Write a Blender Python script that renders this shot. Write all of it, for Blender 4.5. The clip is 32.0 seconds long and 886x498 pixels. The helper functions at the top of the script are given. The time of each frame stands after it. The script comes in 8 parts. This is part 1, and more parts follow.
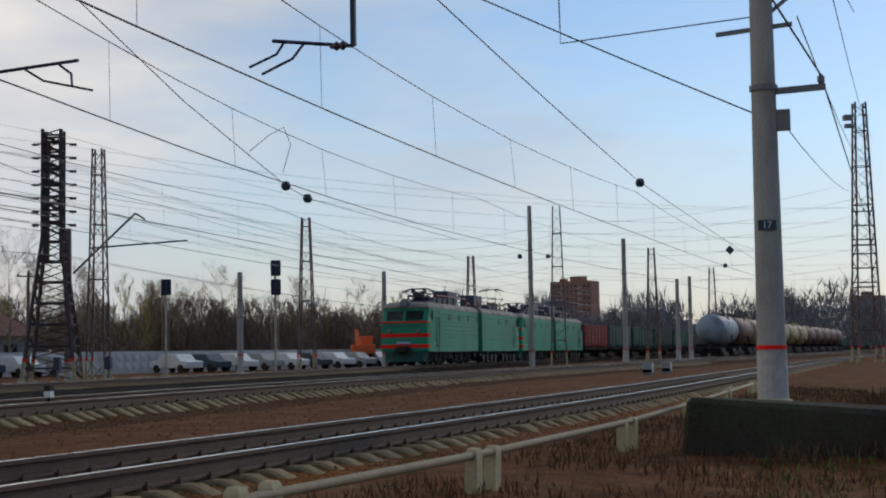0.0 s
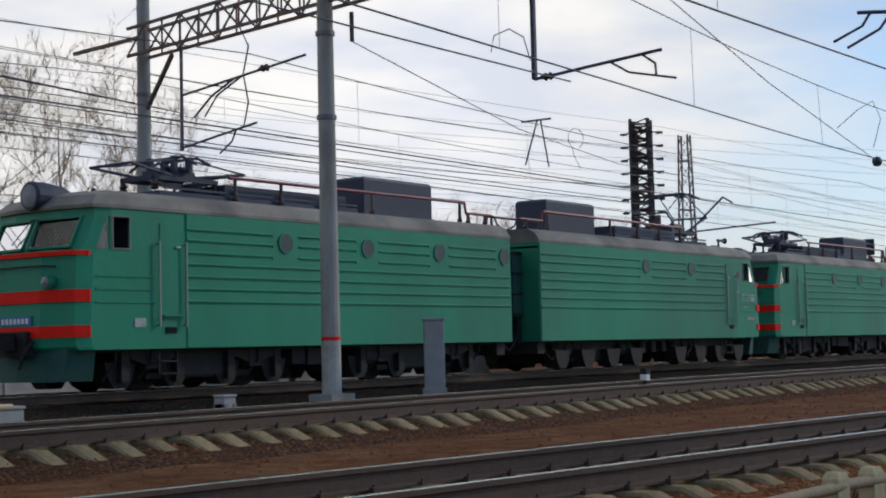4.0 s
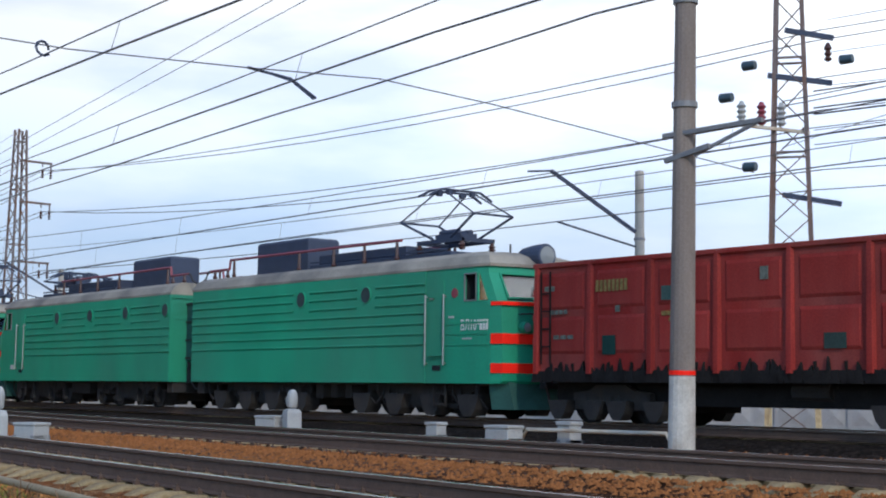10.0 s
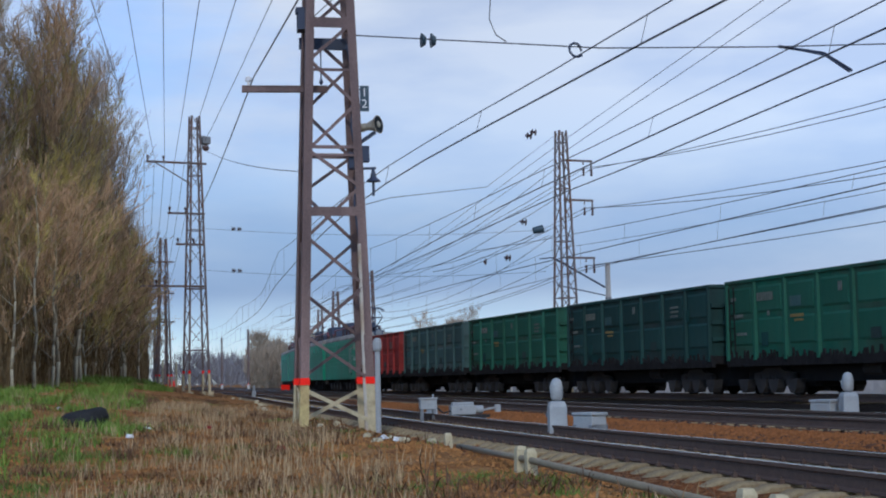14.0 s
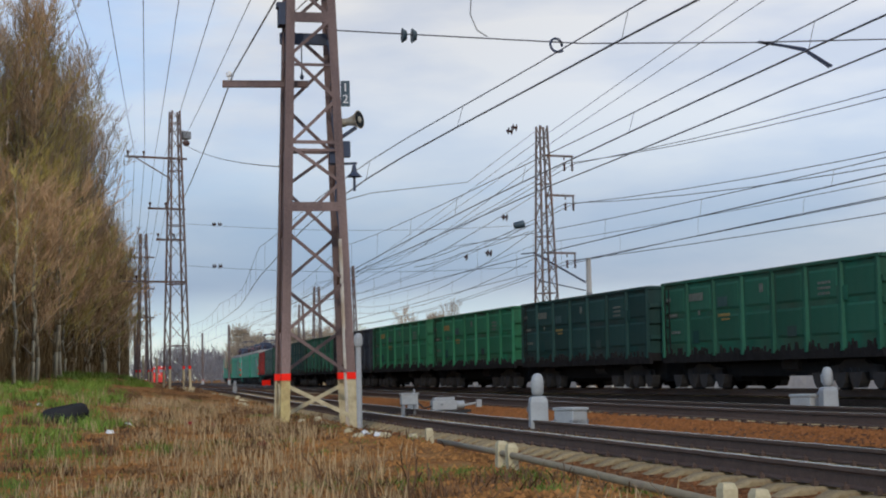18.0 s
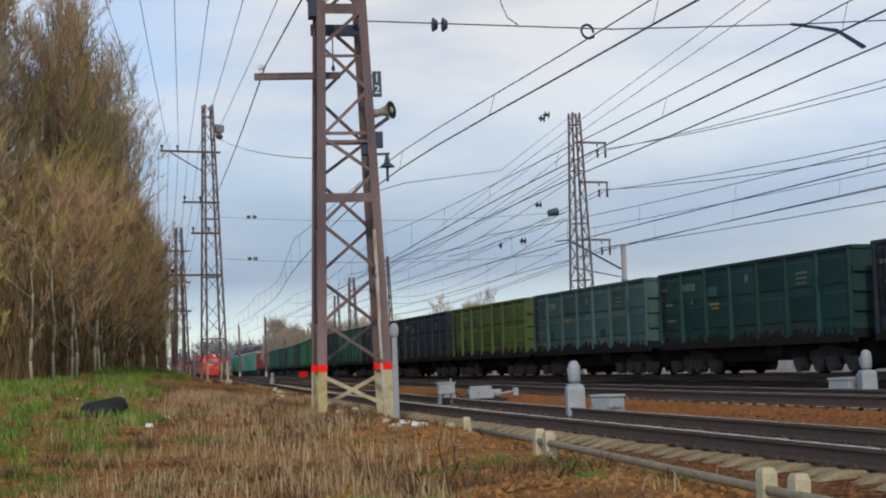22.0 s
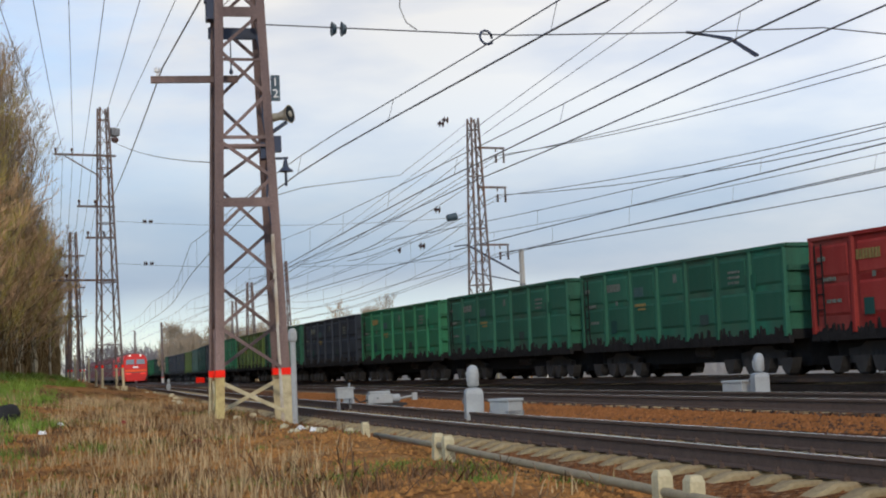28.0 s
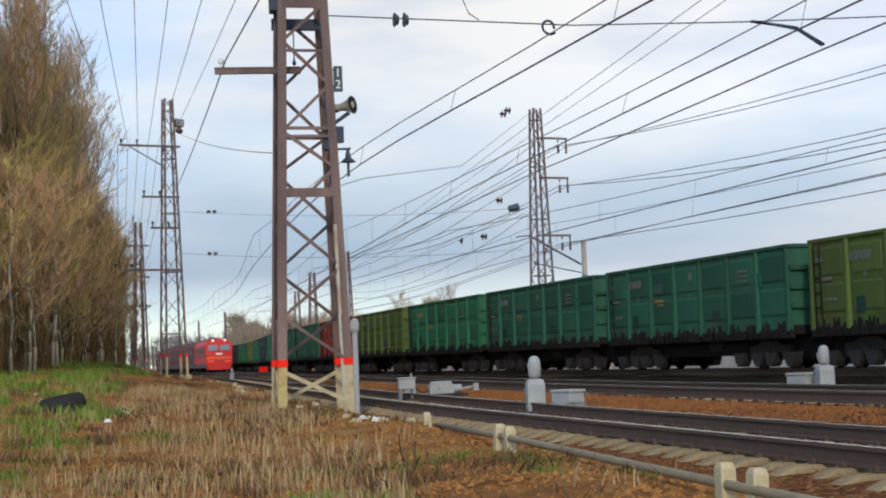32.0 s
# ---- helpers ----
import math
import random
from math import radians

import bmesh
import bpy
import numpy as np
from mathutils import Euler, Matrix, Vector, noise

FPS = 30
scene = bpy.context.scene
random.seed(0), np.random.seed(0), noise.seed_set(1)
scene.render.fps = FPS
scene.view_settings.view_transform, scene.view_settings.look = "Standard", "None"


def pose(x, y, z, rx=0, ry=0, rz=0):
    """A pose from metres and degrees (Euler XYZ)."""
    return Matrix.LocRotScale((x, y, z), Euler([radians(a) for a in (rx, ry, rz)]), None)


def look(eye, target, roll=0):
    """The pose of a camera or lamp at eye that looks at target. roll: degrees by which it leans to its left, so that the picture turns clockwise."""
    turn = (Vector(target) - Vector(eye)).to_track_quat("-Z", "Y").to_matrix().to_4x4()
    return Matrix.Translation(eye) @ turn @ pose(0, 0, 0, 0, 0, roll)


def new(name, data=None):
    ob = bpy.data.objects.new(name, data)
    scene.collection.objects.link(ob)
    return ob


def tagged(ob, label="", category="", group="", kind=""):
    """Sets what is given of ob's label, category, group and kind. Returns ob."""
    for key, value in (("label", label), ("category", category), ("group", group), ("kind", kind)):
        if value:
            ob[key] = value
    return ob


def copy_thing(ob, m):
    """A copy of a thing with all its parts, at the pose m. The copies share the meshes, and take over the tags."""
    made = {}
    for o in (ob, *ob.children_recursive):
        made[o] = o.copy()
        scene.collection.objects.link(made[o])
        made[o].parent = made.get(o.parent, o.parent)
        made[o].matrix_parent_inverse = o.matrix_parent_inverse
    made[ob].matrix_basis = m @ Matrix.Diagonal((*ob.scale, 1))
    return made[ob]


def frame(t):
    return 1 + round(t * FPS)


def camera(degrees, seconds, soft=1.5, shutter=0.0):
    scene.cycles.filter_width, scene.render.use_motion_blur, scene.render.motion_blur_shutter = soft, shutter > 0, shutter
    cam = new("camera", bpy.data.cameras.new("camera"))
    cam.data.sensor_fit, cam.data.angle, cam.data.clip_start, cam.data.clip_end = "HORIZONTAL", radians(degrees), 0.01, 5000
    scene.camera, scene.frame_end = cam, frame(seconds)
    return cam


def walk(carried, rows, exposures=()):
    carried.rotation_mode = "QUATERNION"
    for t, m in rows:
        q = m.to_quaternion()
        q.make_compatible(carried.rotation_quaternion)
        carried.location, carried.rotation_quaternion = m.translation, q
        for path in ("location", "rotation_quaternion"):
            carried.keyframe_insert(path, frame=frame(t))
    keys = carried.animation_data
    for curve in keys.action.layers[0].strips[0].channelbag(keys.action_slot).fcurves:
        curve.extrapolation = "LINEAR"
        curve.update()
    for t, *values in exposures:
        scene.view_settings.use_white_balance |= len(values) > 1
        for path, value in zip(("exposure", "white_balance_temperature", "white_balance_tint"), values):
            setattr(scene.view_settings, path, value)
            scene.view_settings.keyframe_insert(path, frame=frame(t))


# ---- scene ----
EYE = (0.0, 0.0, 0.713)


def aim(heading, rise, lean):
    """Heading: degrees to the left of +y."""
    return Matrix.Translation(EYE) @ pose(0, 0, 0, 90 + rise, 0, heading) @ pose(0, 0, 0, 0, 0, -lean)


cam = camera(33.24, 32.0, soft=2.0)
walk(cam, [
    (0.0, aim(-74.90, 4.04, 0.92)),
    (0.5, aim(-73.61, 4.00, 1.10)),
    (1.0, aim(-72.01, 4.18, 0.87)),
    (1.5, aim(-69.95, 4.08, 1.18)),
    (2.0, aim(-67.80, 4.38, 1.28)),
    (2.5, aim(-65.33, 4.50, 1.11)),
    (3.0, aim(-61.64, 4.34, 1.23)),
    (3.5, aim(-56.78, 4.10, 1.14)),
    (4.0, aim(-52.40, 3.85, 1.40)),
    (4.5, aim(-49.02, 4.06, 1.39)),
    (6.5, aim(-16.81, 4.91, 1.24)),
    (7.0, aim(-9.01, 4.66, 1.70)),
    (7.5, aim(-2.65, 4.43, 1.65)),
    (8.0, aim(6.00, 4.91, 1.15)),
    (8.5, aim(16.65, 4.48, 1.21)),
    (8.8, aim(27.73, 4.42, 1.16)),
    (9.0, aim(33.39, 4.74, 0.52)),
    (9.5, aim(43.24, 5.48, 0.54)),
    (10.0, aim(50.66, 5.40, -0.65)),
    (10.5, aim(56.02, 6.26, -0.18)),
    (11.0, aim(61.69, 6.08, 0.23)),
    (11.5, aim(63.47, 5.80, 0.64)),
    (12.0, aim(66.10, 5.02, 0.90)),
    (12.5, aim(68.90, 4.88, 1.16)),
    (13.0, aim(71.38, 5.18, 1.34)),
    (13.5, aim(72.03, 4.82, 1.31)),
    (14.0, aim(71.44, 5.01, 1.27)),
    (14.5, aim(71.37, 5.09, 1.39)),
    (16.5, aim(70.33, 4.30, 1.62)),
    (17.0, aim(70.44, 4.46, 1.69)),
    (17.5, aim(70.58, 4.71, 1.53)),
    (18.0, aim(70.71, 4.81, 1.35)),
    (18.5, aim(70.63, 4.90, 1.42)),
    (19.0, aim(70.66, 4.77, 1.62)),
    (19.5, aim(70.81, 4.97, 1.75)),
    (20.0, aim(71.43, 4.89, 1.96)),
    (20.5, aim(71.54, 4.90, 1.92)),
    (21.0, aim(71.68, 4.58, 1.83)),
    (21.5, aim(71.73, 4.45, 2.06)),
    (22.0, aim(72.05, 4.43, 2.21)),
    (22.5, aim(71.92, 4.49, 2.01)),
    (23.0, aim(71.64, 4.34, 2.05)),
    (23.5, aim(71.84, 4.36, 2.11)),
    (24.0, aim(72.45, 4.34, 2.50)),
    (24.5, aim(72.23, 4.37, 2.53)),
    (25.0, aim(71.64, 4.30, 2.74)),
    (25.5, aim(70.54, 4.19, 2.47)),
    (26.0, aim(67.90, 3.50, 1.99)),
    (26.5, aim(66.57, 3.77, 2.16)),
    (28.5, aim(68.50, 4.54, 2.63)),
    (29.0, aim(68.40, 4.43, 2.85)),
    (29.5, aim(68.53, 4.74, 2.14)),
    (30.0, aim(68.94, 4.86, 2.28)),
    (30.5, aim(69.55, 4.63, 3.14)),
    (31.0, aim(70.21, 4.49, 2.35)),
    (31.5, aim(70.39, 4.32, 2.19)),
    (32.0, aim(70.54, 4.19, 2.20)),
], exposures=[(0, -0.95, 6950, 10), (2, -0.95, 6900, 10), (3, -0.95, 6850, 10), (4, -0.70, 6800, 10), (6.5, 0.36, 6400, 10), (7, 0.42, 6250, 10), (7.5, 0.85, 6250, 10), (8, 1.2, 6250, 10), (9, 0.9, 6350, 10), (10, 0.1, 6350, 10), (11, -0.34, 6000, 10), (12, -0.46, 5650, 10), (14.5, -0.38, 5700, 10), (17, -0.30, 6550, 10), (20, -0.28, 6850, 10), (26, -0.15, 7050, 10), (29, -0.08, 7150, 10), (32, -0.03, 7150, 10)])

# ---- world and sun ----
SUN = Vector((0.80, -0.36, 0.48)).normalized()
world = bpy.data.worlds.new("world")
scene.world = world
world.use_nodes = True
wn, wl = world.node_tree.nodes, world.node_tree.links
wn.clear()
sky = wn.new("ShaderNodeTexSky")
sky.sky_type, sky.sun_disc = "NISHITA", False
sky.sun_elevation = math.asin(SUN.z)
sky.sun_rotation = math.atan2(SUN.x, SUN.y)
sky.air_density, sky.dust_density, sky.ozone_density = 1.0, 0.25, 2.5
geo = wn.new("ShaderNodeTexCoord")
mapn = wn.new("ShaderNodeMapping")
mapn.inputs["Scale"].default_value = (1.5, 1.5, 5.5)
noi = wn.new("ShaderNodeTexNoise")
noi.inputs["Scale"].default_value, noi.inputs["Detail"].default_value, noi.inputs["Roughness"].default_value = 1.5, 8, 0.58
lean = wn.new("ShaderNodeVectorMath")       # more cloud to the north
lean.operation, lean.inputs[1].default_value = "DOT_PRODUCT", (-0.09, 0.38, 0.0)
axes = wn.new("ShaderNodeSeparateXYZ")


def band(stops):
    """A grey ramp over the height in the sky."""
    r = wn.new("ShaderNodeValToRGB")
    e = r.color_ramp.elements
    e[0].position, e[0].color = stops[0][0], (*[stops[0][1]] * 3, 1)
    e[1].position, e[1].color = stops[-1][0], (*[stops[-1][1]] * 3, 1)
    for at, v in stops[1:-1]:
        e.new(at).color = (v, v, v, 1)
    wl.new(axes.outputs["Z"], r.inputs["Fac"])
    return r.outputs["Color"]


def sum_of(op, a, b):
    m = wn.new("ShaderNodeMath")
    m.operation = op
    for k, v in enumerate((a, b)):
        if isinstance(v, float):
            m.inputs[k].default_value = v
        else:
            wl.new(v, m.inputs[k])
    return m.outputs[0]


wl.new(geo.outputs["Generated"], axes.inputs[0])
cover = sum_of("MULTIPLY", band([(0.0, 0.22), (0.07, 0.28), (0.17, 0.70), (0.28, 0.74), (0.5, 0.42), (1.0, 0.30)]), 0.47)
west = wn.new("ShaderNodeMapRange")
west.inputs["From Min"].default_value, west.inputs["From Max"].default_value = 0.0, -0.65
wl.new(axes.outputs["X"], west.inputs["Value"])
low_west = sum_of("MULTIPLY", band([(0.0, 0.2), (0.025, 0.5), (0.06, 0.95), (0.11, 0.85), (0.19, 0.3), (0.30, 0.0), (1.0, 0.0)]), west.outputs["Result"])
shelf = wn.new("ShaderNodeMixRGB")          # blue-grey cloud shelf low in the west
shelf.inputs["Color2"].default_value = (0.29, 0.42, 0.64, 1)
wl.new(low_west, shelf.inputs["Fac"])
total = wn.new("ShaderNodeMath")
total.operation = "ADD"
ramp = wn.new("ShaderNodeValToRGB")
ramp.color_ramp.elements[0].position, ramp.color_ramp.elements[1].position = 0.46, 0.80
mixw = wn.new("ShaderNodeMixRGB")
scl = wn.new("ShaderNodeMixRGB")
scl.blend_type, scl.inputs["Fac"].default_value, scl.inputs["Color2"].default_value = "MULTIPLY", 1.0, (0.185, 0.208, 0.232, 1)
tone = wn.new("ShaderNodeTexNoise")
tone.inputs["Scale"].default_value, tone.inputs["Detail"].default_value = 4.2, 7
tint = wn.new("ShaderNodeValToRGB")
tint.color_ramp.elements[0].position, tint.color_ramp.elements[0].color = 0.36, (0.68, 0.74, 0.87, 1)
tint.color_ramp.elements[1].position, tint.color_ramp.elements[1].color = 0.62, (0.93, 0.94, 0.96, 1)
wl.new(tone.outputs["Fac"], tint.inputs["Fac"])
north = sum_of("MULTIPLY", sum_of("MAXIMUM", sum_of("SUBTRACT", axes.outputs["Y"], 0.34), 0.0), sum_of("SUBTRACT", 1.0, sum_of("MULTIPLY", west.outputs["Result"], 0.6)))
bright = wn.new("ShaderNodeVectorMath")     # thin bright cloud to the north
bright.operation = "SCALE"
wl.new(tint.outputs["Color"], bright.inputs[0])
east = sum_of("MAXIMUM", axes.outputs["X"], 0.0)
wl.new(sum_of("ADD", sum_of("ADD", sum_of("MINIMUM", sum_of("MULTIPLY", north, 1.7), 0.42), sum_of("MULTIPLY", east, 0.4)), 1.0), bright.inputs["Scale"])
haze = wn.new("ShaderNodeMixRGB")           # rosy haze low in the east
haze.inputs["Color2"].default_value = (1.05, 0.96, 1.06, 1)
wl.new(sum_of("MULTIPLY", band([(0.0, 0.7), (0.07, 0.5), (0.15, 0.1), (0.25, 0.0), (1.0, 0.0)]), east), haze.inputs["Fac"])
wl.new(bright.outputs[0], mixw.inputs["Color2"])
bg = wn.new("ShaderNodeBackground")
bg.inputs["Strength"].default_value = 1.0
wout = wn.new("ShaderNodeOutputWorld")
wl.new(geo.outputs["Generated"], mapn.inputs["Vector"])
wl.new(mapn.outputs["Vector"], noi.inputs["Vector"])
wl.new(mapn.outputs["Vector"], tone.inputs["Vector"])
wl.new(geo.outputs["Generated"], lean.inputs[0])
wl.new(noi.outputs["Fac"], total.inputs[0])
wl.new(sum_of("ADD", sum_of("ADD", sum_of("SUBTRACT", lean.outputs["Value"], sum_of("MULTIPLY", east, 0.07)), sum_of("MULTIPLY", north, 1.2)), sum_of("SUBTRACT", cover, 0.22)), total.inputs[1])
wl.new(total.outputs[0], ramp.inputs["Fac"])
wl.new(sky.outputs["Color"], scl.inputs["Color1"])
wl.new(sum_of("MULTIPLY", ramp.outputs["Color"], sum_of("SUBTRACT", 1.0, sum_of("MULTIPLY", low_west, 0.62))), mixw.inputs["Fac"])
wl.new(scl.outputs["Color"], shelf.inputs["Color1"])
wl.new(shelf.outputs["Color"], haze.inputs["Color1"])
wl.new(haze.outputs["Color"], mixw.inputs["Color1"])
wl.new(mixw.outputs["Color"], bg.inputs["Color"])
wl.new(bg.outputs["Background"], wout.inputs["Surface"])
sun = new("sun", bpy.data.lights.new("sun", "SUN"))
sun.data.energy, sun.data.angle, sun.data.color = 1.7, radians(4), (1.0, 0.90, 0.77)
sun.matrix_basis = look(SUN * 50, (0, 0, 0))


# ---- materials ----
def surf(name, color, rough=0.7, metal=0.0, vary=0.25, scale=3.0, bump=0.0, stain=None, amount=0.4, island=0.0, streak=1.0, fine=30.0, gloss=0.5):
    """A painted, earthen or metal surface: grain and blotches, a second tone in stains, piece by piece variation."""
    m = bpy.data.materials.new(name)
    m.use_nodes = True
    n, l = m.node_tree.nodes, m.node_tree.links
    b = n["Principled BSDF"]
    b.inputs["Roughness"].default_value, b.inputs["Metallic"].default_value = rough, metal
    b.inputs["Specular IOR Level"].default_value = 0.06 if rough >= 0.85 else gloss
    tc = n.new("ShaderNodeTexCoord")
    mp = n.new("ShaderNodeMapping")
    mp.inputs["Scale"].default_value = (1, 1, 1 / streak)
    l.new(tc.outputs["Object"], mp.inputs["Vector"])
    a = n.new("ShaderNodeTexNoise")
    a.inputs["Scale"].default_value, a.inputs["Detail"].default_value = scale, 6
    c = n.new("ShaderNodeTexNoise")
    c.inputs["Scale"].default_value, c.inputs["Detail"].default_value = fine, 4
    l.new(mp.outputs["Vector"], a.inputs["Vector"])
    l.new(tc.outputs["Object"], c.inputs["Vector"])
    add = n.new("ShaderNodeMath")
    add.operation = "ADD"
    l.new(a.outputs["Fac"], add.inputs[0])
    l.new(c.outputs["Fac"], add.inputs[1])
    mr = n.new("ShaderNodeMapRange")
    mr.inputs["From Min"].default_value, mr.inputs["From Max"].default_value = 0.6, 1.4
    mr.inputs["To Min"].default_value, mr.inputs["To Max"].default_value = 1 - vary, 1 + vary
    l.new(add.outputs[0], mr.inputs["Value"])
    mul = n.new("ShaderNodeVectorMath")
    mul.operation = "SCALE"
    col = n.new("ShaderNodeRGB")
    col.outputs[0].default_value = (*color, 1)
    last = col.outputs[0]
    if stain:
        s = n.new("ShaderNodeTexNoise")
        s.inputs["Scale"].default_value, s.inputs["Detail"].default_value = scale * 0.45, 8
        l.new(mp.outputs["Vector"], s.inputs["Vector"])
        r = n.new("ShaderNodeValToRGB")
        r.color_ramp.elements[0].position, r.color_ramp.elements[1].position = 0.62 - amount * 0.3, 0.72
        l.new(s.outputs["Fac"], r.inputs["Fac"])
        mx = n.new("ShaderNodeMixRGB")
        mx.inputs["Color2"].default_value = (*stain, 1)
        l.new(r.outputs["Color"], mx.inputs["Fac"])
        l.new(last, mx.inputs["Color1"])
        last = mx.outputs["Color"]
    l.new(last, mul.inputs[0])
    factor = mr.outputs["Result"]
    if island:
        inf = n.new("ShaderNodeObjectInfo")
        gi = n.new("ShaderNodeNewGeometry")
        s1 = n.new("ShaderNodeMath")
        s1.operation = "ADD"
        l.new(inf.outputs["Random"], s1.inputs[0])
        l.new(gi.outputs["Random Per Island"], s1.inputs[1])
        m2 = n.new("ShaderNodeMapRange")
        m2.inputs["From Max"].default_value = 2.0
        m2.inputs["To Min"].default_value, m2.inputs["To Max"].default_value = 1 - island, 1 + island
        l.new(s1.outputs[0], m2.inputs["Value"])
        m3 = n.new("ShaderNodeMath")
        m3.operation = "MULTIPLY"
        l.new(factor, m3.inputs[0])
        l.new(m2.outputs["Result"], m3.inputs[1])
        factor = m3.outputs[0]
    l.new(factor, mul.inputs["Scale"])
    l.new(mul.outputs[0], b.inputs["Base Color"])
    if bump:
        bp = n.new("ShaderNodeBump")
        bp.inputs["Strength"].default_value, bp.inputs["Distance"].default_value = bump, 0.03
        l.new(add.outputs[0], bp.inputs["Height"])
        l.new(bp.outputs["Normal"], b.inputs["Normal"])
    return m


def glow(name, color, strength):
    m = bpy.data.materials.new(name)
    m.use_nodes = True
    b = m.node_tree.nodes["Principled BSDF"]
    b.inputs["Base Color"].default_value = (*color, 1)
    b.inputs["Emission Color"].default_value = (*color, 1)
    b.inputs["Emission Strength"].default_value = strength
    return m


def glassy(name, color):
    m = bpy.data.materials.new(name)
    m.use_nodes = True
    b = m.node_tree.nodes["Principled BSDF"]
    b.inputs["Base Color"].default_value, b.inputs["Roughness"].default_value = (*color, 1), 0.12
    b.inputs["Specular IOR Level"].default_value = 0.45
    return m


RUST = (0.16, 0.075, 0.04)
loco_green = surf("loco_green_paint", (0.017, 0.305, 0.172), 0.5, vary=0.18, scale=0.7, stain=(0.035, 0.215, 0.135), amount=0.6, streak=2.5, gloss=0.25)
roof_grey = surf("roof_grey_paint", (0.30, 0.275, 0.225), 0.8, vary=0.3, scale=1.2, stain=(0.10, 0.095, 0.09), amount=0.7)
gear_dark = surf("roof_gear_paint", (0.028, 0.042, 0.078), 0.6, vary=0.3, scale=2)
bus_red = surf("bus_bar_red", (0.22, 0.042, 0.06), 0.5, vary=0.2)
stripe_red = surf("signal_red_paint", (0.95, 0.022, 0.01), 0.6, vary=0.06, scale=2, gloss=0.15)
black_iron = surf("running_gear", (0.020, 0.019, 0.019), 0.8, vary=0.4, scale=4, stain=(0.034, 0.026, 0.021), amount=0.5)
wheel_steel = surf("wheel_steel", (0.022, 0.02, 0.019), 0.85, 0.0, vary=0.4)
chrome = surf("bright_steel", (0.38, 0.39, 0.38), 0.35, 0.8, vary=0.15)
pane_dark = glassy("cab_glass", (0.03, 0.04, 0.045))
pane_light = glassy("windscreen_glass", (0.20, 0.225, 0.235))
porthole_glass = surf("dusty_porthole_glass", (0.026, 0.05, 0.055), 0.4, vary=0.3, scale=3)
clear_pane = bpy.data.materials.new("clear_cab_glass")
clear_pane.use_nodes = True
_g = clear_pane.node_tree.nodes["Principled BSDF"].inputs
_g["Base Color"].default_value, _g["Roughness"].default_value = (0.93, 0.97, 0.97, 1), 0.03
_g["Transmission Weight"].default_value, _g["IOR"].default_value = 1.0, 1.3
# near-black that stands for shade inside the cab, foot holes and horn
opening = surf("shaded_opening", (0.022, 0.026, 0.028), 0.9, vary=0.2)
white_paint = surf("white_paint", (0.75, 0.75, 0.73), 0.6, vary=0.12, scale=5)
rail_side = surf("rail_rust", (0.095, 0.058, 0.041), 0.8, 0.0, vary=0.3, scale=6)
rail_top = surf("rail_polish", (0.80, 0.78, 0.76), 0.22, 0.9, vary=0.15, scale=8)
sleeper_mat = surf("concrete_sleeper", (0.305, 0.23, 0.125), 0.85, vary=0.25, scale=8, bump=0.4, stain=(0.20, 0.14, 0.085), amount=0.5, island=0.25)


def crushed(name, tones, scale, blotch):
    """Crushed stone: each stone its own tone, soil in the gaps, broad blotches of rust."""
    m = bpy.data.materials.new(name)
    m.use_nodes = True
    n, l = m.node_tree.nodes, m.node_tree.links
    b = n["Principled BSDF"]
    b.inputs["Roughness"].default_value, b.inputs["Specular IOR Level"].default_value = 0.95, 0.05
    tc = n.new("ShaderNodeTexCoord")
    v = n.new("ShaderNodeTexVoronoi")
    v.inputs["Scale"].default_value = scale
    l.new(tc.outputs["Object"], v.inputs["Vector"])
    sep = n.new("ShaderNodeSeparateColor")
    l.new(v.outputs["Color"], sep.inputs[0])
    r = n.new("ShaderNodeValToRGB")
    e = r.color_ramp.elements
    e[0].color, e[1].color = (*tones[0], 1), (*tones[-1], 1)
    for k, c in enumerate(tones[1:-1]):
        e.new((k + 1) / (len(tones) - 1)).color = (*c, 1)
    l.new(sep.outputs[0], r.inputs["Fac"])
    big = n.new("ShaderNodeTexNoise")
    big.inputs["Scale"].default_value, big.inputs["Detail"].default_value = 0.5, 6
    l.new(tc.outputs["Object"], big.inputs["Vector"])
    ramp = n.new("ShaderNodeValToRGB")
    ramp.color_ramp.elements[0].position, ramp.color_ramp.elements[1].position = 0.42, 0.66
    l.new(big.outputs["Fac"], ramp.inputs["Fac"])
    half = n.new("ShaderNodeMath")
    half.operation, half.inputs[1].default_value = "MULTIPLY", 0.6
    l.new(ramp.outputs["Color"], half.inputs[0])
    mx = n.new("ShaderNodeMixRGB")
    mx.inputs["Color2"].default_value = (*blotch, 1)
    l.new(half.outputs[0], mx.inputs["Fac"])
    l.new(r.outputs["Color"], mx.inputs["Color1"])
    l.new(mx.outputs["Color"], b.inputs["Base Color"])
    bp = n.new("ShaderNodeBump")
    bp.inputs["Strength"].default_value, bp.inputs["Distance"].default_value = 1.0, 0.09
    bp.invert = True
    l.new(v.outputs["Distance"], bp.inputs["Height"])
    l.new(bp.outputs["Normal"], b.inputs["Normal"])
    return m


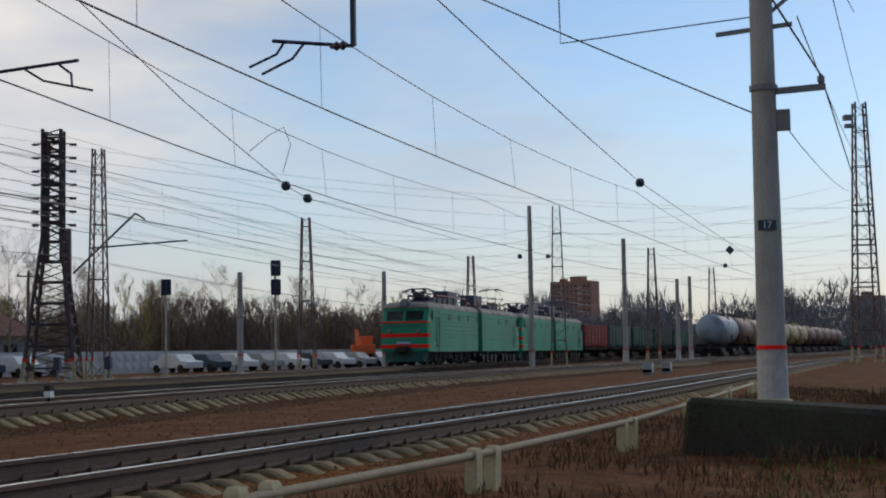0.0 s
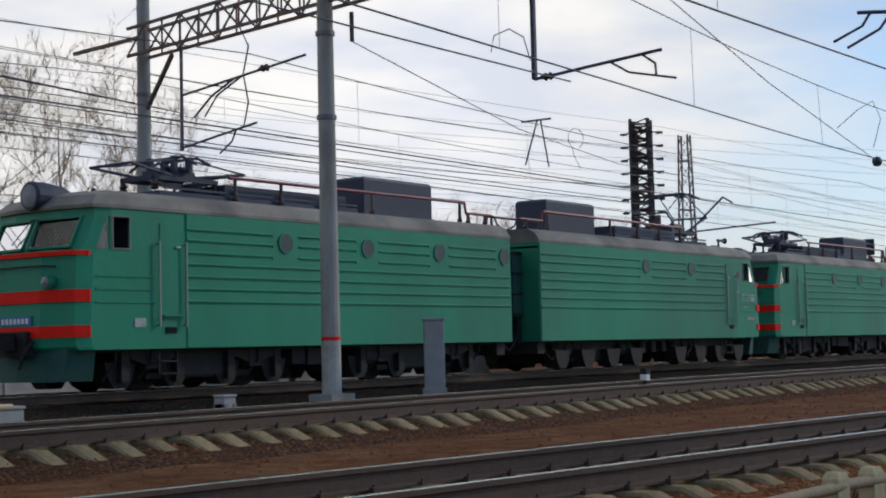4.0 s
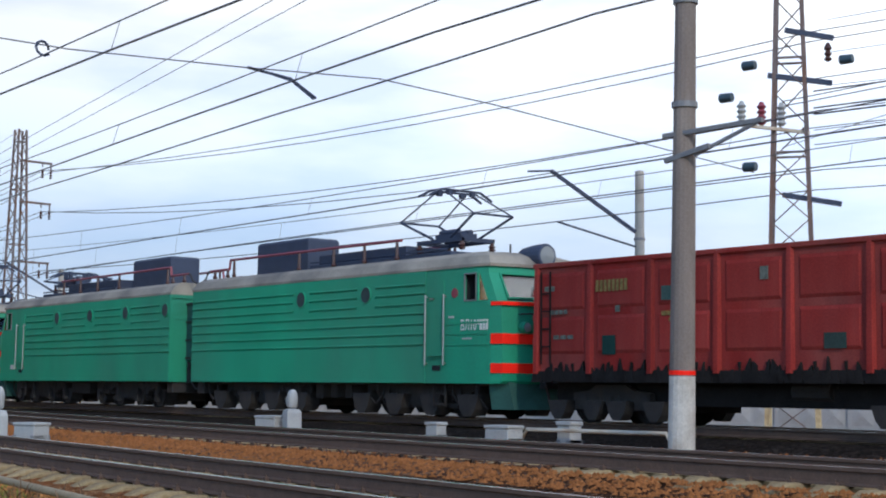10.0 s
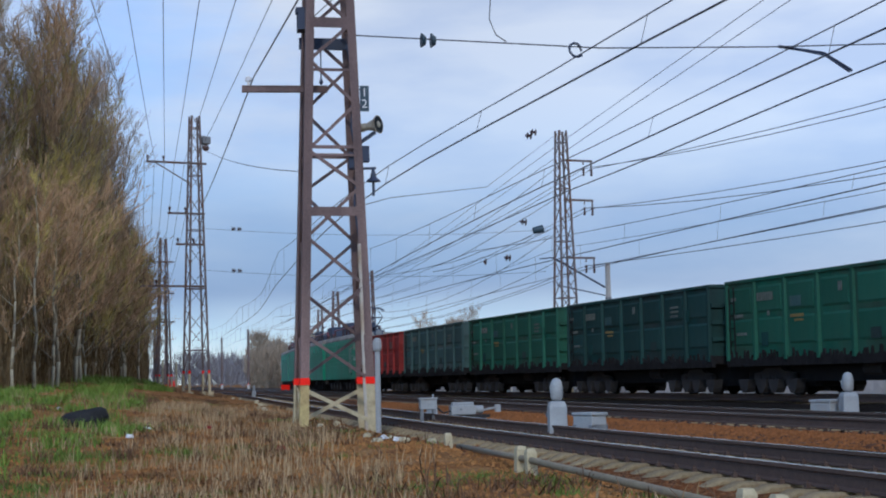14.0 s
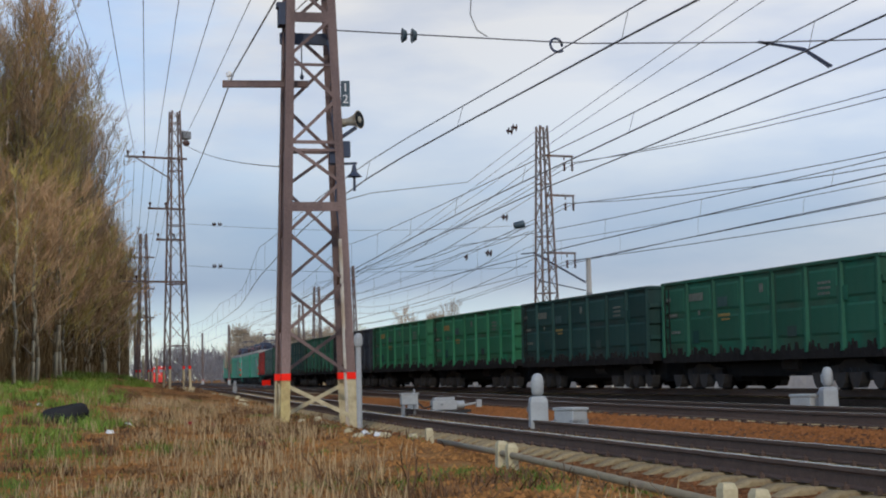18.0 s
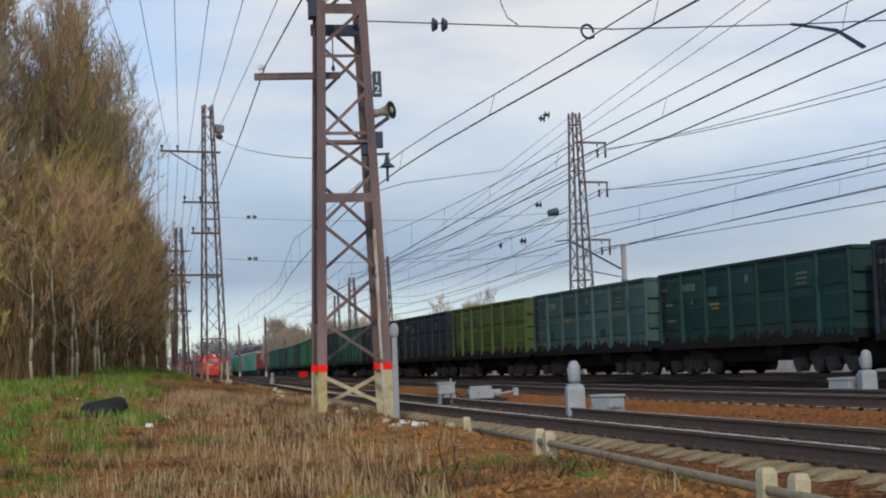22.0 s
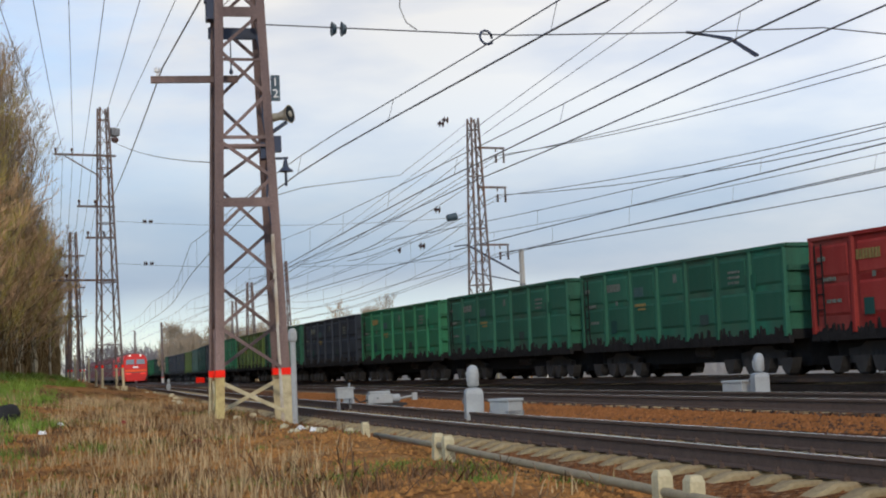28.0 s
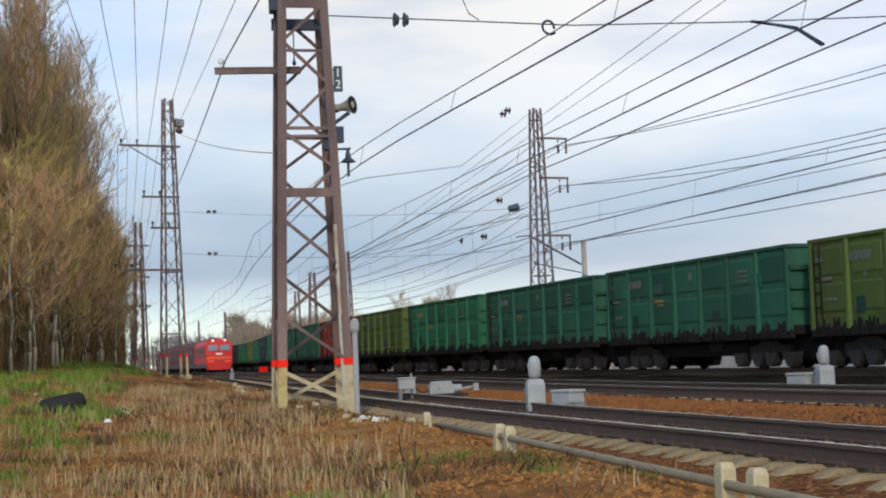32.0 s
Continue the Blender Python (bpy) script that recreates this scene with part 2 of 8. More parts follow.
ballast_mat = crushed("rusty_ballast", [(0.12, 0.048, 0.021), (0.18, 0.07, 0.026), (0.25, 0.104, 0.039), (0.34, 0.185, 0.09)], 17, (0.28, 0.095, 0.026))
# oil-dark stone, blackened further for the shade under the freight train
dark_ballast = crushed("oily_shaded_ballast", [(0.012, 0.010, 0.009), (0.022, 0.018, 0.015), (0.036, 0.027, 0.021), (0.06, 0.048, 0.04)], 13, (0.02, 0.015, 0.012))
brown_ballast = crushed("brown_ballast", [(0.055, 0.028, 0.018), (0.085, 0.04, 0.023), (0.125, 0.06, 0.032), (0.18, 0.11, 0.068)], 17, (0.10, 0.042, 0.02))
stone_mat = surf("ballast_stone", (0.22, 0.09, 0.036), 0.9, vary=0.3, scale=10, island=0.38)
earth_mat = surf("dry_earth_and_grass", (0.23, 0.10, 0.032), 0.95, vary=0.7, scale=2.6, bump=1.0, stain=(0.33, 0.19, 0.075), amount=0.55, fine=18)
# earth colour darker east of the crossing tracks, dry grass soil to the west
_n, _l = earth_mat.node_tree.nodes, earth_mat.node_tree.links
_b = _n["Principled BSDF"]
_dry = _b.inputs["Base Color"].links[0].from_socket
_co, _ax, _no, _mx = (_n.new("ShaderNode" + k) for k in ("TexCoord", "SeparateXYZ", "TexNoise", "MixRGB"))
_no.inputs["Scale"].default_value, _no.inputs["Detail"].default_value = 0.6, 6
_l.new(_co.outputs["Object"], _ax.inputs[0])
_l.new(_co.outputs["Object"], _no.inputs["Vector"])
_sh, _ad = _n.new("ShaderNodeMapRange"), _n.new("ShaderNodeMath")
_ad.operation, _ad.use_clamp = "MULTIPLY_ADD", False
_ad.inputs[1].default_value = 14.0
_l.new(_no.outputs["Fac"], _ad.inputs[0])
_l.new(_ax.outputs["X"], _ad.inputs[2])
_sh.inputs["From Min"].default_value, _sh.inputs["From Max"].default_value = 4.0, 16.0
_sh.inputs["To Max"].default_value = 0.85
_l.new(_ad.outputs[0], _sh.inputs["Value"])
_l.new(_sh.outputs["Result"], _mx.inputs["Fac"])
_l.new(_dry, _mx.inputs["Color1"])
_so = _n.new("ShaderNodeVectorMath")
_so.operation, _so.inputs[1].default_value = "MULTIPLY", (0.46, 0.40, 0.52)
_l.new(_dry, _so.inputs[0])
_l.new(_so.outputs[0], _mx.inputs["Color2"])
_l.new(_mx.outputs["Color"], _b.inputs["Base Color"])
concrete_mat = surf("grey_concrete", (0.40, 0.39, 0.36), 0.85, vary=0.2, scale=3, bump=0.3, stain=(0.24, 0.22, 0.19), amount=0.5, streak=3)
white_concrete = surf("whitewashed_concrete", (0.50, 0.43, 0.27), 0.85, vary=0.2, scale=6, bump=0.3, stain=(0.35, 0.28, 0.17), amount=0.4)
mast_mat = surf("rusted_mast_steel", (0.15, 0.12, 0.115), 0.7, 0.3, vary=0.35, scale=2, stain=RUST, amount=0.6)
galv_mat = surf("pale_mast_paint", (0.50, 0.46, 0.38), 0.7, 0.0, vary=0.25, scale=3, stain=(0.32, 0.22, 0.13), amount=0.6)
wire_mat = surf("wire_copper", (0.10, 0.10, 0.11), 0.5, 0.6, vary=0.2)
iron_grey = surf("grey_iron", (0.20, 0.21, 0.22), 0.6, 0.3, vary=0.25)
insul_mat = surf("glazed_insulator", (0.07, 0.035, 0.03), 0.25, vary=0.2)
box_mat = surf("pale_grey_box_paint", (0.33, 0.345, 0.34), 0.6, vary=0.18, scale=4, stain=(0.33, 0.32, 0.30), amount=0.3)
pipe_mat = surf("grey_pipe_paint", (0.27, 0.215, 0.125), 0.75, vary=0.25, scale=5, stain=(0.26, 0.19, 0.125), amount=0.4)


# ---- mesh helpers ----
class Geo:
    """Vertices and faces of one mesh, put together from simple solids."""

    def __init__(self):
        self.v, self.f = [], []

    def add(self, vs, fs):
        o = len(self.v)
        self.v += [tuple(p) for p in vs]
        self.f += [tuple(o + i for i in q) for q in fs]
        return self

    def box(self, x0, x1, y0, y1, z0, z1):
        return self.add([(x, y, z) for z in (z0, z1) for x, y in ((x0, y0), (x1, y0), (x1, y1), (x0, y1))],
                        [(3, 2, 1, 0), (4, 5, 6, 7), (0, 1, 5, 4), (1, 2, 6, 5), (2, 3, 7, 6), (3, 0, 4, 7)])

    def beam(self, p, q, w, h=None):
        """A bar of rectangular section from p to q."""
        p, q = Vector(p), Vector(q)
        d = (q - p).normalized()
        up = Vector((0, 0, 1)) if abs(d.z) < 0.95 else Vector((1, 0, 0))
        a = d.cross(up).normalized() * (w / 2)
        b = a.cross(d).normalized() * ((h or w) / 2)
        vs = [e + s for e in (p, q) for s in (-a - b, a - b, a + b, -a + b)]
        return self.add(vs, [(3, 2, 1, 0), (4, 5, 6, 7), (0, 1, 5, 4), (1, 2, 6, 5), (2, 3, 7, 6), (3, 0, 4, 7)])

    def rod(self, p, q, r, r2=None, n=8):
        p, q = Vector(p), Vector(q)
        d = (q - p).normalized()
        up = Vector((0, 0, 1)) if abs(d.z) < 0.95 else Vector((1, 0, 0))
        a = d.cross(up).normalized()
        b = d.cross(a)
        r2 = r if r2 is None else r2
        vs = [e + (a * math.cos(k * math.tau / n) + b * math.sin(k * math.tau / n)) * s for e, s in ((p, r), (q, r2)) for k in range(n)]
        fs = [(k, (k + 1) % n, n + (k + 1) % n, n + k) for k in range(n)]
        return self.add(vs, fs + [tuple(range(n - 1, -1, -1)), tuple(range(n, 2 * n))])

    def tube(self, pts, r, n=6):
        """One bent bar or wire through the points."""
        pts = [Vector(p) for p in pts]
        rings = []
        for k, p in enumerate(pts):
            d = (pts[min(k + 1, len(pts) - 1)] - pts[max(k - 1, 0)]).normalized()
            up = Vector((0, 0, 1)) if abs(d.z) < 0.9 else Vector((1, 0, 0))
            a = d.cross(up).normalized()
            b = d.cross(a)
            rings.append([p + (a * math.cos(q * math.tau / n) + b * math.sin(q * math.tau / n)) * r for q in range(n)])
        return self.loft(rings)

    def loft(self, rings, caps=True):
        n = len(rings[0])
        vs = [p for ring in rings for p in ring]
        fs = [(i * n + k, i * n + (k + 1) % n, (i + 1) * n + (k + 1) % n, (i + 1) * n + k) for i in range(len(rings) - 1) for k in range(n)]
        if caps:
            fs += [tuple(range(n - 1, -1, -1)), tuple(range((len(rings) - 1) * n, len(rings) * n))]
        return self.add(vs, fs)

    def turn(self, c, profile, n=12, axis="z", caps=True):
        """A turned solid: profile of (radius, height) about an axis through c."""
        rings = []
        for r, h in profile:
            ring = []
            for k in range(n):
                u, w = r * math.cos(k * math.tau / n), r * math.sin(k * math.tau / n)
                ring.append({"z": (c[0] + u, c[1] + w, c[2] + h), "y": (c[0] + w, c[1] + h, c[2] + u), "x": (c[0] + h, c[1] + u, c[2] + w)}[axis])
            rings.append(ring)
        return self.loft(rings, caps)

    def mesh(self, name, mat, smooth=False, bevel=0.0):
        me = bpy.data.meshes.new(name)
        me.from_pydata(self.v, [], self.f)
        if bevel:
            bm = bmesh.new()
            bm.from_mesh(me)
            bmesh.ops.bevel(bm, geom=bm.edges, offset=bevel, segments=1, affect="EDGES")
            bm.to_mesh(me)
            bm.free()
        me.materials.append(mat)
        if smooth:
            me.shade_smooth()
        me.update()
        return me


def part(name, geom, mat, parent, label="", smooth=False, bevel=0.0, at=None):
    """One mesh object under a thing or a part."""
    ob = new(name, geom if isinstance(geom, bpy.types.Mesh) else geom.mesh(name, mat, smooth, bevel))
    ob.parent = parent
    if at is not None:
        ob.matrix_basis = at
    return tagged(ob, label)


def thing(name, label, category, m=None, group="", kind=""):
    ob = new(name)
    ob.empty_display_size = 0.2
    if m is not None:
        ob.matrix_basis = m
    return tagged(ob, label, category, group, kind)


def solid(name, geom, mat, label, category, m=None, group="", kind="", smooth=False, bevel=0.0):
    """A thing of one mesh."""
    ob = new(name, geom.mesh(name, mat, smooth, bevel))
    if m is not None:
        ob.matrix_basis = m
    return tagged(ob, label, category, group, kind)


def spline(points):
    """A smooth curve y(x) through points given in rising x, straight beyond its ends."""
    xs, ys = [p[0] for p in points], [p[1] for p in points]
    n = len(xs)
    d = [(ys[i + 1] - ys[i]) / (xs[i + 1] - xs[i]) for i in range(n - 1)]
    m = [d[0]] + [(d[i - 1] + d[i]) / 2 for i in range(1, n - 1)] + [d[-1]]

    def f(x):
        if x <= xs[0]:
            return ys[0] + m[0] * (x - xs[0])
        if x >= xs[-1]:
            return ys[-1] + m[-1] * (x - xs[-1])
        i = max(k for k in range(n - 1) if xs[k] <= x)
        h = xs[i + 1] - xs[i]
        s = (x - xs[i]) / h
        return (ys[i] * (1 + 2 * s) * (1 - s) ** 2 + m[i] * h * s * (1 - s) ** 2 + ys[i + 1] * s * s * (3 - 2 * s) + m[i + 1] * h * s * s * (s - 1))
    return f


# centre lines of the three tracks, and the height of their rail heads
way_a = spline([(-540, 71), (-335, 45), (-187, 30.2), (-110, 21.9), (-70, 15.9), (-30, 10.4), (-14, 8.7), (0, 7.4), (30, 5.25), (60, 3.95), (110, 1.6), (150, -0.5), (300, -10)])
way_b = spline([(-540, 77), (-335, 50), (-250, 41.2), (-187, 35.4), (-110, 25.3), (-72, 20.3), (-50, 17.4), (-30, 14.7), (-15, 13.4), (0, 13.0), (15, 13.6), (30, 14.3), (60, 14.2), (100, 11.6), (150, 7.9), (300, -4.5)])
way_c = spline([(-540, 84), (-335, 57), (-250, 48), (-184, 40.2), (-130, 31.8), (-90, 27.6), (-60, 25.8), (-30, 24.86), (0, 24.55), (30, 24.86), (60, 25.8), (100, 27.4), (155, 28.2), (200, 25.8), (300, 17), (620, -18)])
way_d = spline([(90, 16.6), (150, 13.0), (200, 9.4), (300, 1.4), (420, -8.5)])
RAIL_A, RAIL_B, RAIL_C = -0.18, 0.0, 0.0


def along(way, x, z, back=False):
    """The pose of a vehicle at x on a track; back: its front looks to -x."""
    h = math.degrees(math.atan((way(x + 1) - way(x - 1)) / 2))
    return pose(x, way(x), z, 0, 0, h + (180 if back else 0))


# ---- ground ----
def rise(x, y):
    """The height of the ground."""
    a, b, c = way_a(x), way_b(x), way_c(x)
    z = -0.5
    if y > a + 2:
        z = -0.42 if y < c + 3 else -0.45
    if y < a - 2.4:
        k = min(1.0, max(0.0, (a - 3 - y) / 5.0))
        west = min(1.0, max(0.0, (-x - 14) / 55.0))
        z = -0.44 + 0.12 * min(1.0, max(0.0, (-x - 2) / 8)) + west * 0.95 * (0.35 + 0.65 * k) - (1 - west) * 0.35 * k
        z += 0.45 * min(1.0, max(0.0, (-x - 18) / 30)) * min(1.0, max(0.0, (a - 4.5 - y) / 5.0))
    z += 0.6 * math.exp(-((x - 21.5) / 3.6) ** 2 - ((y + 0.9) / 1.6) ** 2)
    z += 0.10 * noise.noise((x * 0.23, y * 0.23, 0.3)) * (1 if y < a - 2.5 else 0.3) + 0.05 * noise.noise((x * 0.9, y * 0.9, 2.0)) * (1 if y < a - 2.5 else 0.4)
    return z


def steps(edges):
    out = []
    for (p, q, s) in edges:
        out += list(np.arange(p, q, s))
    return out + [edges[-1][1]]


def ground():
    xs = steps([(-3000, -600, 400), (-600, -150, 30), (-150, -60, 3), (-60, 60, 0.8), (60, 130, 3), (130, 600, 30), (600, 3000, 400)])
    ys = steps([(-2000, -100, 300), (-100, -12, 8), (-12, 30, 0.5), (30, 60, 3), (60, 300, 30), (300, 3000, 450)])
    g = Geo()
    vs = [(x, y, rise(x, y)) for x in xs for y in ys]
    n = len(ys)
    g.add(vs, [(i * n + j, (i + 1) * n + j, (i + 1) * n + j + 1, i * n + j + 1) for i in range(len(xs) - 1) for j in range(n - 1)])
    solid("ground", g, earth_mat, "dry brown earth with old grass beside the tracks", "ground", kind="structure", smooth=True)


ground()


# ---- tracks ----
RAIL = [(-0.036, 0), (-0.036, -0.035), (-0.009, -0.05), (-0.009, -0.15), (-0.07, -0.165), (-0.07, -0.18), (0.07, -0.18), (0.07, -0.165), (0.009, -0.15), (0.009, -0.05), (0.036, -0.035), (0.036, 0)]


def track(name, label, way, z, x0, x1, gauge=1.59):
    t = thing(name, label, "railway track", kind="structure")
    xs = [x for x in steps([(x0, -60, 6), (-60, 60, 2), (60, x1, 6)])] if x0 < -60 else steps([(x0, x1, 5)])

    def offset(x, d, h):
        s = (way(x + 0.5) - way(x - 0.5))
        c = 1 / math.sqrt(1 + s * s)
        return (x - d * s * c, way(x) + d * c, h)
    bed = Geo()
    prof = [(-3.3, -0.62), (-2.0, -0.30), (-1.35, -0.235), (-1.0, -0.235), (0, -0.25), (1.0, -0.235), (1.35, -0.235), (2.0, -0.30), (3.3, -0.62)]
    def shoulder(x, d):
        """How far the stones lie below the sleeper ends."""
        k = min(1.0, max(0.0, (x + 14) / 6)) if name == "track_2" else 0.55 if name == "track_1" else 0.0
        return k * {1.0: -0.02, 1.35: -0.085, 2.0: -0.12}.get(abs(d), 0.0)
    rows = [[offset(x, d, z + h + shoulder(x, d) + (0.02 * noise.noise((x * 1.7, d * 3, z)) if 0.1 < abs(d) < 3 else 0)) for d, h in prof] for x in xs]
    m = len(prof)
    bed.add([p for r in rows for p in r], [(i * m + j, (i + 1) * m + j, (i + 1) * m + j + 1, i * m + j + 1) for i in range(len(xs) - 1) for j in range(m - 1)])
    part("ballast_bed", bed, {"track_2": brown_ballast, "track_3": dark_ballast}.get(name, ballast_mat), t, {"track_2": "dark brown crushed stone ballast", "track_3": "dark oily crushed stone ballast with the train's shade in its colour"}.get(name, "rust-brown crushed stone ballast"), smooth=True)
    for side in (-1, 1):
        r = Geo()
        r.loft([[offset(x, side * gauge / 2 + d, z + h) for d, h in RAIL] for x in xs])
        rail = part("rail", r, rail_side, t, "steel rail with a polished head and rusty web")
        cap = Geo()
        cap.loft([[offset(x, side * gauge / 2 + d, z + h) for d, h in ((-0.033, 0.001), (-0.033, 0.004), (0.033, 0.004), (0.033, 0.001))] for x in xs])
        part("running_surface", cap, rail_top, rail)
    return t


SLEEPER = Geo()
SLEEPER.loft([[(-0.13, y, -0.42), (0.13, y, -0.42), (0.13, y, z - 0.025), (0.095, y, z), (-0.095, y, z), (-0.13, y, z - 0.025)] for y, z in ((-1.44, -0.345), (-1.08, -0.185), (1.08, -0.185), (1.44, -0.345))])
SLEEPER_MESH = SLEEPER.mesh("sleeper", sleeper_mat)
CLIP = Geo().box(-0.03, 0.03, -0.025, 0.025, -0.19, -0.145).box(-0.01, 0.01, -0.01, 0.01, -0.145, -0.12)


def sleepers(t, way, z, x0, x1, near0, near1, clips=True, buried=-999):
    joined, pegs = Geo(), Geo()
    x = x0
    while x < x1:
        m = along(way, x, z - (0.055 if x < buried else 0))
        if near0 <= x <= near1:
            part("sleeper", SLEEPER_MESH, None, t, at=m @ pose(0, random.uniform(-0.05, 0.05), random.uniform(-0.015, 0.01), 0, 0, random.uniform(-1.5, 1.5)))
        else:
            joined.add([m @ Vector(v) for v in SLEEPER.v], SLEEPER.f)
        if clips and -45 < x < 60:
            for y in (-0.90, -0.69, 0.69, 0.90):
                pegs.add([m @ (Vector(v) + Vector((0, y, 0))) for v in CLIP.v], CLIP.f)
        x += 0.545
    tagged(part("far_sleepers", joined, sleeper_mat, t), kind="stuff")
    if clips:
        tagged(part("rail_clips", pegs, rail_side, t), kind="stuff")


track_a = track("track_1", "railway track with rusty ballast and concrete sleepers nearest the fence", way_a, RAIL_A, -420, 280)
track_b = track("track_2", "middle railway track with polished rails on brown ballast", way_b, RAIL_B, -560, 300)
track_c = track("track_3", "railway track under the freight train", way_c, RAIL_C, -560, 620)
track("track_4", "siding with standing tank wagons", way_d, 0.0, 110, 420)


# ---- vehicles ----
def wheel_geo(r):
    g = Geo()
    g.turn((0, -0.07, 0), [(r + 0.03, 0), (r + 0.03, 0.03), (r, 0.035), (r, 0.13), (r * 0.85, 0.135), (r * 0.8, 0.10), (r * 0.35, 0.10), (r * 0.3, 0.16), (0.02, 0.16)], 20, "y")
    return g


WHEEL_BIG, WHEEL_SMALL = wheel_geo(0.62).mesh("wheel", wheel_steel), wheel_geo(0.475).mesh("wheel", wheel_steel)


def bogie(parent, x, base, wheel_mesh, r, heavy):
    """A two-axle bogie: frame, springs and axle boxes, with its four wheels."""
    g = Geo()
    for s in (-1, 1):
        y = s * 1.02
        if heavy:
            g.box(x - base / 2 - 0.75, x + base / 2 + 0.75, y - 0.08, y + 0.08, r + 0.05, r + 0.35)
            g.box(x - 0.75, x + 0.75, y - 0.1, y + 0.14, r - 0.32, r + 0.25)
            for a in (-base / 2, base / 2):
                g.loft([[(x + a - 0.62, y + d, r + 0.05) for d in (0.0, 0.24)] + [(x + a - 0.62, y + d, r + 0.2) for d in (0.24, 0.0)], [(x + a, y + d, r - 0.14) for d in (0.0, 0.24)] + [(x + a, y + d, r + 0.32) for d in (0.24, 0.0)], [(x + a + 0.62, y + d, r + 0.05) for d in (0.0, 0.24)] + [(x + a + 0.62, y + d, r + 0.2) for d in (0.24, 0.0)]])
                for d in (-0.74, 0.74):
                    g.box(x + a + d - 0.1, x + a + d + 0.1, y - 0.05, y + 0.25, 0.2, r + 0.2)
                    g.loft([[(x + a + d + u * k, y + v, z) for u, v in ((-1, -0.35), (1, -0.35), (1, 0.1), (-1, 0.1))] for z, k in ((0.07, 0.16), (0.24, 0.3), (0.6, 0.42))])
            for a in (-0.95, -0.4, 0.4, 0.95):
                g.rod((x + a, y, r - 0.2), (x + a, y, r + 0.15), 0.11)
            g.beam((x - base / 2, y, r - 0.32), (x + base / 2, y, r - 0.32), 0.1, 0.12)
        else:
            g.loft([[(x + a, y + d, z) for d, z in ((-0.08, z0), (0.08, z0), (0.08, z1), (-0.08, z1))] for a, z0, z1 in ((-base / 2 - 0.25, r, r + 0.2), (-base / 2 + 0.25, r, r + 0.25), (-0.45, 0.28, 0.85), (0.45, 0.28, 0.85), (base / 2 - 0.25, r, r + 0.25), (base / 2 + 0.25, r, r + 0.2))])
            for a in (-0.2, 0, 0.2):
                g.rod((x + a, y + s * 0.02, 0.36), (x + a, y + s * 0.02, 0.62), 0.085)
        for a in (-base / 2, base / 2) if not heavy else ():
            for d in (-0.55, 0.55):
                g.loft([[(x + a + d + u * k, y + v, z) for u, v in ((-1, -0.3), (1, -0.3), (1, 0.0), (-1, 0.0))] for z, k in ((0.08, 0.1), (0.22, 0.22), (0.5, 0.32))])
        for a in (-base / 2, base / 2):
            g.box(x + a - 0.19, x + a + 0.19, y - 0.1, y + s * 0.16 + 0.1, r - 0.17, r + 0.17)
    g.box(x - 0.35, x + 0.35, -1.0, 1.0, r, r + 0.25)
    if heavy:
        g.box(x - base / 2 - 0.7, x + base / 2 + 0.7, -0.6, 0.6, 0.22, r + 0.4)
    b = part("bogie", g, black_iron, parent, "grimy black bogie")
    for a in (-base / 2, base / 2):
        for s in (-1, 1):
            part("wheel", wheel_mesh, None, b, at=pose(x + a, s * 0.79, r, 0, 0, 0 if s > 0 else 180))
        part("axle", Geo().rod((x + a, -0.75, r), (x + a, 0.75, r), 0.08), black_iron, b)
    return b


def coupler(parent, x, z=1.05, s=1):
    part("coupler", Geo().box(min(x, x - s * 0.75), max(x, x - s * 0.75), -0.11, 0.11, z - 0.12, z + 0.12).box(min(x + s * 0.05, x - s * 0.35), max(x + s * 0.05, x - s * 0.35), -0.24, 0.2, z - 0.17, z + 0.17), black_iron, parent)


def letters(parent, x0, y, z, count, h, mat, w=None, gap=0.3, s=1):
    """Writing as a row of plain bars on a side wall at y."""
    w = w or h * 0.6
    g = Geo()
    for k in range(count):
        g.box(x0 + k * w * (1 + gap), x0 + k * w * (1 + gap) + w, y - 0.006, y + 0.006, z, z + h)
    return part("lettering", g, mat, parent)


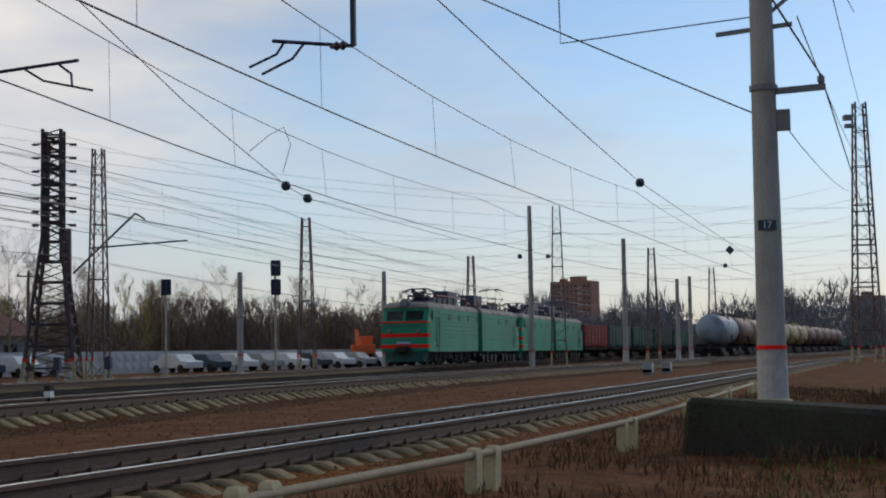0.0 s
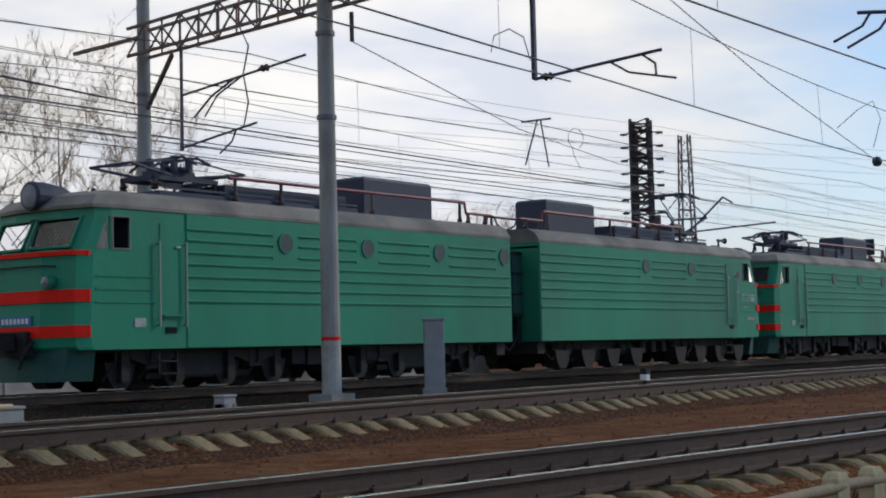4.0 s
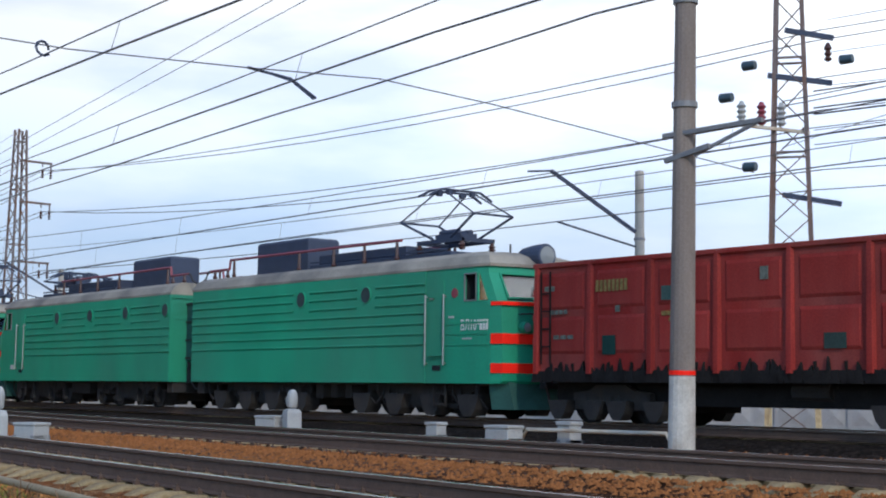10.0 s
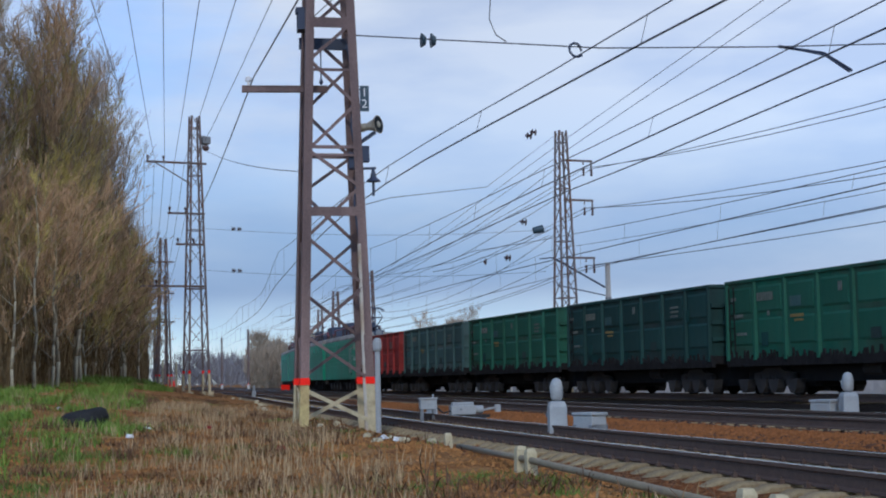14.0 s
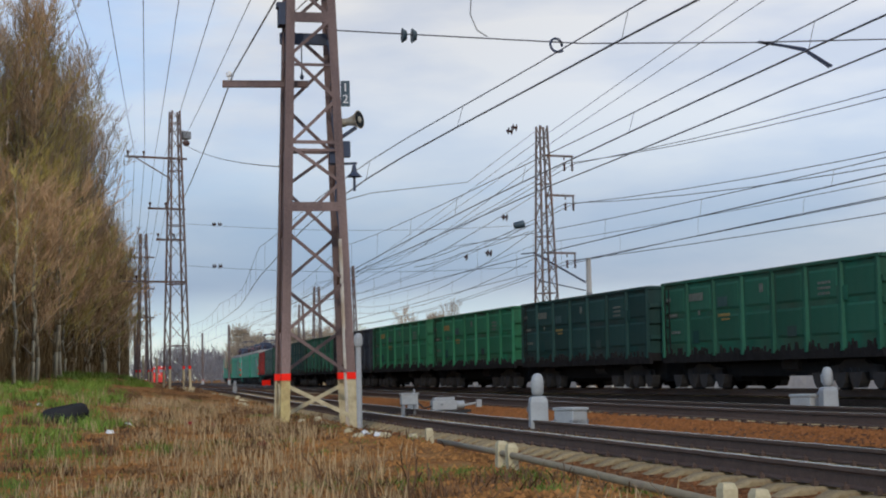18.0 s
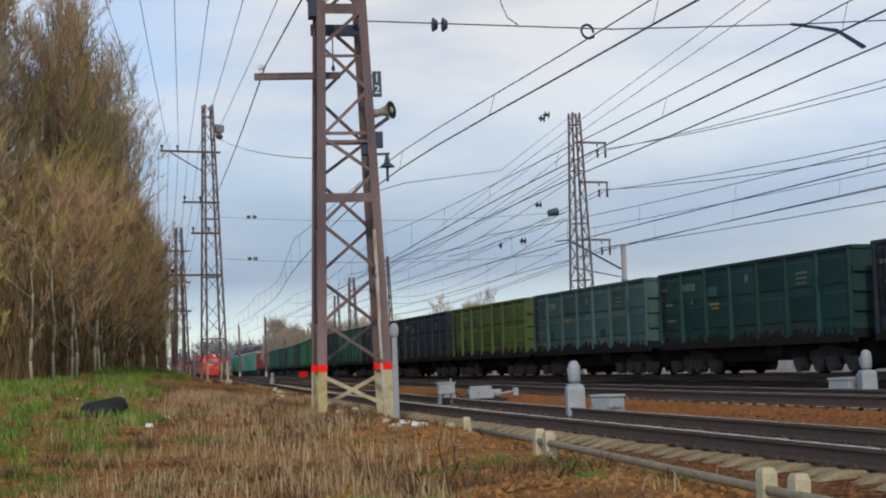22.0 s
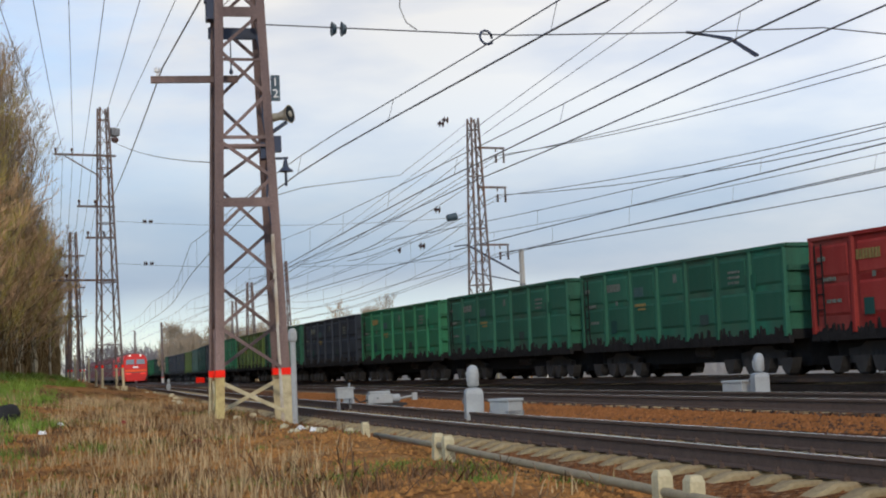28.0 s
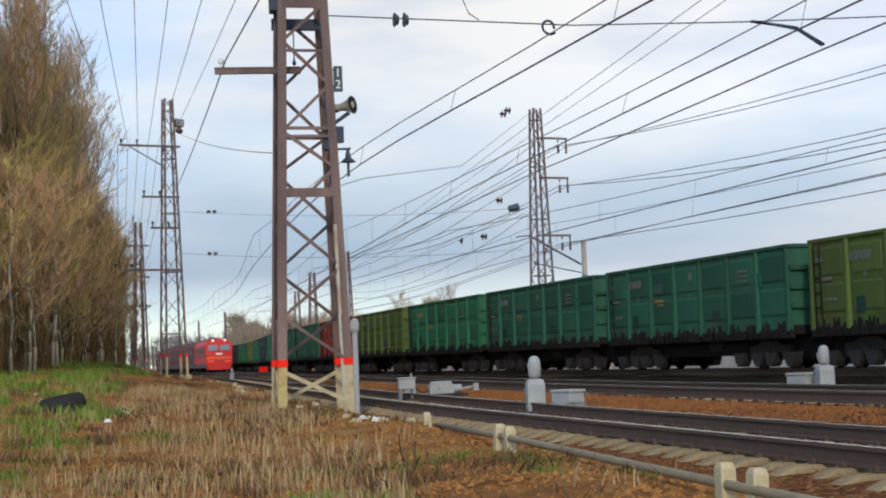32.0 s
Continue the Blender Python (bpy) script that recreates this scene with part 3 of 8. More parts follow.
def pantograph(parent, x, up):
    base = part("pantograph", Geo().box(x - 0.95, x + 0.95, -0.55, -0.45, 4.5, 4.6).box(x - 0.95, x + 0.95, 0.45, 0.55, 4.5, 4.6).box(x - 0.95, x - 0.85, -0.55, 0.55, 4.5, 4.6).box(x + 0.85, x + 0.95, -0.55, 0.55, 4.5, 4.6).rod((x - 0.4, 0, 4.62), (x + 0.5, 0, 4.62), 0.09), gear_dark, parent, "raised diamond pantograph" if up else "lowered pantograph")
    knee, top = (1.55, 5.15, ) if up else (1.7, 4.78), 5.85 if up else 4.98
    for s in (-1, 1):
        for y in (-0.5, 0.5):
            part("lower_arm", Geo().rod((x + s * 0.35, y * 0.9, 4.62), (x + s * knee[0], y * 1.3, knee[1]), 0.035), gear_dark, base)
            part("upper_arm", Geo().rod((x + s * knee[0], y * 1.3, knee[1]), (x + s * 0.2, y, top), 0.022), gear_dark, base)
        part("cross_rod", Geo().rod((x + s * knee[0], -0.65, knee[1]), (x + s * knee[0], 0.65, knee[1]), 0.03), gear_dark, base)
    for s in (-1, 1):
        part("contact_shoe", Geo().tube([(x + s * 0.22, -1.05, top - 0.15), (x + s * 0.22, -0.65, top + 0.05), (x + s * 0.22, 0.65, top + 0.05), (x + s * 0.22, 1.05, top - 0.15)], 0.035), gear_dark, base)
        for y in (-0.38, 0.38):
            part("shoe_spring", Geo().box(x + s * 0.22 - 0.05, x + s * 0.22 + 0.05, y - 0.07, y + 0.07, top - (0.08 if up else 0.25), top + (0.03 if up else 0.1)), gear_dark, base)
    part("drive_unit", Geo().box(x - 0.5, x + 0.55, -0.28, 0.28, 4.6, 4.76).rod((x - 0.35, -0.2, 4.8), (x + 0.4, -0.2, 4.8), 0.08).rod((x - 0.35, 0.2, 4.8), (x + 0.4, 0.2, 4.8), 0.08), gear_dark, base)
    for a in (-0.9, 0.9):
        for y in (-0.5, 0.5):
            part("insulator", Geo().turn((x + a, y, 4.28), [(0.06, 0), (0.1, 0.04), (0.06, 0.08), (0.1, 0.12), (0.06, 0.16), (0.06, 0.22)], 8), insul_mat, base)


def plan(x_end, nose, half, corner):
    """Outline of a cab body seen from above: flat at the rear, bevelled at the front."""
    return [(-7.5, -half), (-7.5, half), (nose - corner * 1.6, half), (nose - corner * 0.55, half * 0.96), (nose - 0.12, half * 0.72), (nose, half * 0.45), (nose, -half * 0.45), (nose - 0.12, -half * 0.72), (nose - corner * 0.55, -half * 0.96), (nose - corner * 1.6, -half)]


def cab_ring(z, nose, half=1.58, corner=0.34):
    return [(x, y, z) for x, y in plan(0, nose, half, corner)]


def skin(s, x0, x1, z0, z1, grooves):
    """Steel side sheet with narrow pressed grooves along it."""
    prof = [(1.56, z0), (1.602, z0)]
    for z in grooves:
        prof += [(1.602, z - 0.034), (1.566, z - 0.026), (1.566, z + 0.012), (1.622, z + 0.02), (1.622, z + 0.045), (1.602, z + 0.06)]
    prof += [(1.602, z1), (1.56, z1)]
    return Geo().loft([[(x, s * y, z) for y, z in prof] for x in (x0, x1)])


pale_letter = surf("pale_class_letters", (0.62, 0.64, 0.60), 0.7, vary=0.15, scale=9)
faded_white = surf("faded_white_lettering", (0.42, 0.44, 0.42), 0.8, vary=0.4, scale=9)
plate_blue = surf("blue_plate", (0.03, 0.16, 0.35), 0.5)

dark_gangway = surf("gangway_green", (0.02, 0.085, 0.07), 0.8, vary=0.35, scale=2)


def locomotive_section(label, raised):
    """Half of a two-section electric locomotive; its cab looks along +x."""
    t = thing("locomotive_section", label, "locomotive", group="freight locomotives")
    body = Geo().loft([cab_ring(0.86, 7.55), cab_ring(0.92, 7.62), cab_ring(1.2, 7.68), cab_ring(2.72, 7.60), cab_ring(2.84, 7.45)])
    body = part("body", body, loco_green, t, "turquoise green painted steel body")
    part("upper_body", Geo().loft([[(-7.5, -1.578, z), (-7.5, 1.578, z), (6.09, 1.578, z), (6.09, -1.578, z)] for z in (2.83, 3.56)]), loco_green, body)
    part("cab_header", Geo().loft([cab_ring(3.50, 7.14, 1.576), cab_ring(3.67, 7.12, 1.57)]), loco_green, body)
    for s in (-1, 1):
        part("corner_pillar", Geo().loft([[(x - d, s * y, z) for x, y in ((7.0, 1.578), (7.26, 1.517), (7.345, 1.25), (7.26, 1.24), (7.16, 1.43), (7.0, 1.5))][::s] for z, d in ((2.83, 0.0), (3.51, 0.315))]), loco_green, body)
        part("window_pillar", Geo().beam((6.61, s * 1.555, 2.83), (6.61, s * 1.555, 3.51), 0.07, 0.045), loco_green, body)
        part("cab_seat", Geo().box(6.16, 6.28, s * 0.75 - 0.22, s * 0.75 + 0.22, 2.84, 3.3).box(6.18, 6.26, s * 0.75 - 0.14, s * 0.75 + 0.14, 3.3, 3.45), opening, body, "dark driver's seat behind the glass")
    part("windscreen_pillar", Geo().beam((7.43, 0, 2.83), (7.12, 0, 3.51), 0.12, 0.05), loco_green, body)
    # dark sheets put the cab's inner shade into the colour
    part("cab_lining", Geo().box(6.092, 6.105, -1.5, 1.5, 2.85, 3.49).box(6.11, 6.9, -1.45, 1.45, 3.485, 3.498).box(6.11, 7.2, -1.4, 1.4, 2.842, 2.85), opening, body, "near-black lining carrying the shade inside the cab")
    part("cab_desk", Geo().box(6.95, 7.3, -1.2, 1.2, 2.84, 2.92), opening, body)
    roof = Geo().loft([cab_ring(3.67, 7.2, 1.6), cab_ring(3.74, 7.22, 1.6), cab_ring(3.95, 7.0, 1.45), cab_ring(4.07, 6.6, 1.2)])
    part("roof", roof, roof_grey, t, "dusty grey roof", smooth=False)
    for s in (-1, 1):
        holes = {1: (-7.16, -4.22, -1.34, 1.56), -1: (-1.16, 2.0)}[s]
        part("side_panel", skin(s, -7.46, 4.58, 0.87, 2.70, (1.80, 2.06, 2.32, 2.58)), loco_green, body)
        cuts = [-7.46]
        for hx in holes:
            cuts += [max(-7.46, hx - 0.42), hx + 0.42]
        cuts.append(4.58)
        for k, (a, b) in enumerate(zip(cuts, cuts[1:])):
            if b - a > 0.05:
                part("side_panel", skin(s, a, b, 2.70, 3.66, () if k % 2 else (2.82, 3.08, 3.31)), loco_green, body)
        for z in (2.06, 1.80, 2.32):
            part("side_rib", Geo().beam((5.45, s * 1.585, z), (7.0, s * 1.585, z), 0.03, 0.04), loco_green, body)
        for hx in holes:
            p = part("porthole", Geo().turn((hx, s * 1.6 - 0.03, 3.17), [(0.01, 0.0), (0.21, 0.0), (0.21, 0.06), (0.01, 0.06)], 18, "y"), porthole_glass, body, "round dusty grey porthole")
            part("rim", Geo().turn((hx, s * 1.6 - 0.035, 3.17), [(0.21, 0.0), (0.232, 0.0), (0.232, 0.07), (0.21, 0.07), (0.21, 0.0)], 18, "y", False), loco_green, p)
        door = part("cab_door", Geo().box(4.72, 5.32, s * 1.565, s * 1.595, 1.45, 3.42) if s > 0 else Geo().box(4.72, 5.32, -1.595, -1.565, 1.45, 3.42), loco_green, body, "green cab door")
        part("door_handle", Geo().beam((4.77, s * 1.62, 2.95), (4.92, s * 1.62, 2.95), 0.03), chrome, door)
        # flat near-black plate in place of a shaded recess
        part("step", Geo().box(4.88, 5.18, min(s * 1.57, s * 1.6), max(s * 1.57, s * 1.6), 1.17, 1.30), opening, body, "near-black plate for the shade in a foot hole")
        part("step_tread", Geo().box(4.74, 5.28, min(s * 1.57, s * 1.66), max(s * 1.57, s * 1.66), 1.52, 1.55), loco_green, body)
        for hx in (4.65, 5.39):
            part("handrail", Geo().rod((hx, s * 1.66, 1.3), (hx, s * 1.66, 3.05), 0.022).rod((hx, s * 1.56, 1.35), (hx, s * 1.66, 1.35), 0.018).rod((hx, s * 1.56, 3.0), (hx, s * 1.66, 3.0), 0.018), chrome, body, "bright steel handrail")
        part("side_window", Geo().beam((6.12, s * 1.585, 2.85), (6.12, s * 1.585, 3.52), 0.03).beam((6.565, s * 1.585, 2.85), (6.565, s * 1.585, 3.52), 0.03).beam((6.12, s * 1.585, 2.86), (6.565, s * 1.585, 2.86), 0.03).beam((6.12, s * 1.585, 3.51), (6.565, s * 1.585, 3.51), 0.03), iron_grey, body, "open sliding cab window in a grey frame")
        v = part("side_window", Geo().loft([[(6.65, s * y, 2.85), (7.0, s * y, 2.85), (6.7, s * y, 3.5), (6.65, s * y, 3.5)][::int(s)] for y in (1.55, 1.562)]), clear_pane, body, "clear fixed cab window")
        v.visible_shadow = False
        if s > 0:
            part("side_plate", Geo().box(5.72, 6.02, 1.58, 1.6, 1.3, 1.48), faded_white, body, "small pale plate")
            continue
        cu = bpy.data.curves.new("class_letters", "FONT")
        cu.body, cu.size, cu.align_x, cu.extrude = "\u0412\u041b10", 0.36, "LEFT", 0.003
        cu.materials.append(pale_letter)
        cu.dimensions = "2D"
        mark = new("class_letters", cu)
        mark.parent, mark.matrix_basis = body, pose(5.97, -1.589, 2.14, 90, 0, 0) @ Matrix.Diagonal((0.72, 1, 1, 1))
        letters(body, 6.62, s * 1.586, 2.27, 1, 0.12, pale_letter, 0.06, 0.5)
        letters(body, 6.71, s * 1.586, 2.14, 3, 0.25, pale_letter, 0.075, 0.5)
        part("emblem", Geo().turn((5.74, s * 1.578, 3.06), [(0.01, -0.02), (0.12, -0.02), (0.12, 0.02), (0.01, 0.02)], 16, "y"), bus_red, body, "round red emblem")
        letters(body, 6.05, s * 1.588, 1.92, 1, 0.04, faded_white, 0.35, 0.1)
        letters(body, 5.5, s * 1.588, 2.45, 1, 0.05, faded_white, 0.22, 0.1)
    # windscreens
    for s in (-1, 1):
        q = [(7.43, s * 0.07, 2.88), (7.31, s * 1.25, 2.88), (7.0, s * 1.25, 3.48), (7.13, s * 0.07, 3.48)]
        n = Vector((0.94, 0, 0.34))
        pane = Geo().loft([[Vector(p) + n * 0.0 for p in q], [Vector(p) + n * 0.014 for p in q]])
        w = part("windscreen", pane, clear_pane, body, "clear windscreen pane")
        w.visible_shadow = False
        fr = Geo()
        for a, b in zip(q, q[1:] + q[:1]):
            fr.beam(Vector(a) + n * 0.05, Vector(b) + n * 0.05, 0.045)
        part("window_frame", fr, loco_green, w)
        part("wiper", Geo().rod(Vector(q[3]) + n * 0.09, Vector((7.33, s * 0.5, 2.98)) + n * 0.07, 0.012), black_iron, w)
    # red stripes round the nose
    for z0, z1, grow in ((2.71, 2.80, 0.015), (1.80, 2.04, 0.03), (1.11, 1.34, 0.03)):
        ring0 = [(7.2, 1.58 + grow)] + plan(0, 7.66 + grow, 1.58 + grow, 0.34)[2:10] + [(7.2, -1.58 - grow)]
        inner = [(x - 0.06 if abs(y) < 1.5 else x, y * 0.95) for x, y in ring0]
        lo = [(x, y, z0) for x, y in ring0] + [(x, y, z0) for x, y in reversed(inner)]
        hi = [(x, y, z1) for x, y in ring0] + [(x, y, z1) for x, y in reversed(inner)]
        part("warning_stripe", Geo().loft([lo, hi]), stripe_red, body, "bright red warning stripe")
    for s in (-1, 1):
        lamp = part("marker_lamp", Geo().turn((7.52, s * 0.95, 2.19), [(0.02, 0), (0.13, 0), (0.15, 0.12), (0.13, 0.2), (0.02, 0.2)], 14, "x"), loco_green, body)
        part("lens", Geo().turn((7.73, s * 0.95, 2.19), [(0.01, 0), (0.11, 0), (0.01, 0.03)], 14, "x"), pane_light, lamp)
    hl = part("headlight", Geo().turn((6.95, 0, 3.98), [(0.1, -0.7), (0.24, -0.4), (0.29, 0), (0.3, 0.36), (0.28, 0.4)], 18, "x"), gear_dark, t, "large round roof headlight")
    part("lens", Geo().turn((7.33, 0, 3.98), [(0.01, 0), (0.24, 0), (0.23, 0.03), (0.01, 0.05)], 16, "x"), pane_light, hl)
    plate_n = part("nose_plate", Geo().box(7.64, 7.705, -0.5, 0.5, 1.36, 1.55), plate_blue, body, "blue number plate with pale marks")
    g = Geo()
    for k in range(7):
        g.box(7.70, 7.712, -0.42 + 0.125 * k, -0.34 + 0.125 * k, 1.4, 1.51)
    part("lettering", g, white_paint, plate_n)
    part("nose_handrail", Geo().tube([(7.58, -1.1, 2.5), (7.70, -0.8, 2.52), (7.70, 0.8, 2.52), (7.58, 1.1, 2.5)], 0.02), black_iron, body)
    # roof gear
    part("fan_housing", Geo().loft([[(x, y, z) for x, y in ((-5.36, -0.55), (-2.5, -0.55), (-2.5, 0.55), (-5.36, 0.55))] for z in (4.05, 5.06)] + [[(x, y, 5.12) for x, y in ((-5.3, -0.5), (-2.56, -0.5), (-2.56, 0.5), (-5.3, 0.5))]]), gear_dark, t, "dark blue-grey roof fan housing", bevel=0.02)
    deck = part("roof_deck", Geo().box(-1.85, 4.7, -0.9, 0.9, 4.0, 4.22).box(-1.6, 2.6, -0.75, 0.75, 4.2, 4.5), gear_dark, t, "dark roof equipment deck", bevel=0.02)
    for z in (4.1, 4.28):
        part("deck_rib", Geo().beam((-1.8, -0.92, z), (4.6, -0.92, z), 0.03, 0.05), gear_dark, deck)
        part("deck_rib", Geo().beam((-1.8, 0.92, z), (4.6, 0.92, z), 0.03, 0.05), gear_dark, deck)
    bus = part("bus_bar", Geo().tube([(-7.5, -0.98, 4.36), (-6.3, -0.98, 4.36), (-6.24, -0.98, 4.64), (2.7, -0.98, 4.62)], 0.042).tube([(-7.5, 0.98, 4.36), (-6.3, 0.98, 4.36), (-6.24, 0.98, 4.64), (2.7, 0.98, 4.62)], 0.042), bus_red, t, "dark red roof bus bar")
    for bx in (-7.2, -6.4, -6.02, -2.3, -0.5, 1.0, 2.5):
        for s in (-0.98, 0.98):
            part("insulator", Geo().turn((bx, s, 4.0), [(0.05, 0), (0.08, 0.05), (0.05, 0.1), (0.08, 0.15), (0.05, 0.2), (0.04, 0.36 if bx < -6.1 else 0.6)], 8), insul_mat, bus)
    part("hose_rack", Geo().tube([(7.7, -0.55, 1.05), (7.95, -0.55, 0.8), (8.0, -0.5, 0.5)], 0.035).tube([(7.7, 0.55, 1.05), (7.95, 0.55, 0.8), (8.0, 0.5, 0.5)], 0.035).box(7.6, 7.82, -0.45, 0.45, 0.75, 1.25), black_iron, t, "grimy hoses and buffer plate at the nose")
    if raised:
        part("aerial", Geo().rod((5.62, 0.3, 4.0), (5.62, 0.3, 4.4), 0.025), black_iron, t, "thin roof aerial")
    else:
        part("roof_vent", Geo().box(5.4, 5.95, -0.2, 0.25, 4.0, 4.13).rod((5.7, 0, 4.1), (5.7, 0, 4.25), 0.05), gear_dark, t)
    pantograph(t, 3.75 if raised else 3.55, raised)
    # below the body
    part("underframe", Geo().box(-7.45, 7.2, -1.25, 1.25, 0.8, 1.0), black_iron, t, "grimy black underframe")
    for a, b, w, z in ((-0.95, -0.6, 1.2, 0.42), (-0.2, 0.1, 1.2, 0.45), (0.5, 0.8, 1.2, 0.45), (-7.4, -7.0, 1.4, 0.5)) if raised else ((-0.72, 0.48, 1.25, 0.42), (0.5, 0.97, 1.2, 0.44), (-7.4, -7.0, 1.4, 0.5)):
        part("equipment_box", Geo().box(a, b, -w, w, z, 0.9), black_iron, t, bevel=0.02)
    for a in (-6.3, -5.35, -2.1, 2.15, 5.3, 6.25):
        for s in (-1, 1):
            part("sand_pipe", Geo().tube([(a, s * 1.3, 0.95), (a + 0.05, s * 1.32, 0.6), (a + 0.2, s * 1.1, 0.25)], 0.03), black_iron, t)
    for a in (-6.9, -1.75, 1.7):
        part("cable_loop", Geo().tube([(a, -1.28, 0.9), (a + 0.12, -1.3, 0.5), (a + 0.4, -1.3, 0.32), (a + 0.7, -1.3, 0.55), (a + 0.8, -1.28, 0.9)], 0.025), black_iron, t)
    part("ploughshare", Geo().loft([[(6.9, -1.35, 0.25), (7.55, -1.2, 0.25), (7.7, 0, 0.25), (7.55, 1.2, 0.25), (6.9, 1.35, 0.25)], [(6.9, -1.45, 0.9), (7.45, -1.3, 0.9), (7.55, 0, 0.9), (7.45, 1.3, 0.9), (6.9, 1.45, 0.9)]]), dark_gangway, t, "grimy dark green rail guard under the nose")
    for s in (-1, 1):
        part("step_ladder", Geo().beam((4.75, s * 1.45, 0.3), (4.75, s * 1.45, 0.9), 0.04).beam((5.25, s * 1.45, 0.3), (5.25, s * 1.45, 0.9), 0.04).beam((4.75, s * 1.45, 0.35), (5.25, s * 1.45, 0.35), 0.1, 0.03).beam((4.75, s * 1.45, 0.6), (5.25, s * 1.45, 0.6), 0.1, 0.03), black_iron, t)
        part("air_tank", Geo().rod((-2.4, s * 1.1, 0.6), (-1.6, s * 1.1, 0.6), 0.2, n=12), black_iron, t)
        part("brake_hose", Geo().tube([(-7.48, s * 0.95, 1.62), (-7.72, s * 0.97, 1.2), (-7.95, s * 0.97, 0.8), (-8.21, s * 0.97, 0.62)], 0.03), black_iron, t)
    for a in (-3.75, 3.75):
        part("brake_rigging", Geo().loft([[(a + d * k, y, z) for d, y in ((-1, -0.62), (1, -0.62), (1, 0.62), (-1, 0.62))] for z, k in ((0.26, 0.55), (0.5, 0.95), (0.85, 1.3))]), black_iron, t)
    bogie(t, -3.75, 3.0, WHEEL_BIG, 0.62, True)
    bogie(t, 3.75, 3.0, WHEEL_BIG, 0.62, True)
    coupler(t, 8.21)
    coupler(t, -8.21, s=-1)
    gang = part("gangway", Geo().box(-7.98, -7.5, -1.0, 1.0, 1.55, 3.42).box(-8.2, -7.98, -0.72, 0.72, 1.35, 3.5), dark_gangway, t, "dark green gangway with black bellows")
    for k in range(4):
        part("gangway_rib", Geo().box(-7.99, -7.52, -1.05, 1.05, 1.6 + k * 0.58, 1.65 + k * 0.58), black_iron, gang)
    part("bellows_fold", Geo().box(-8.08, -8.0, -0.8, 0.8, 1.45, 3.46), black_iron, gang)
    part("bellows_fold", Geo().box(-8.19, -8.12, -0.8, 0.8, 1.45, 3.46), black_iron, gang)
    part("end_plate", Geo().box(-7.72, -7.5, -0.95, 0.95, 0.82, 1.5), black_iron, t, "black end beam")
    part("end_marker", Geo().box(-8.18, -8.0, -0.9, -0.86, 1.12, 1.42), faded_white, t, "small pale board between the sections")
    for y in (-0.98, 0.98):
        part("roof_jumper", Geo().tube([(-7.45, y, 4.36), (-7.62, y, 4.34), (-7.8, y, 4.12), (-8.21, y, 3.98)], 0.028), black_iron, t, "drooping roof cable")
    return t


sec_down = locomotive_section("turquoise green electric locomotive section with red stripes and lowered pantograph", False)
sec_up = locomotive_section("turquoise green electric locomotive section with red stripes and raised pantograph", True)
TRAIN0, SPEED = 89.97, 18.10
moving = []     # (thing, offset behind the train's front, looks back)
moving.append((sec_down, 8.21, True))
moving.append((sec_up, 24.63, False))
moving.append((copy_thing(sec_down, Matrix()), 41.05, True))
moving.append((copy_thing(sec_up, Matrix()), 57.47, False))
# the leading engine's rear section alone carries a horn, a cross aerial and a second row of marks
part("cross_aerial", Geo().rod((5.3, 0.3, 4.0), (5.3, 0.3, 4.62), 0.022).rod((5.12, 0.3, 4.58), (5.48, 0.3, 4.58), 0.018).rod((5.3, 0.3, 4.0), (5.3, 0.3, 4.2), 0.07, 0.03), black_iron, sec_up, "thin cross-shaped roof aerial")
part("horn", Geo().rod((6.5, -0.5, 3.98), (6.5, -0.5, 4.36), 0.04).rod((6.42, -0.5, 4.4), (6.9, -0.5, 4.4), 0.045, 0.05, 10).rod((6.9, -0.5, 4.4), (7.02, -0.5, 4.4), 0.05, 0.11, 10), gear_dark, sec_up, "roof horn on a bracket")
letters(sec_up, 6.36, -1.588, 1.46, 7, 0.12, faded_white, 0.07, 0.35)

PAINT = {}
for key, c, st in (("bright green", (0.018, 0.15, 0.072), (0.045, 0.09, 0.05)), ("green", (0.018, 0.10, 0.062), (0.038, 0.07, 0.046)), ("dark green", (0.012, 0.048, 0.042), (0.035, 0.05, 0.045)),
                   ("black", (0.026, 0.034, 0.046), (0.042, 0.046, 0.05)), ("olive", (0.072, 0.125, 0.032), (0.10, 0.095, 0.04)), ("red", (0.25, 0.024, 0.02), (0.23, 0.06, 0.05)), ("grey green", (0.04, 0.092, 0.086), (0.10, 0.12, 0.11))):
    PAINT[key] = surf("wagon_paint_" + key.replace(" ", "_"), c, 0.7, vary=0.35, scale=1.6, stain=st, amount=0.75, streak=5, gloss=0.15, island=0.42)
frame_grime = surf("wagon_grime", (0.019, 0.018, 0.018), 0.9, vary=0.4, scale=3)


ochre_marks = surf("worn_ochre_stencil", (0.22, 0.165, 0.065), 0.85, vary=0.5, scale=9)
wagon_marks = surf("worn_stencil_paint", (0.125, 0.14, 0.12), 0.85, vary=0.6, scale=9)


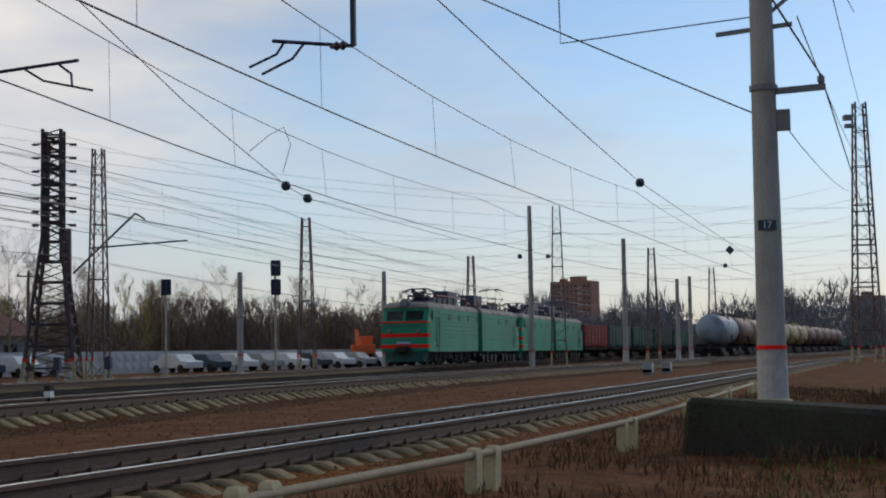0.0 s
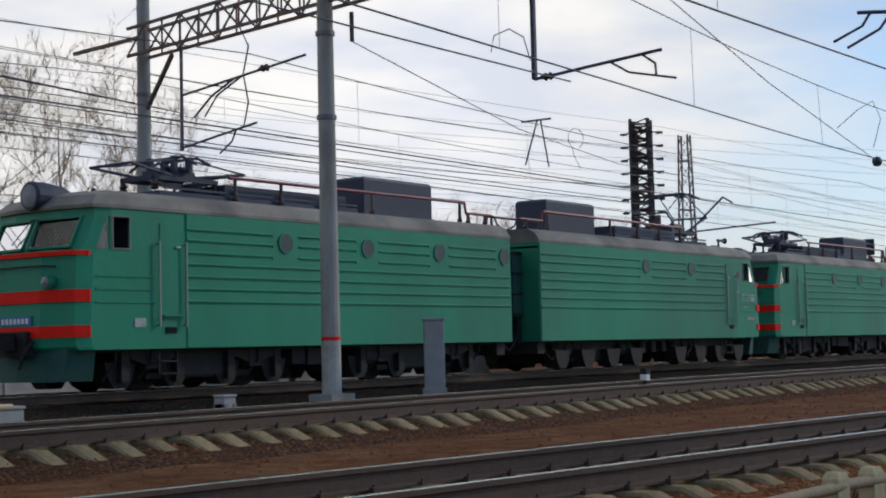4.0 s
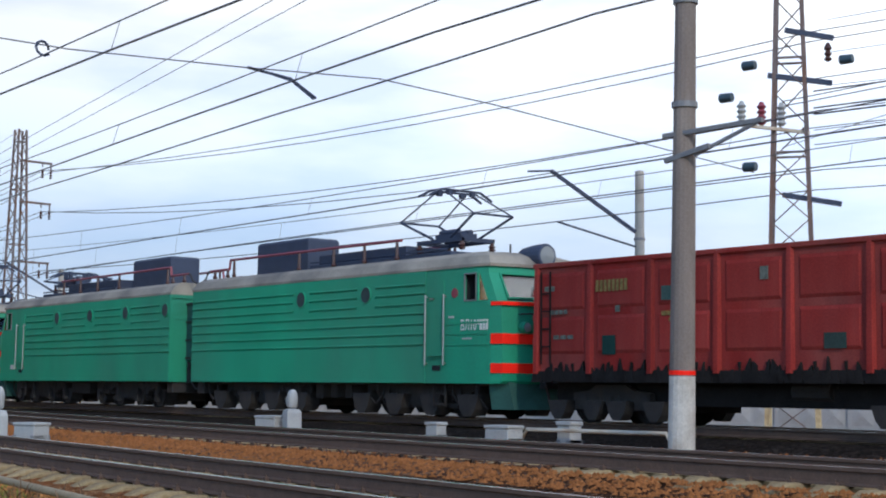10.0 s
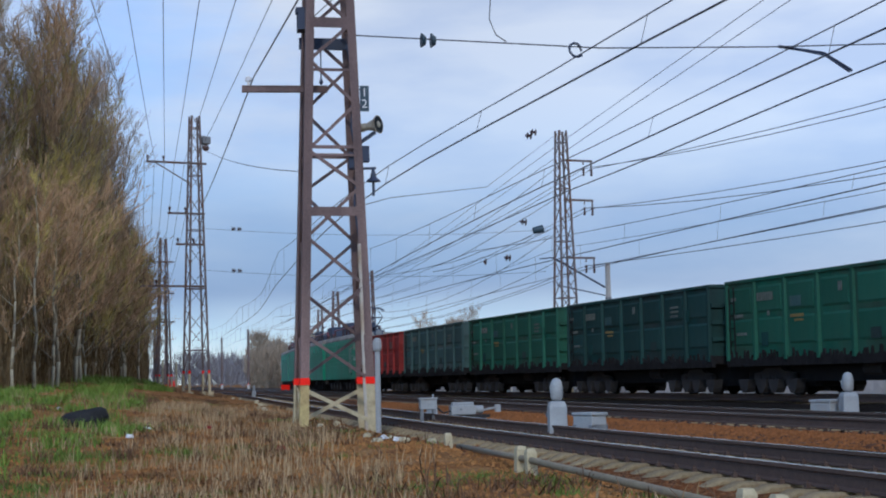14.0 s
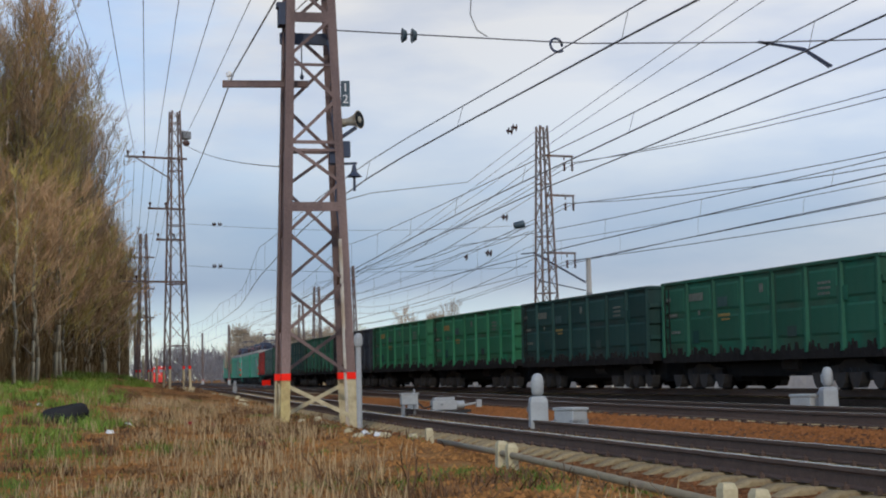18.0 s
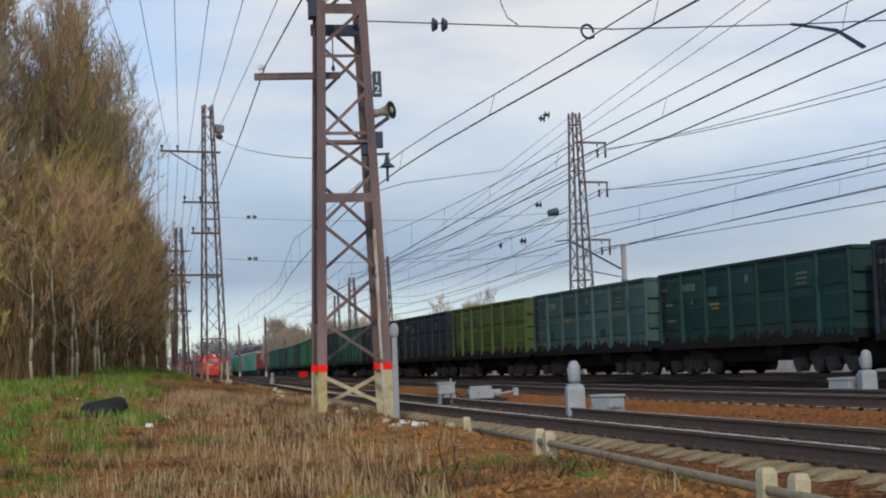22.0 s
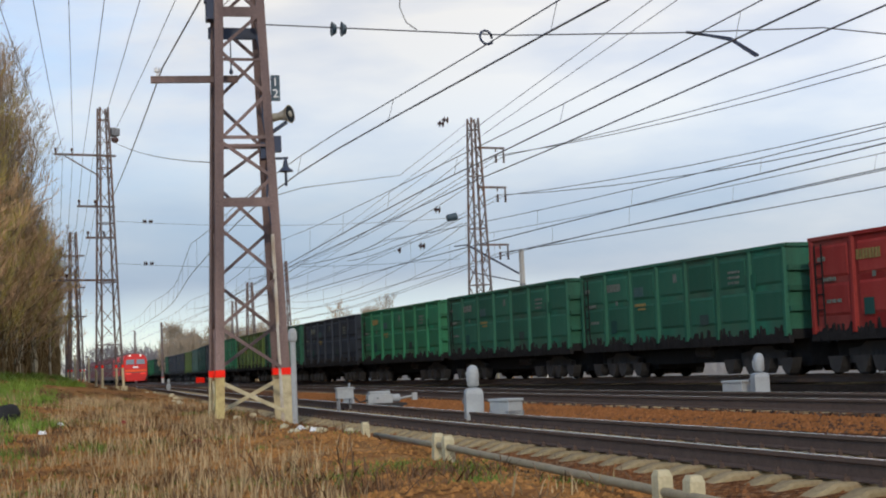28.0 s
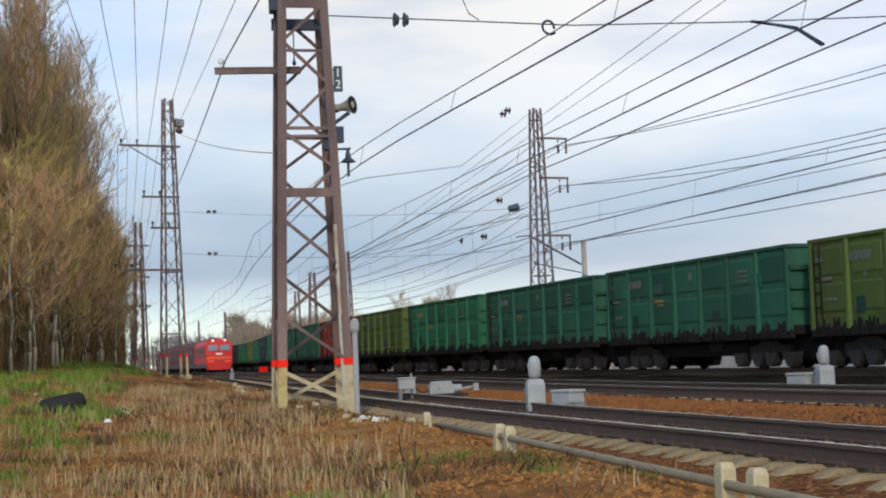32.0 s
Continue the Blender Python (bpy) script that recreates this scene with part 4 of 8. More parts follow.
def gondola(key):
    """An open freight wagon; 13.92 m over its couplers."""
    paint, grit = PAINT[key], random.Random(len(key))
    t = thing("freight_wagon", key + " open-top steel freight wagon with ribbed sides, streaked with dirt", "freight wagon", group="wagons of the freight train")
    L, W, Z0, Z1 = 6.36, 1.5, 1.35, 3.6
    def around(l, w, z):
        return [(-l, -w, z), (l, -w, z), (l, w, z), (-l, w, z)]
    body = part("body", Geo().loft([around(L, W, Z0 - 0.24), around(L, W, Z1 - 0.02), around(L - 0.05, W - 0.05, Z1 - 0.02), around(L - 0.05, W - 0.05, Z0)]), paint, t)
    # pressed panels between the posts
    c, h = L / 7 - 0.2, 0.85
    press = Geo().loft([[(-c, 0, 0), (c, 0, 0), (c, 0, h), (-c, 0, h)], [(-c + 0.05, -0.035, 0.08), (c - 0.05, -0.035, 0.08), (c - 0.05, -0.035, h - 0.08), (-c + 0.05, -0.035, h - 0.08)]]).mesh("pressed_panel", paint)
    for k in range(7):
        for q in range(2):
            part("pressed_panel", press, None, body, at=pose(-L + (k + 0.5) * 2 * L / 7, -W + 0.004, Z0 + 0.17 + q * 0.99))
    post = Geo().loft([[(-0.09, 0, Z0 - 0.26), (0.09, 0, Z0 - 0.26), (0.06, 0.11, Z0 - 0.26), (-0.06, 0.11, Z0 - 0.26)], [(-0.08, 0, Z1 - 0.05), (0.08, 0, Z1 - 0.05), (0.05, 0.07, Z1 - 0.05), (-0.05, 0.07, Z1 - 0.05)]]).mesh("side_post", paint)
    for s in (-1, 1):
        for k in range(8):
            x = max(-L + 0.09, min(L - 0.09, -L + k * 2 * L / 7))
            part("side_post", post, None, body, at=pose(x * s, s * (W - 0.005), 0, 0, 0, 0 if s > 0 else 180))
        part("top_rim", Geo().box(-L - 0.03, L + 0.03, s * W - 0.06, s * W + 0.09, Z1 - 0.11, Z1), paint, body, bevel=0.015)
        part("end_rim", Geo().box(s * L - 0.07, s * L + 0.07, -W, W, Z1 - 0.1, Z1), paint, body)
        for z in (1.75, 2.3, 2.85):
            part("end_rib", Geo().box(min(s * L, s * (L + 0.1)), max(s * L, s * (L + 0.1)), -W, W, z, z + 0.14), paint, body)
        part("side_sill", Geo().box(-L, L, s * W - 0.05, s * W + 0.03, Z0 - 0.4, Z0 - 0.2), frame_grime, t)
        hatch = Geo()
        for k in range(7):
            x = -L + (k + 0.5) * 2 * L / 7
            hatch.loft([[(x - 0.75, s * 1.45, 1.3), (x + 0.75, s * 1.45, 1.3), (x + 0.75, s * 1.1, 1.3), (x - 0.75, s * 1.1, 1.3)], [(x - 0.7, s * 1.42, 1.02), (x + 0.7, s * 1.42, 1.02), (x + 0.7, s * 1.36, 1.0), (x - 0.7, s * 1.36, 1.0)]])
            hatch.beam((x - 0.35, s * 1.52, 1.32), (x - 0.35, s * 1.46, 0.98), 0.07, 0.05).beam((x + 0.35, s * 1.52, 1.32), (x + 0.35, s * 1.46, 0.98), 0.07, 0.05)
            for q in range(11):
                u = x - 0.85 + 0.17 * q + grit.uniform(-0.05, 0.05)
                w0, w1, h0, h1 = grit.uniform(0.07, 0.13), grit.uniform(0.01, 0.06), 1.12 + grit.random() ** 2 * 0.3, 1.12 + grit.random() ** 2 * 0.3
                hatch.add([(u + a, s * b, z) for b in (1.44, 1.56) for a, z in ((-w0, 0.9), (w0, 0.9), (w1, h1), (-w1, h0))], [(0, 1, 2, 3), (7, 6, 5, 4), (0, 4, 5, 1), (1, 5, 6, 2), (2, 6, 7, 3), (3, 7, 4, 0)])
        tagged(part("hatch_gear", hatch, frame_grime, t), kind="stuff")
        part("ladder", Geo().beam((s * 6.1, s * 1.56, 1.3), (s * 6.1, s * 1.56, 3.4), 0.03).beam((s * 5.8, s * 1.56, 1.3), (s * 5.8, s * 1.56, 3.4), 0.03).beam((s * 5.8, s * 1.56, 1.7), (s * 6.1, s * 1.56, 1.7), 0.03).beam((s * 5.8, s * 1.56, 2.1), (s * 6.1, s * 1.56, 2.1), 0.03).beam((s * 5.8, s * 1.56, 2.5), (s * 6.1, s * 1.56, 2.5), 0.03).beam((s * 5.8, s * 1.56, 2.9), (s * 6.1, s * 1.56, 2.9), 0.03), frame_grime, t)
        coupler(t, s * 6.96, s=s)
        if s > 0:
            continue
        e = s * (W + 0.046)
        for x, z, w, hh, tone in ((-3.95, 1.5, 0.4, 0.42, "dark green"), (-2.1, 2.62, 0.62, 0.3, "grey green"), (1.95, 1.55, 0.5, 0.3, "dark green"), (4.6, 2.45, 0.55, 0.4, key)):
            part("repaint_patch", Geo().box(x - w / 2, x + w / 2, e - 0.004, e + 0.004, z, z + hh), PAINT[tone], body)
        mark = ochre_marks if key in ("bright green", "red") else wagon_marks
        letters(body, -4.35, e, 2.88, 8, 0.25, mark, 0.085, 0.45)
        letters(body, -6.0, e, 2.95, 2, 0.11, wagon_marks, 0.13, 0.5)
        letters(body, -5.8, e, 2.42, 4, 0.10, wagon_marks, 0.11, 0.3)
        letters(body, -5.7, e, 1.86, 3, 0.09, wagon_marks, 0.18, 0.25)
        letters(body, -3.75, e, 2.42, 1, 0.14, wagon_marks, 0.13, 0.4)
        letters(body, -2.4, e, 2.30, 5, 0.09, ochre_marks, 0.13, 0.15)
        letters(body, -2.2, e, 2.18, 4, 0.06, ochre_marks, 0.11, 0.2)
        letters(body, 0.2, e, 2.92, 1, 0.26, wagon_marks, 0.2, 0.4)
        letters(body, 3.4, e, 2.95, 4, 0.07, wagon_marks, 0.13, 0.3)
        letters(body, 3.4, e, 2.80, 5, 0.07, wagon_marks, 0.10, 0.3)
        letters(body, 3.4, e, 2.65, 3, 0.07, wagon_marks, 0.16, 0.3)
    # boxes added to fill the black shade below the wagon floor
    part("brake_gear", Geo().box(-6.3, -2.3, -0.85, 0.85, 0.27, 1.2).box(2.3, 6.3, -0.85, 0.85, 0.27, 1.2).box(-2.3, 2.3, -0.85, 0.85, 0.42, 1.2), frame_grime, t, "black boxes filling the shade around the brake gear")
    part("underframe", Geo().box(-2.9, 2.9, -1.0, -0.9, 0.42, 0.8).box(-2.9, 2.9, 0.9, 1.0, 0.42, 0.8).box(-6.5, 6.5, -0.3, 0.3, 0.85, 1.25).box(-6.4, -6.2, -1.45, 1.45, 1.0, 1.27).box(6.2, 6.4, -1.45, 1.45, 1.0, 1.27).box(-0.1, 0.1, -1.4, 1.4, 0.95, 1.27), frame_grime, t)
    part("brake_cylinder", Geo().rod((0.6, -0.95, 0.75), (1.5, -0.95, 0.75), 0.2, n=10), black_iron, t)
    bogie(t, -4.33, 1.85, WHEEL_SMALL, 0.475, False)
    bogie(t, 4.33, 1.85, WHEEL_SMALL, 0.475, False)
    return t


ORDER = ("red,grey green,green,dark green,green,black,bright green,bright green,dark green,green,black,black,olive,grey green,dark green,black,bright green,olive,green,black,"
         "bright green,green,green,red,olive,bright green,green,green,olive,green").split(",")
first = {}
for k, key in enumerate(ORDER):
    w = copy_thing(first[key], Matrix()) if key in first else first.setdefault(key, gondola(key))
    moving.append((w, 65.5 + 13.84 * (k + 0.5), False))


# ---- masts, poles and portals ----
def lattice(name, label, m, height, base, top, panels, mat, leg=0.09, brace=0.05, group="lattice masts", waist=None, rings=3):
    """A square lattice mast: four legs, zigzag braces on each face, a ring at some panels."""
    t = thing(name, label, "lattice mast", m, group)
    waist = waist or height

    def corner(k, z):
        w = base + (top - base) * min(1.0, z / waist)
        return Vector(((-1, 1, 1, -1)[k] * w / 2, (-1, -1, 1, 1)[k] * w / 2, z))
    for k in range(4):
        part("leg", Geo().tube([corner(k, -0.3), corner(k, waist), corner(k, height)], leg * 0.62, 4) if waist < height else Geo().beam(corner(k, -0.3), corner(k, height), leg), mat, t)
    zs = [height * (1 - (1 - i / panels) ** 1.15) for i in range(panels + 1)]
    for i in range(panels):
        for k in range(4):
            n = (k + 1) % 4
            a, b = (k, n) if i % 2 else (n, k)
            part("brace", Geo().beam(corner(a, zs[i]), corner(b, zs[i + 1]), brace, brace * 0.5), mat, t)
        if i % rings == rings - 1:
            part("ring", Geo().beam(corner(0, zs[i]), corner(1, zs[i]), brace).beam(corner(1, zs[i]), corner(2, zs[i]), brace).beam(corner(2, zs[i]), corner(3, zs[i]), brace).beam(corner(3, zs[i]), corner(0, zs[i]), brace), mat, t)
    for k in range(4):
        part("footing", Geo().box(-0.16, 0.16, -0.16, 0.16, -0.5, 0.05), white_concrete, t, at=Matrix.Translation((*corner(k, 0).xy, 0)))
        part("red_band", Geo().beam(corner(k, 0.95), corner(k, 1.1), leg + 0.025), stripe_red, t, "red warning band")
        part("white_band", Geo().beam(corner(k, 0.05), corner(k, 0.95), leg + 0.02), white_concrete, t, "whitewashed foot")
    return t


def insulator(name, p, d, n=4, r=0.09, gap=0.09, mat=None, group="line insulators"):
    """A string of glazed discs from p along d."""
    p, d = Vector(p), Vector(d).normalized()
    g = Geo()
    for k in range(n):
        c = p + d * (gap * k)
        g.rod(c, c + d * gap * 0.35, r * 0.5, r, 10).rod(c + d * gap * 0.35, c + d * gap * 0.6, r, r * 0.4, 10)
    g.rod(p, p + d * gap * n, r * 0.3, n=6)
    return solid(name, g, mat or insul_mat, "dark glazed insulator string on a wire", "insulator", group=group)


whitewash = surf("grey_whitewash", (0.50, 0.49, 0.45), 0.85, vary=0.2, scale=5, bump=0.3, stain=(0.30, 0.27, 0.23), amount=0.45)


def concrete_pole(label, x, y, z, height, r0, r1, lean=0.0, band=1.0, group="concrete poles", tilt=0.0, mat=None):
    t = thing("catenary_pole", label, "pole", pose(x, y, z, lean, tilt, 0), group)
    part("shaft", Geo().turn((0, 0, -0.3), [(r0, 0), (r0 + (r1 - r0) * band / height, band + 0.3), (r1, height + 0.3), (r1 * 0.6, height + 0.32)], 16), mat or concrete_mat, t, smooth=False)
    rb = r0 + (r1 - r0) * band / height + 0.006
    part("white_foot", Geo().turn((0, 0, -0.02), [(r0 + 0.008, 0), (rb, band), (rb - 0.01, band)], 16), whitewash, t, "whitewashed foot")
    part("red_band", Geo().turn((0, 0, band), [(rb, 0), (rb + 0.004, 0.0), (rb + 0.004, 0.07), (rb, 0.07)], 16), stripe_red, t, "red warning band")
    for zc in (0.55, 0.72):
        k = height * zc
        rr = r0 + (r1 - r0) * zc + 0.015
        part("clamp", Geo().turn((0, 0, k), [(rr, 0), (rr + 0.02, 0), (rr + 0.02, 0.09), (rr, 0.09)], 14), iron_grey, t)
    return t


def plate(text, parent, m, w, hgt, back, ink):
    b = part("number_plate", Geo().box(-w / 2, w / 2, -0.01, 0.01, -hgt / 2, hgt / 2), back, parent, at=m)
    cu = bpy.data.curves.new("figures", "FONT")
    cu.body, cu.size, cu.align_x, cu.align_y, cu.extrude = text, hgt * 0.9, "CENTER", "CENTER", 0.004
    cu.materials.append(ink)
    ob = new("figures", cu)
    ob.parent, ob.matrix_basis = b, pose(0, -0.016, 0, 90, 0, 0)


plate_dark = surf("dark_plate", (0.03, 0.06, 0.08), 0.5)

# the tall mast with the loudspeaker beside the near track
mast_rust = surf("brown_rusted_steel", (0.135, 0.09, 0.082), 0.75, 0.1, vary=0.45, scale=1.6, stain=(0.26, 0.175, 0.15), amount=0.55, streak=4)
yellowed = surf("yellowed_whitewash", (0.55, 0.45, 0.20), 0.85, vary=0.25, scale=5, stain=(0.35, 0.25, 0.12), amount=0.5)


def speaker_mast():
    t = thing("lattice_mast", "rusted lattice mast with a loudspeaker and whitewashed feet", "lattice mast", pose(-32.1, 8.15, -0.28, 0, 0, -7), "lattice masts")

    def corner(cx, cy, z):
        w = 0.745 - 0.0315 * z
        return Vector((cx * w, cy * w, z))
    for cx in (-1, 1):
        for cy in (-1, 1):
            leg, a, b = Geo(), corner(cx, cy, 1.02), corner(cx, cy, 12.5)
            angle = [(cx * 0.022, cy * 0.095), (cx * 0.022, -cy * 0.095), (-cx * 0.022, -cy * 0.095), (-cx * 0.022, cy * 0.055), (-cx * 0.17, cy * 0.055), (-cx * 0.17, cy * 0.095)]
            leg.loft([[p + Vector((*d, 0)) for d in angle] for p in (a, b)])
            post = part("leg", leg, mast_rust, t)
            foot = Geo().loft([[p + Vector((d[0] * 1.03, d[1] * 1.02, 0)) for d in angle] for p in (corner(cx, cy, -0.3), a)])
            part("whitewashed_foot", foot, yellowed if cx > 0 > cy else white_concrete, post, "yellowed whitewashed foot" if cx > 0 > cy else "whitewashed foot")
            part("red_band", Geo().loft([[corner(cx, cy, z) + Vector((dx - cx * 0.07, dy, 0)) for dx, dy in ((-0.11, -0.105), (0.11, -0.105), (0.11, 0.105), (-0.11, 0.105))] for z in (0.93, 1.08)]), stripe_red, post, "red warning band")
    nodes = (1.02, 2.0, 3.07, 4.15, 5.27, 6.09, 7.13, 8.12, 8.97, 9.8, 10.6, 11.4, 12.2)
    for face in range(4):
        for k, (z0, z1) in enumerate(zip(nodes, nodes[1:])):
            d = 1 if (k + (face in (0, 3))) % 2 else -1
            if face < 2:
                cx = 1 if face == 0 else -1
                a, b = corner(cx, d, z0), corner(cx, -d, z1)
            else:
                cy = 1 if face == 2 else -1
                a, b = corner(d, cy, z0), corner(-d, cy, z1)
            part("brace", Geo().beam(a, b, 0.06, 0.07), mast_rust, t)
    for z, cx, w in ((6.16, 1, 0.07), (5.98, 1, 0.06), (6.1, -1, 0.07), (7.9, 1, 0.05), (8.12, -1, 0.05), (10.1, 1, 0.07)):
        part("ring", Geo().beam(corner(cx, -1, z), corner(cx, 1, z), 0.05, w), mast_rust, t)
    part("gusset_plate", Geo().loft([[corner(1, c, 4.72) + Vector((dx, 0, dz)) for dx, dz in ((-0.01, -0.1), (0.03, -0.1), (0.03, 0.1), (-0.01, 0.1))] for c in (-1, 1)]), mast_rust, t, "rusty gusset plate")
    part("gusset_plate", Geo().loft([[corner(1, c, 8.98) + Vector((dx, 0, dz)) for dx, dz in ((-0.01, -0.11), (0.03, -0.11), (0.03, 0.11), (-0.01, 0.11))] for c in (-1, 1)]), mast_rust, t, "rusty gusset plate")
    part("stay_plate", Geo().loft([[corner(-1, c * 1.3, 8.7) + Vector((dx, 0, dz)) for dx, dz in ((-0.04, -0.13), (0.04, -0.13), (0.04, 0.13), (-0.04, 0.13))] for c in (-1, 1)]), gear_dark, t, "dark clamp channel")
    part("hook", Geo().rod((0.2, -0.2, 7.75), (0.2, -0.2, 8.5), 0.015).turn((0.2, -0.2, 7.62), [(0.02, 0), (0.05, 0.05), (0.02, 0.14)], 8), gear_dark, t)
    part("bracket", Geo().box(-0.3, 0.1, -0.68, -0.44, 8.9, 9.4).box(-0.2, 0.05, -0.72, -0.4, 9.3, 9.42), gear_dark, t, "dark bracket at a leg")
    for y0, y1, z in ((-0.72, 0.78, 0.98), (0.78, -0.72, 0.98)):
        for cx in (1, -1):
            if cx * y0 < 0:
                part("white_brace", Geo().beam((cx * 0.72, y0, z - 0.15), (cx * 0.74, y1, 0.08), 0.03, 0.085), white_concrete, t, "whitewashed cross brace")
    for x in (0.72, -0.72):
        part("white_brace", Geo().beam((x, -0.74, 0.85), (-x, -0.74, 0.1), 0.03, 0.08), white_concrete, t, "whitewashed cross brace")
    part("cross_arm", Geo().beam((-0.05, -1.95, 7.53), (0.1, -0.05, 7.53), 0.12, 0.12).beam((-0.05, -1.95, 7.6), (0.1, -0.05, 7.6), 0.16, 0.02), mast_rust, t)
    part("pin_insulator", Geo().turn((-0.05, -1.8, 7.6), [(0.03, 0), (0.03, 0.1), (0.07, 0.12), (0.07, 0.2), (0.02, 0.24)], 8), white_paint, t)
    a, d = Vector((0.38, 0.66, 6.62)), Vector((0.62, 0.76, 0.08)).normalized()
    horn = part("loudspeaker", Geo().rod(a, a + d * 0.16, 0.1, 0.08, 14).rod(a + d * 0.16, a + d * 0.34, 0.08, 0.13, 16).rod(a + d * 0.34, a + d * 0.45, 0.13, 0.21, 18), horn_mat, t, "weathered grey horn loudspeaker", smooth=False)
    # shade inside the horn, painted as a dark disc
    part("horn_mouth", Geo().rod(a + d * 0.452, a + d * 0.456, 0.19, 0.185, 18), opening, horn, "near-black disc for the shade in the horn mouth")
    part("horn_throat", Geo().rod(a + d * 0.456, a + d * 0.475, 0.075, 0.05, 12), horn_mat, horn)
    part("speaker_bracket", Geo().beam((0.35, 0.5, 6.2), (0.55, 0.95, 6.5), 0.07).box(0.3, 0.5, 0.52, 0.82, 5.85, 6.2).box(0.35, 0.5, 0.36, 0.6, 5.7, 6.05), gear_dark, horn, "dark transformer box and bracket")
    part("bell_lamp", Geo().turn((0.34, 0.92, 5.42), [(0.17, 0), (0.15, 0.03), (0.07, 0.1), (0.05, 0.2), (0.03, 0.28)], 14).beam((0.2, 0.4, 5.72), (0.36, 0.98, 5.72), 0.05).rod((0.34, 0.92, 5.1), (0.34, 0.92, 5.42), 0.03), gear_dark, t, "dark bell-shaped lamp")
    part("conduit", Geo().tube([(0.72, 0.62, -0.2), (0.66, 0.58, 2.2), (0.62, 0.54, 4.0)], 0.045), galv_mat, t, "pale cable conduit")
    part("cable", Geo().tube([(0.6, 0.56, 4.0), (0.58, 0.45, 4.8), (0.52, 0.52, 5.9), (0.5, 0.42, 6.6), (0.44, 0.5, 7.6), (0.4, 0.36, 8.5)], 0.022), gear_dark, t)
    board = part("number_plate", Geo().box(-0.1, 0.1, -0.012, 0.012, -0.29, 0.29), plate_dark, t, "dark vertical number plate", at=pose(0.42, 0.74, 7.28, 0, 0, 86))
    for k, c in enumerate("12"):
        cu = bpy.data.curves.new("figures", "FONT")
        cu.body, cu.size, cu.align_x, cu.align_y, cu.extrude = c, 0.27, "CENTER", "CENTER", 0.004
        cu.materials.append(white_paint)
        ob = new("figures", cu)
        ob.parent, ob.matrix_basis = board, pose(0, -0.018, 0.13 - 0.26 * k, 90, 0, 0)
    part("plate_bracket", Geo().beam((0.4, 0.4, 7.48), (0.42, 0.72, 7.48), 0.03).beam((0.4, 0.4, 7.1), (0.42, 0.72, 7.1), 0.03), gear_dark, board, at=pose(0.42, 0.74, 7.28, 0, 0, 86).inverted())
    return t


horn_mat = surf("weathered_horn", (0.34, 0.31, 0.24), 0.6, 0.2, vary=0.3, scale=6, stain=(0.2, 0.13, 0.07), amount=0.4)
speaker_mast()
solid("marker_post", Geo().rod((0, 0, -0.3), (0, 0, 1.62), 0.062, n=10).turn((0, 0, 1.6), [(0.062, 0), (0.06, 0.04), (0.085, 0.06), (0.1, 0.12), (0.1, 0.24), (0.075, 0.31), (0.03, 0.34)], 12), box_mat, "pale grey steel post with a rounded cap beside the mast", "post", pose(-31.05, 8.87, -0.3))

# masts further along
mast_left = lattice("lattice_mast", "tall lattice mast with wire arms beside the trees", pose(-74.1, 11.8, 0.3, 0, 0, 8), 13.9, 1.05, 0.4, 15, mast_mat, 0.08, 0.045)
for z, y0, y1 in ((11.5, -2.5, 0.6), (8.95, -1.4, 0.5), (7.4, -1.0, 0.4), (5.3, -2.9, 0.5)):
    part("cross_arm", Geo().beam((0, y0, z), (0, y1, z), 0.09, 0.1), mast_mat, mast_left)
    for q in (y0 + 0.1, y0 + 0.9):
        part("pin_insulator", Geo().turn((0, q, z + 0.05), [(0.03, 0), (0.03, 0.12), (0.07, 0.14), (0.06, 0.26)], 6), insul_mat, mast_left)
part("arm_stay", Geo().beam((0, -2.0, 11.45), (0, -0.3, 10.5), 0.05), mast_mat, mast_left)
part("floodlight", Geo().box(-0.2, 0.3, 0.35, 0.75, 12.5, 12.85).beam((0, 0.2, 12.9), (0, 0.6, 12.9), 0.06), iron_grey, mast_left, "floodlight on the mast head")
mast_left2 = lattice("lattice_mast", "far lattice mast at the edge of the trees", pose(-109, 15.0, 0.4, 0, 0, 8), 11.0, 0.95, 0.4, 12, mast_mat, 0.08, 0.045)
for z in (7.0, 4.9, 9.3):
    part("cross_arm", Geo().beam((0, -1.9, z), (0, 0.8, z), 0.09, 0.1), mast_mat, mast_left2)
mast_mid = lattice("lattice_mast", "lattice mast with three wire arms behind the freight track", pose(-68.0, 29.2, -0.4, 0, 0, 5), 13.4, 1.05, 0.4, 15, mast_mat, 0.08, 0.045)
for z in (11.9, 9.9, 7.0):
    part("cross_arm", Geo().beam((0.15, 0, z), (0.15, 1.65, z), 0.09, 0.1).beam((0.15, 1.6, z), (0.15, 1.6, z - 0.35), 0.06).beam((0.15, 1.15, z), (0.15, 1.15, z - 0.2), 0.05), mast_mat, mast_mid)
    for q in (1.15, 1.6):
        part("insulator", Geo().turn((0.15, q, z - 0.75), [(0.03, 0), (0.08, 0.04), (0.03, 0.12), (0.08, 0.16), (0.03, 0.24), (0.08, 0.28), (0.03, 0.4)], 8), insul_mat, mast_mid)
mast_far = lattice("lattice_mast", "lattice mast with disconnector insulators behind the freight track", pose(-24.3, 31.8, -0.4, 0, 0, 35), 13.5, 1.3, 0.55, 16, mast_mat, 0.1, 0.055)
for z, a, b in ((10.7, -0.1, 1.15), (9.5, -0.55, 1.1), (6.3, -0.2, 1.3)):
    part("cross_arm", Geo().beam((a, -0.35, z), (b, -0.35, z - 0.28), 0.13, 0.13), gear_dark, mast_far)
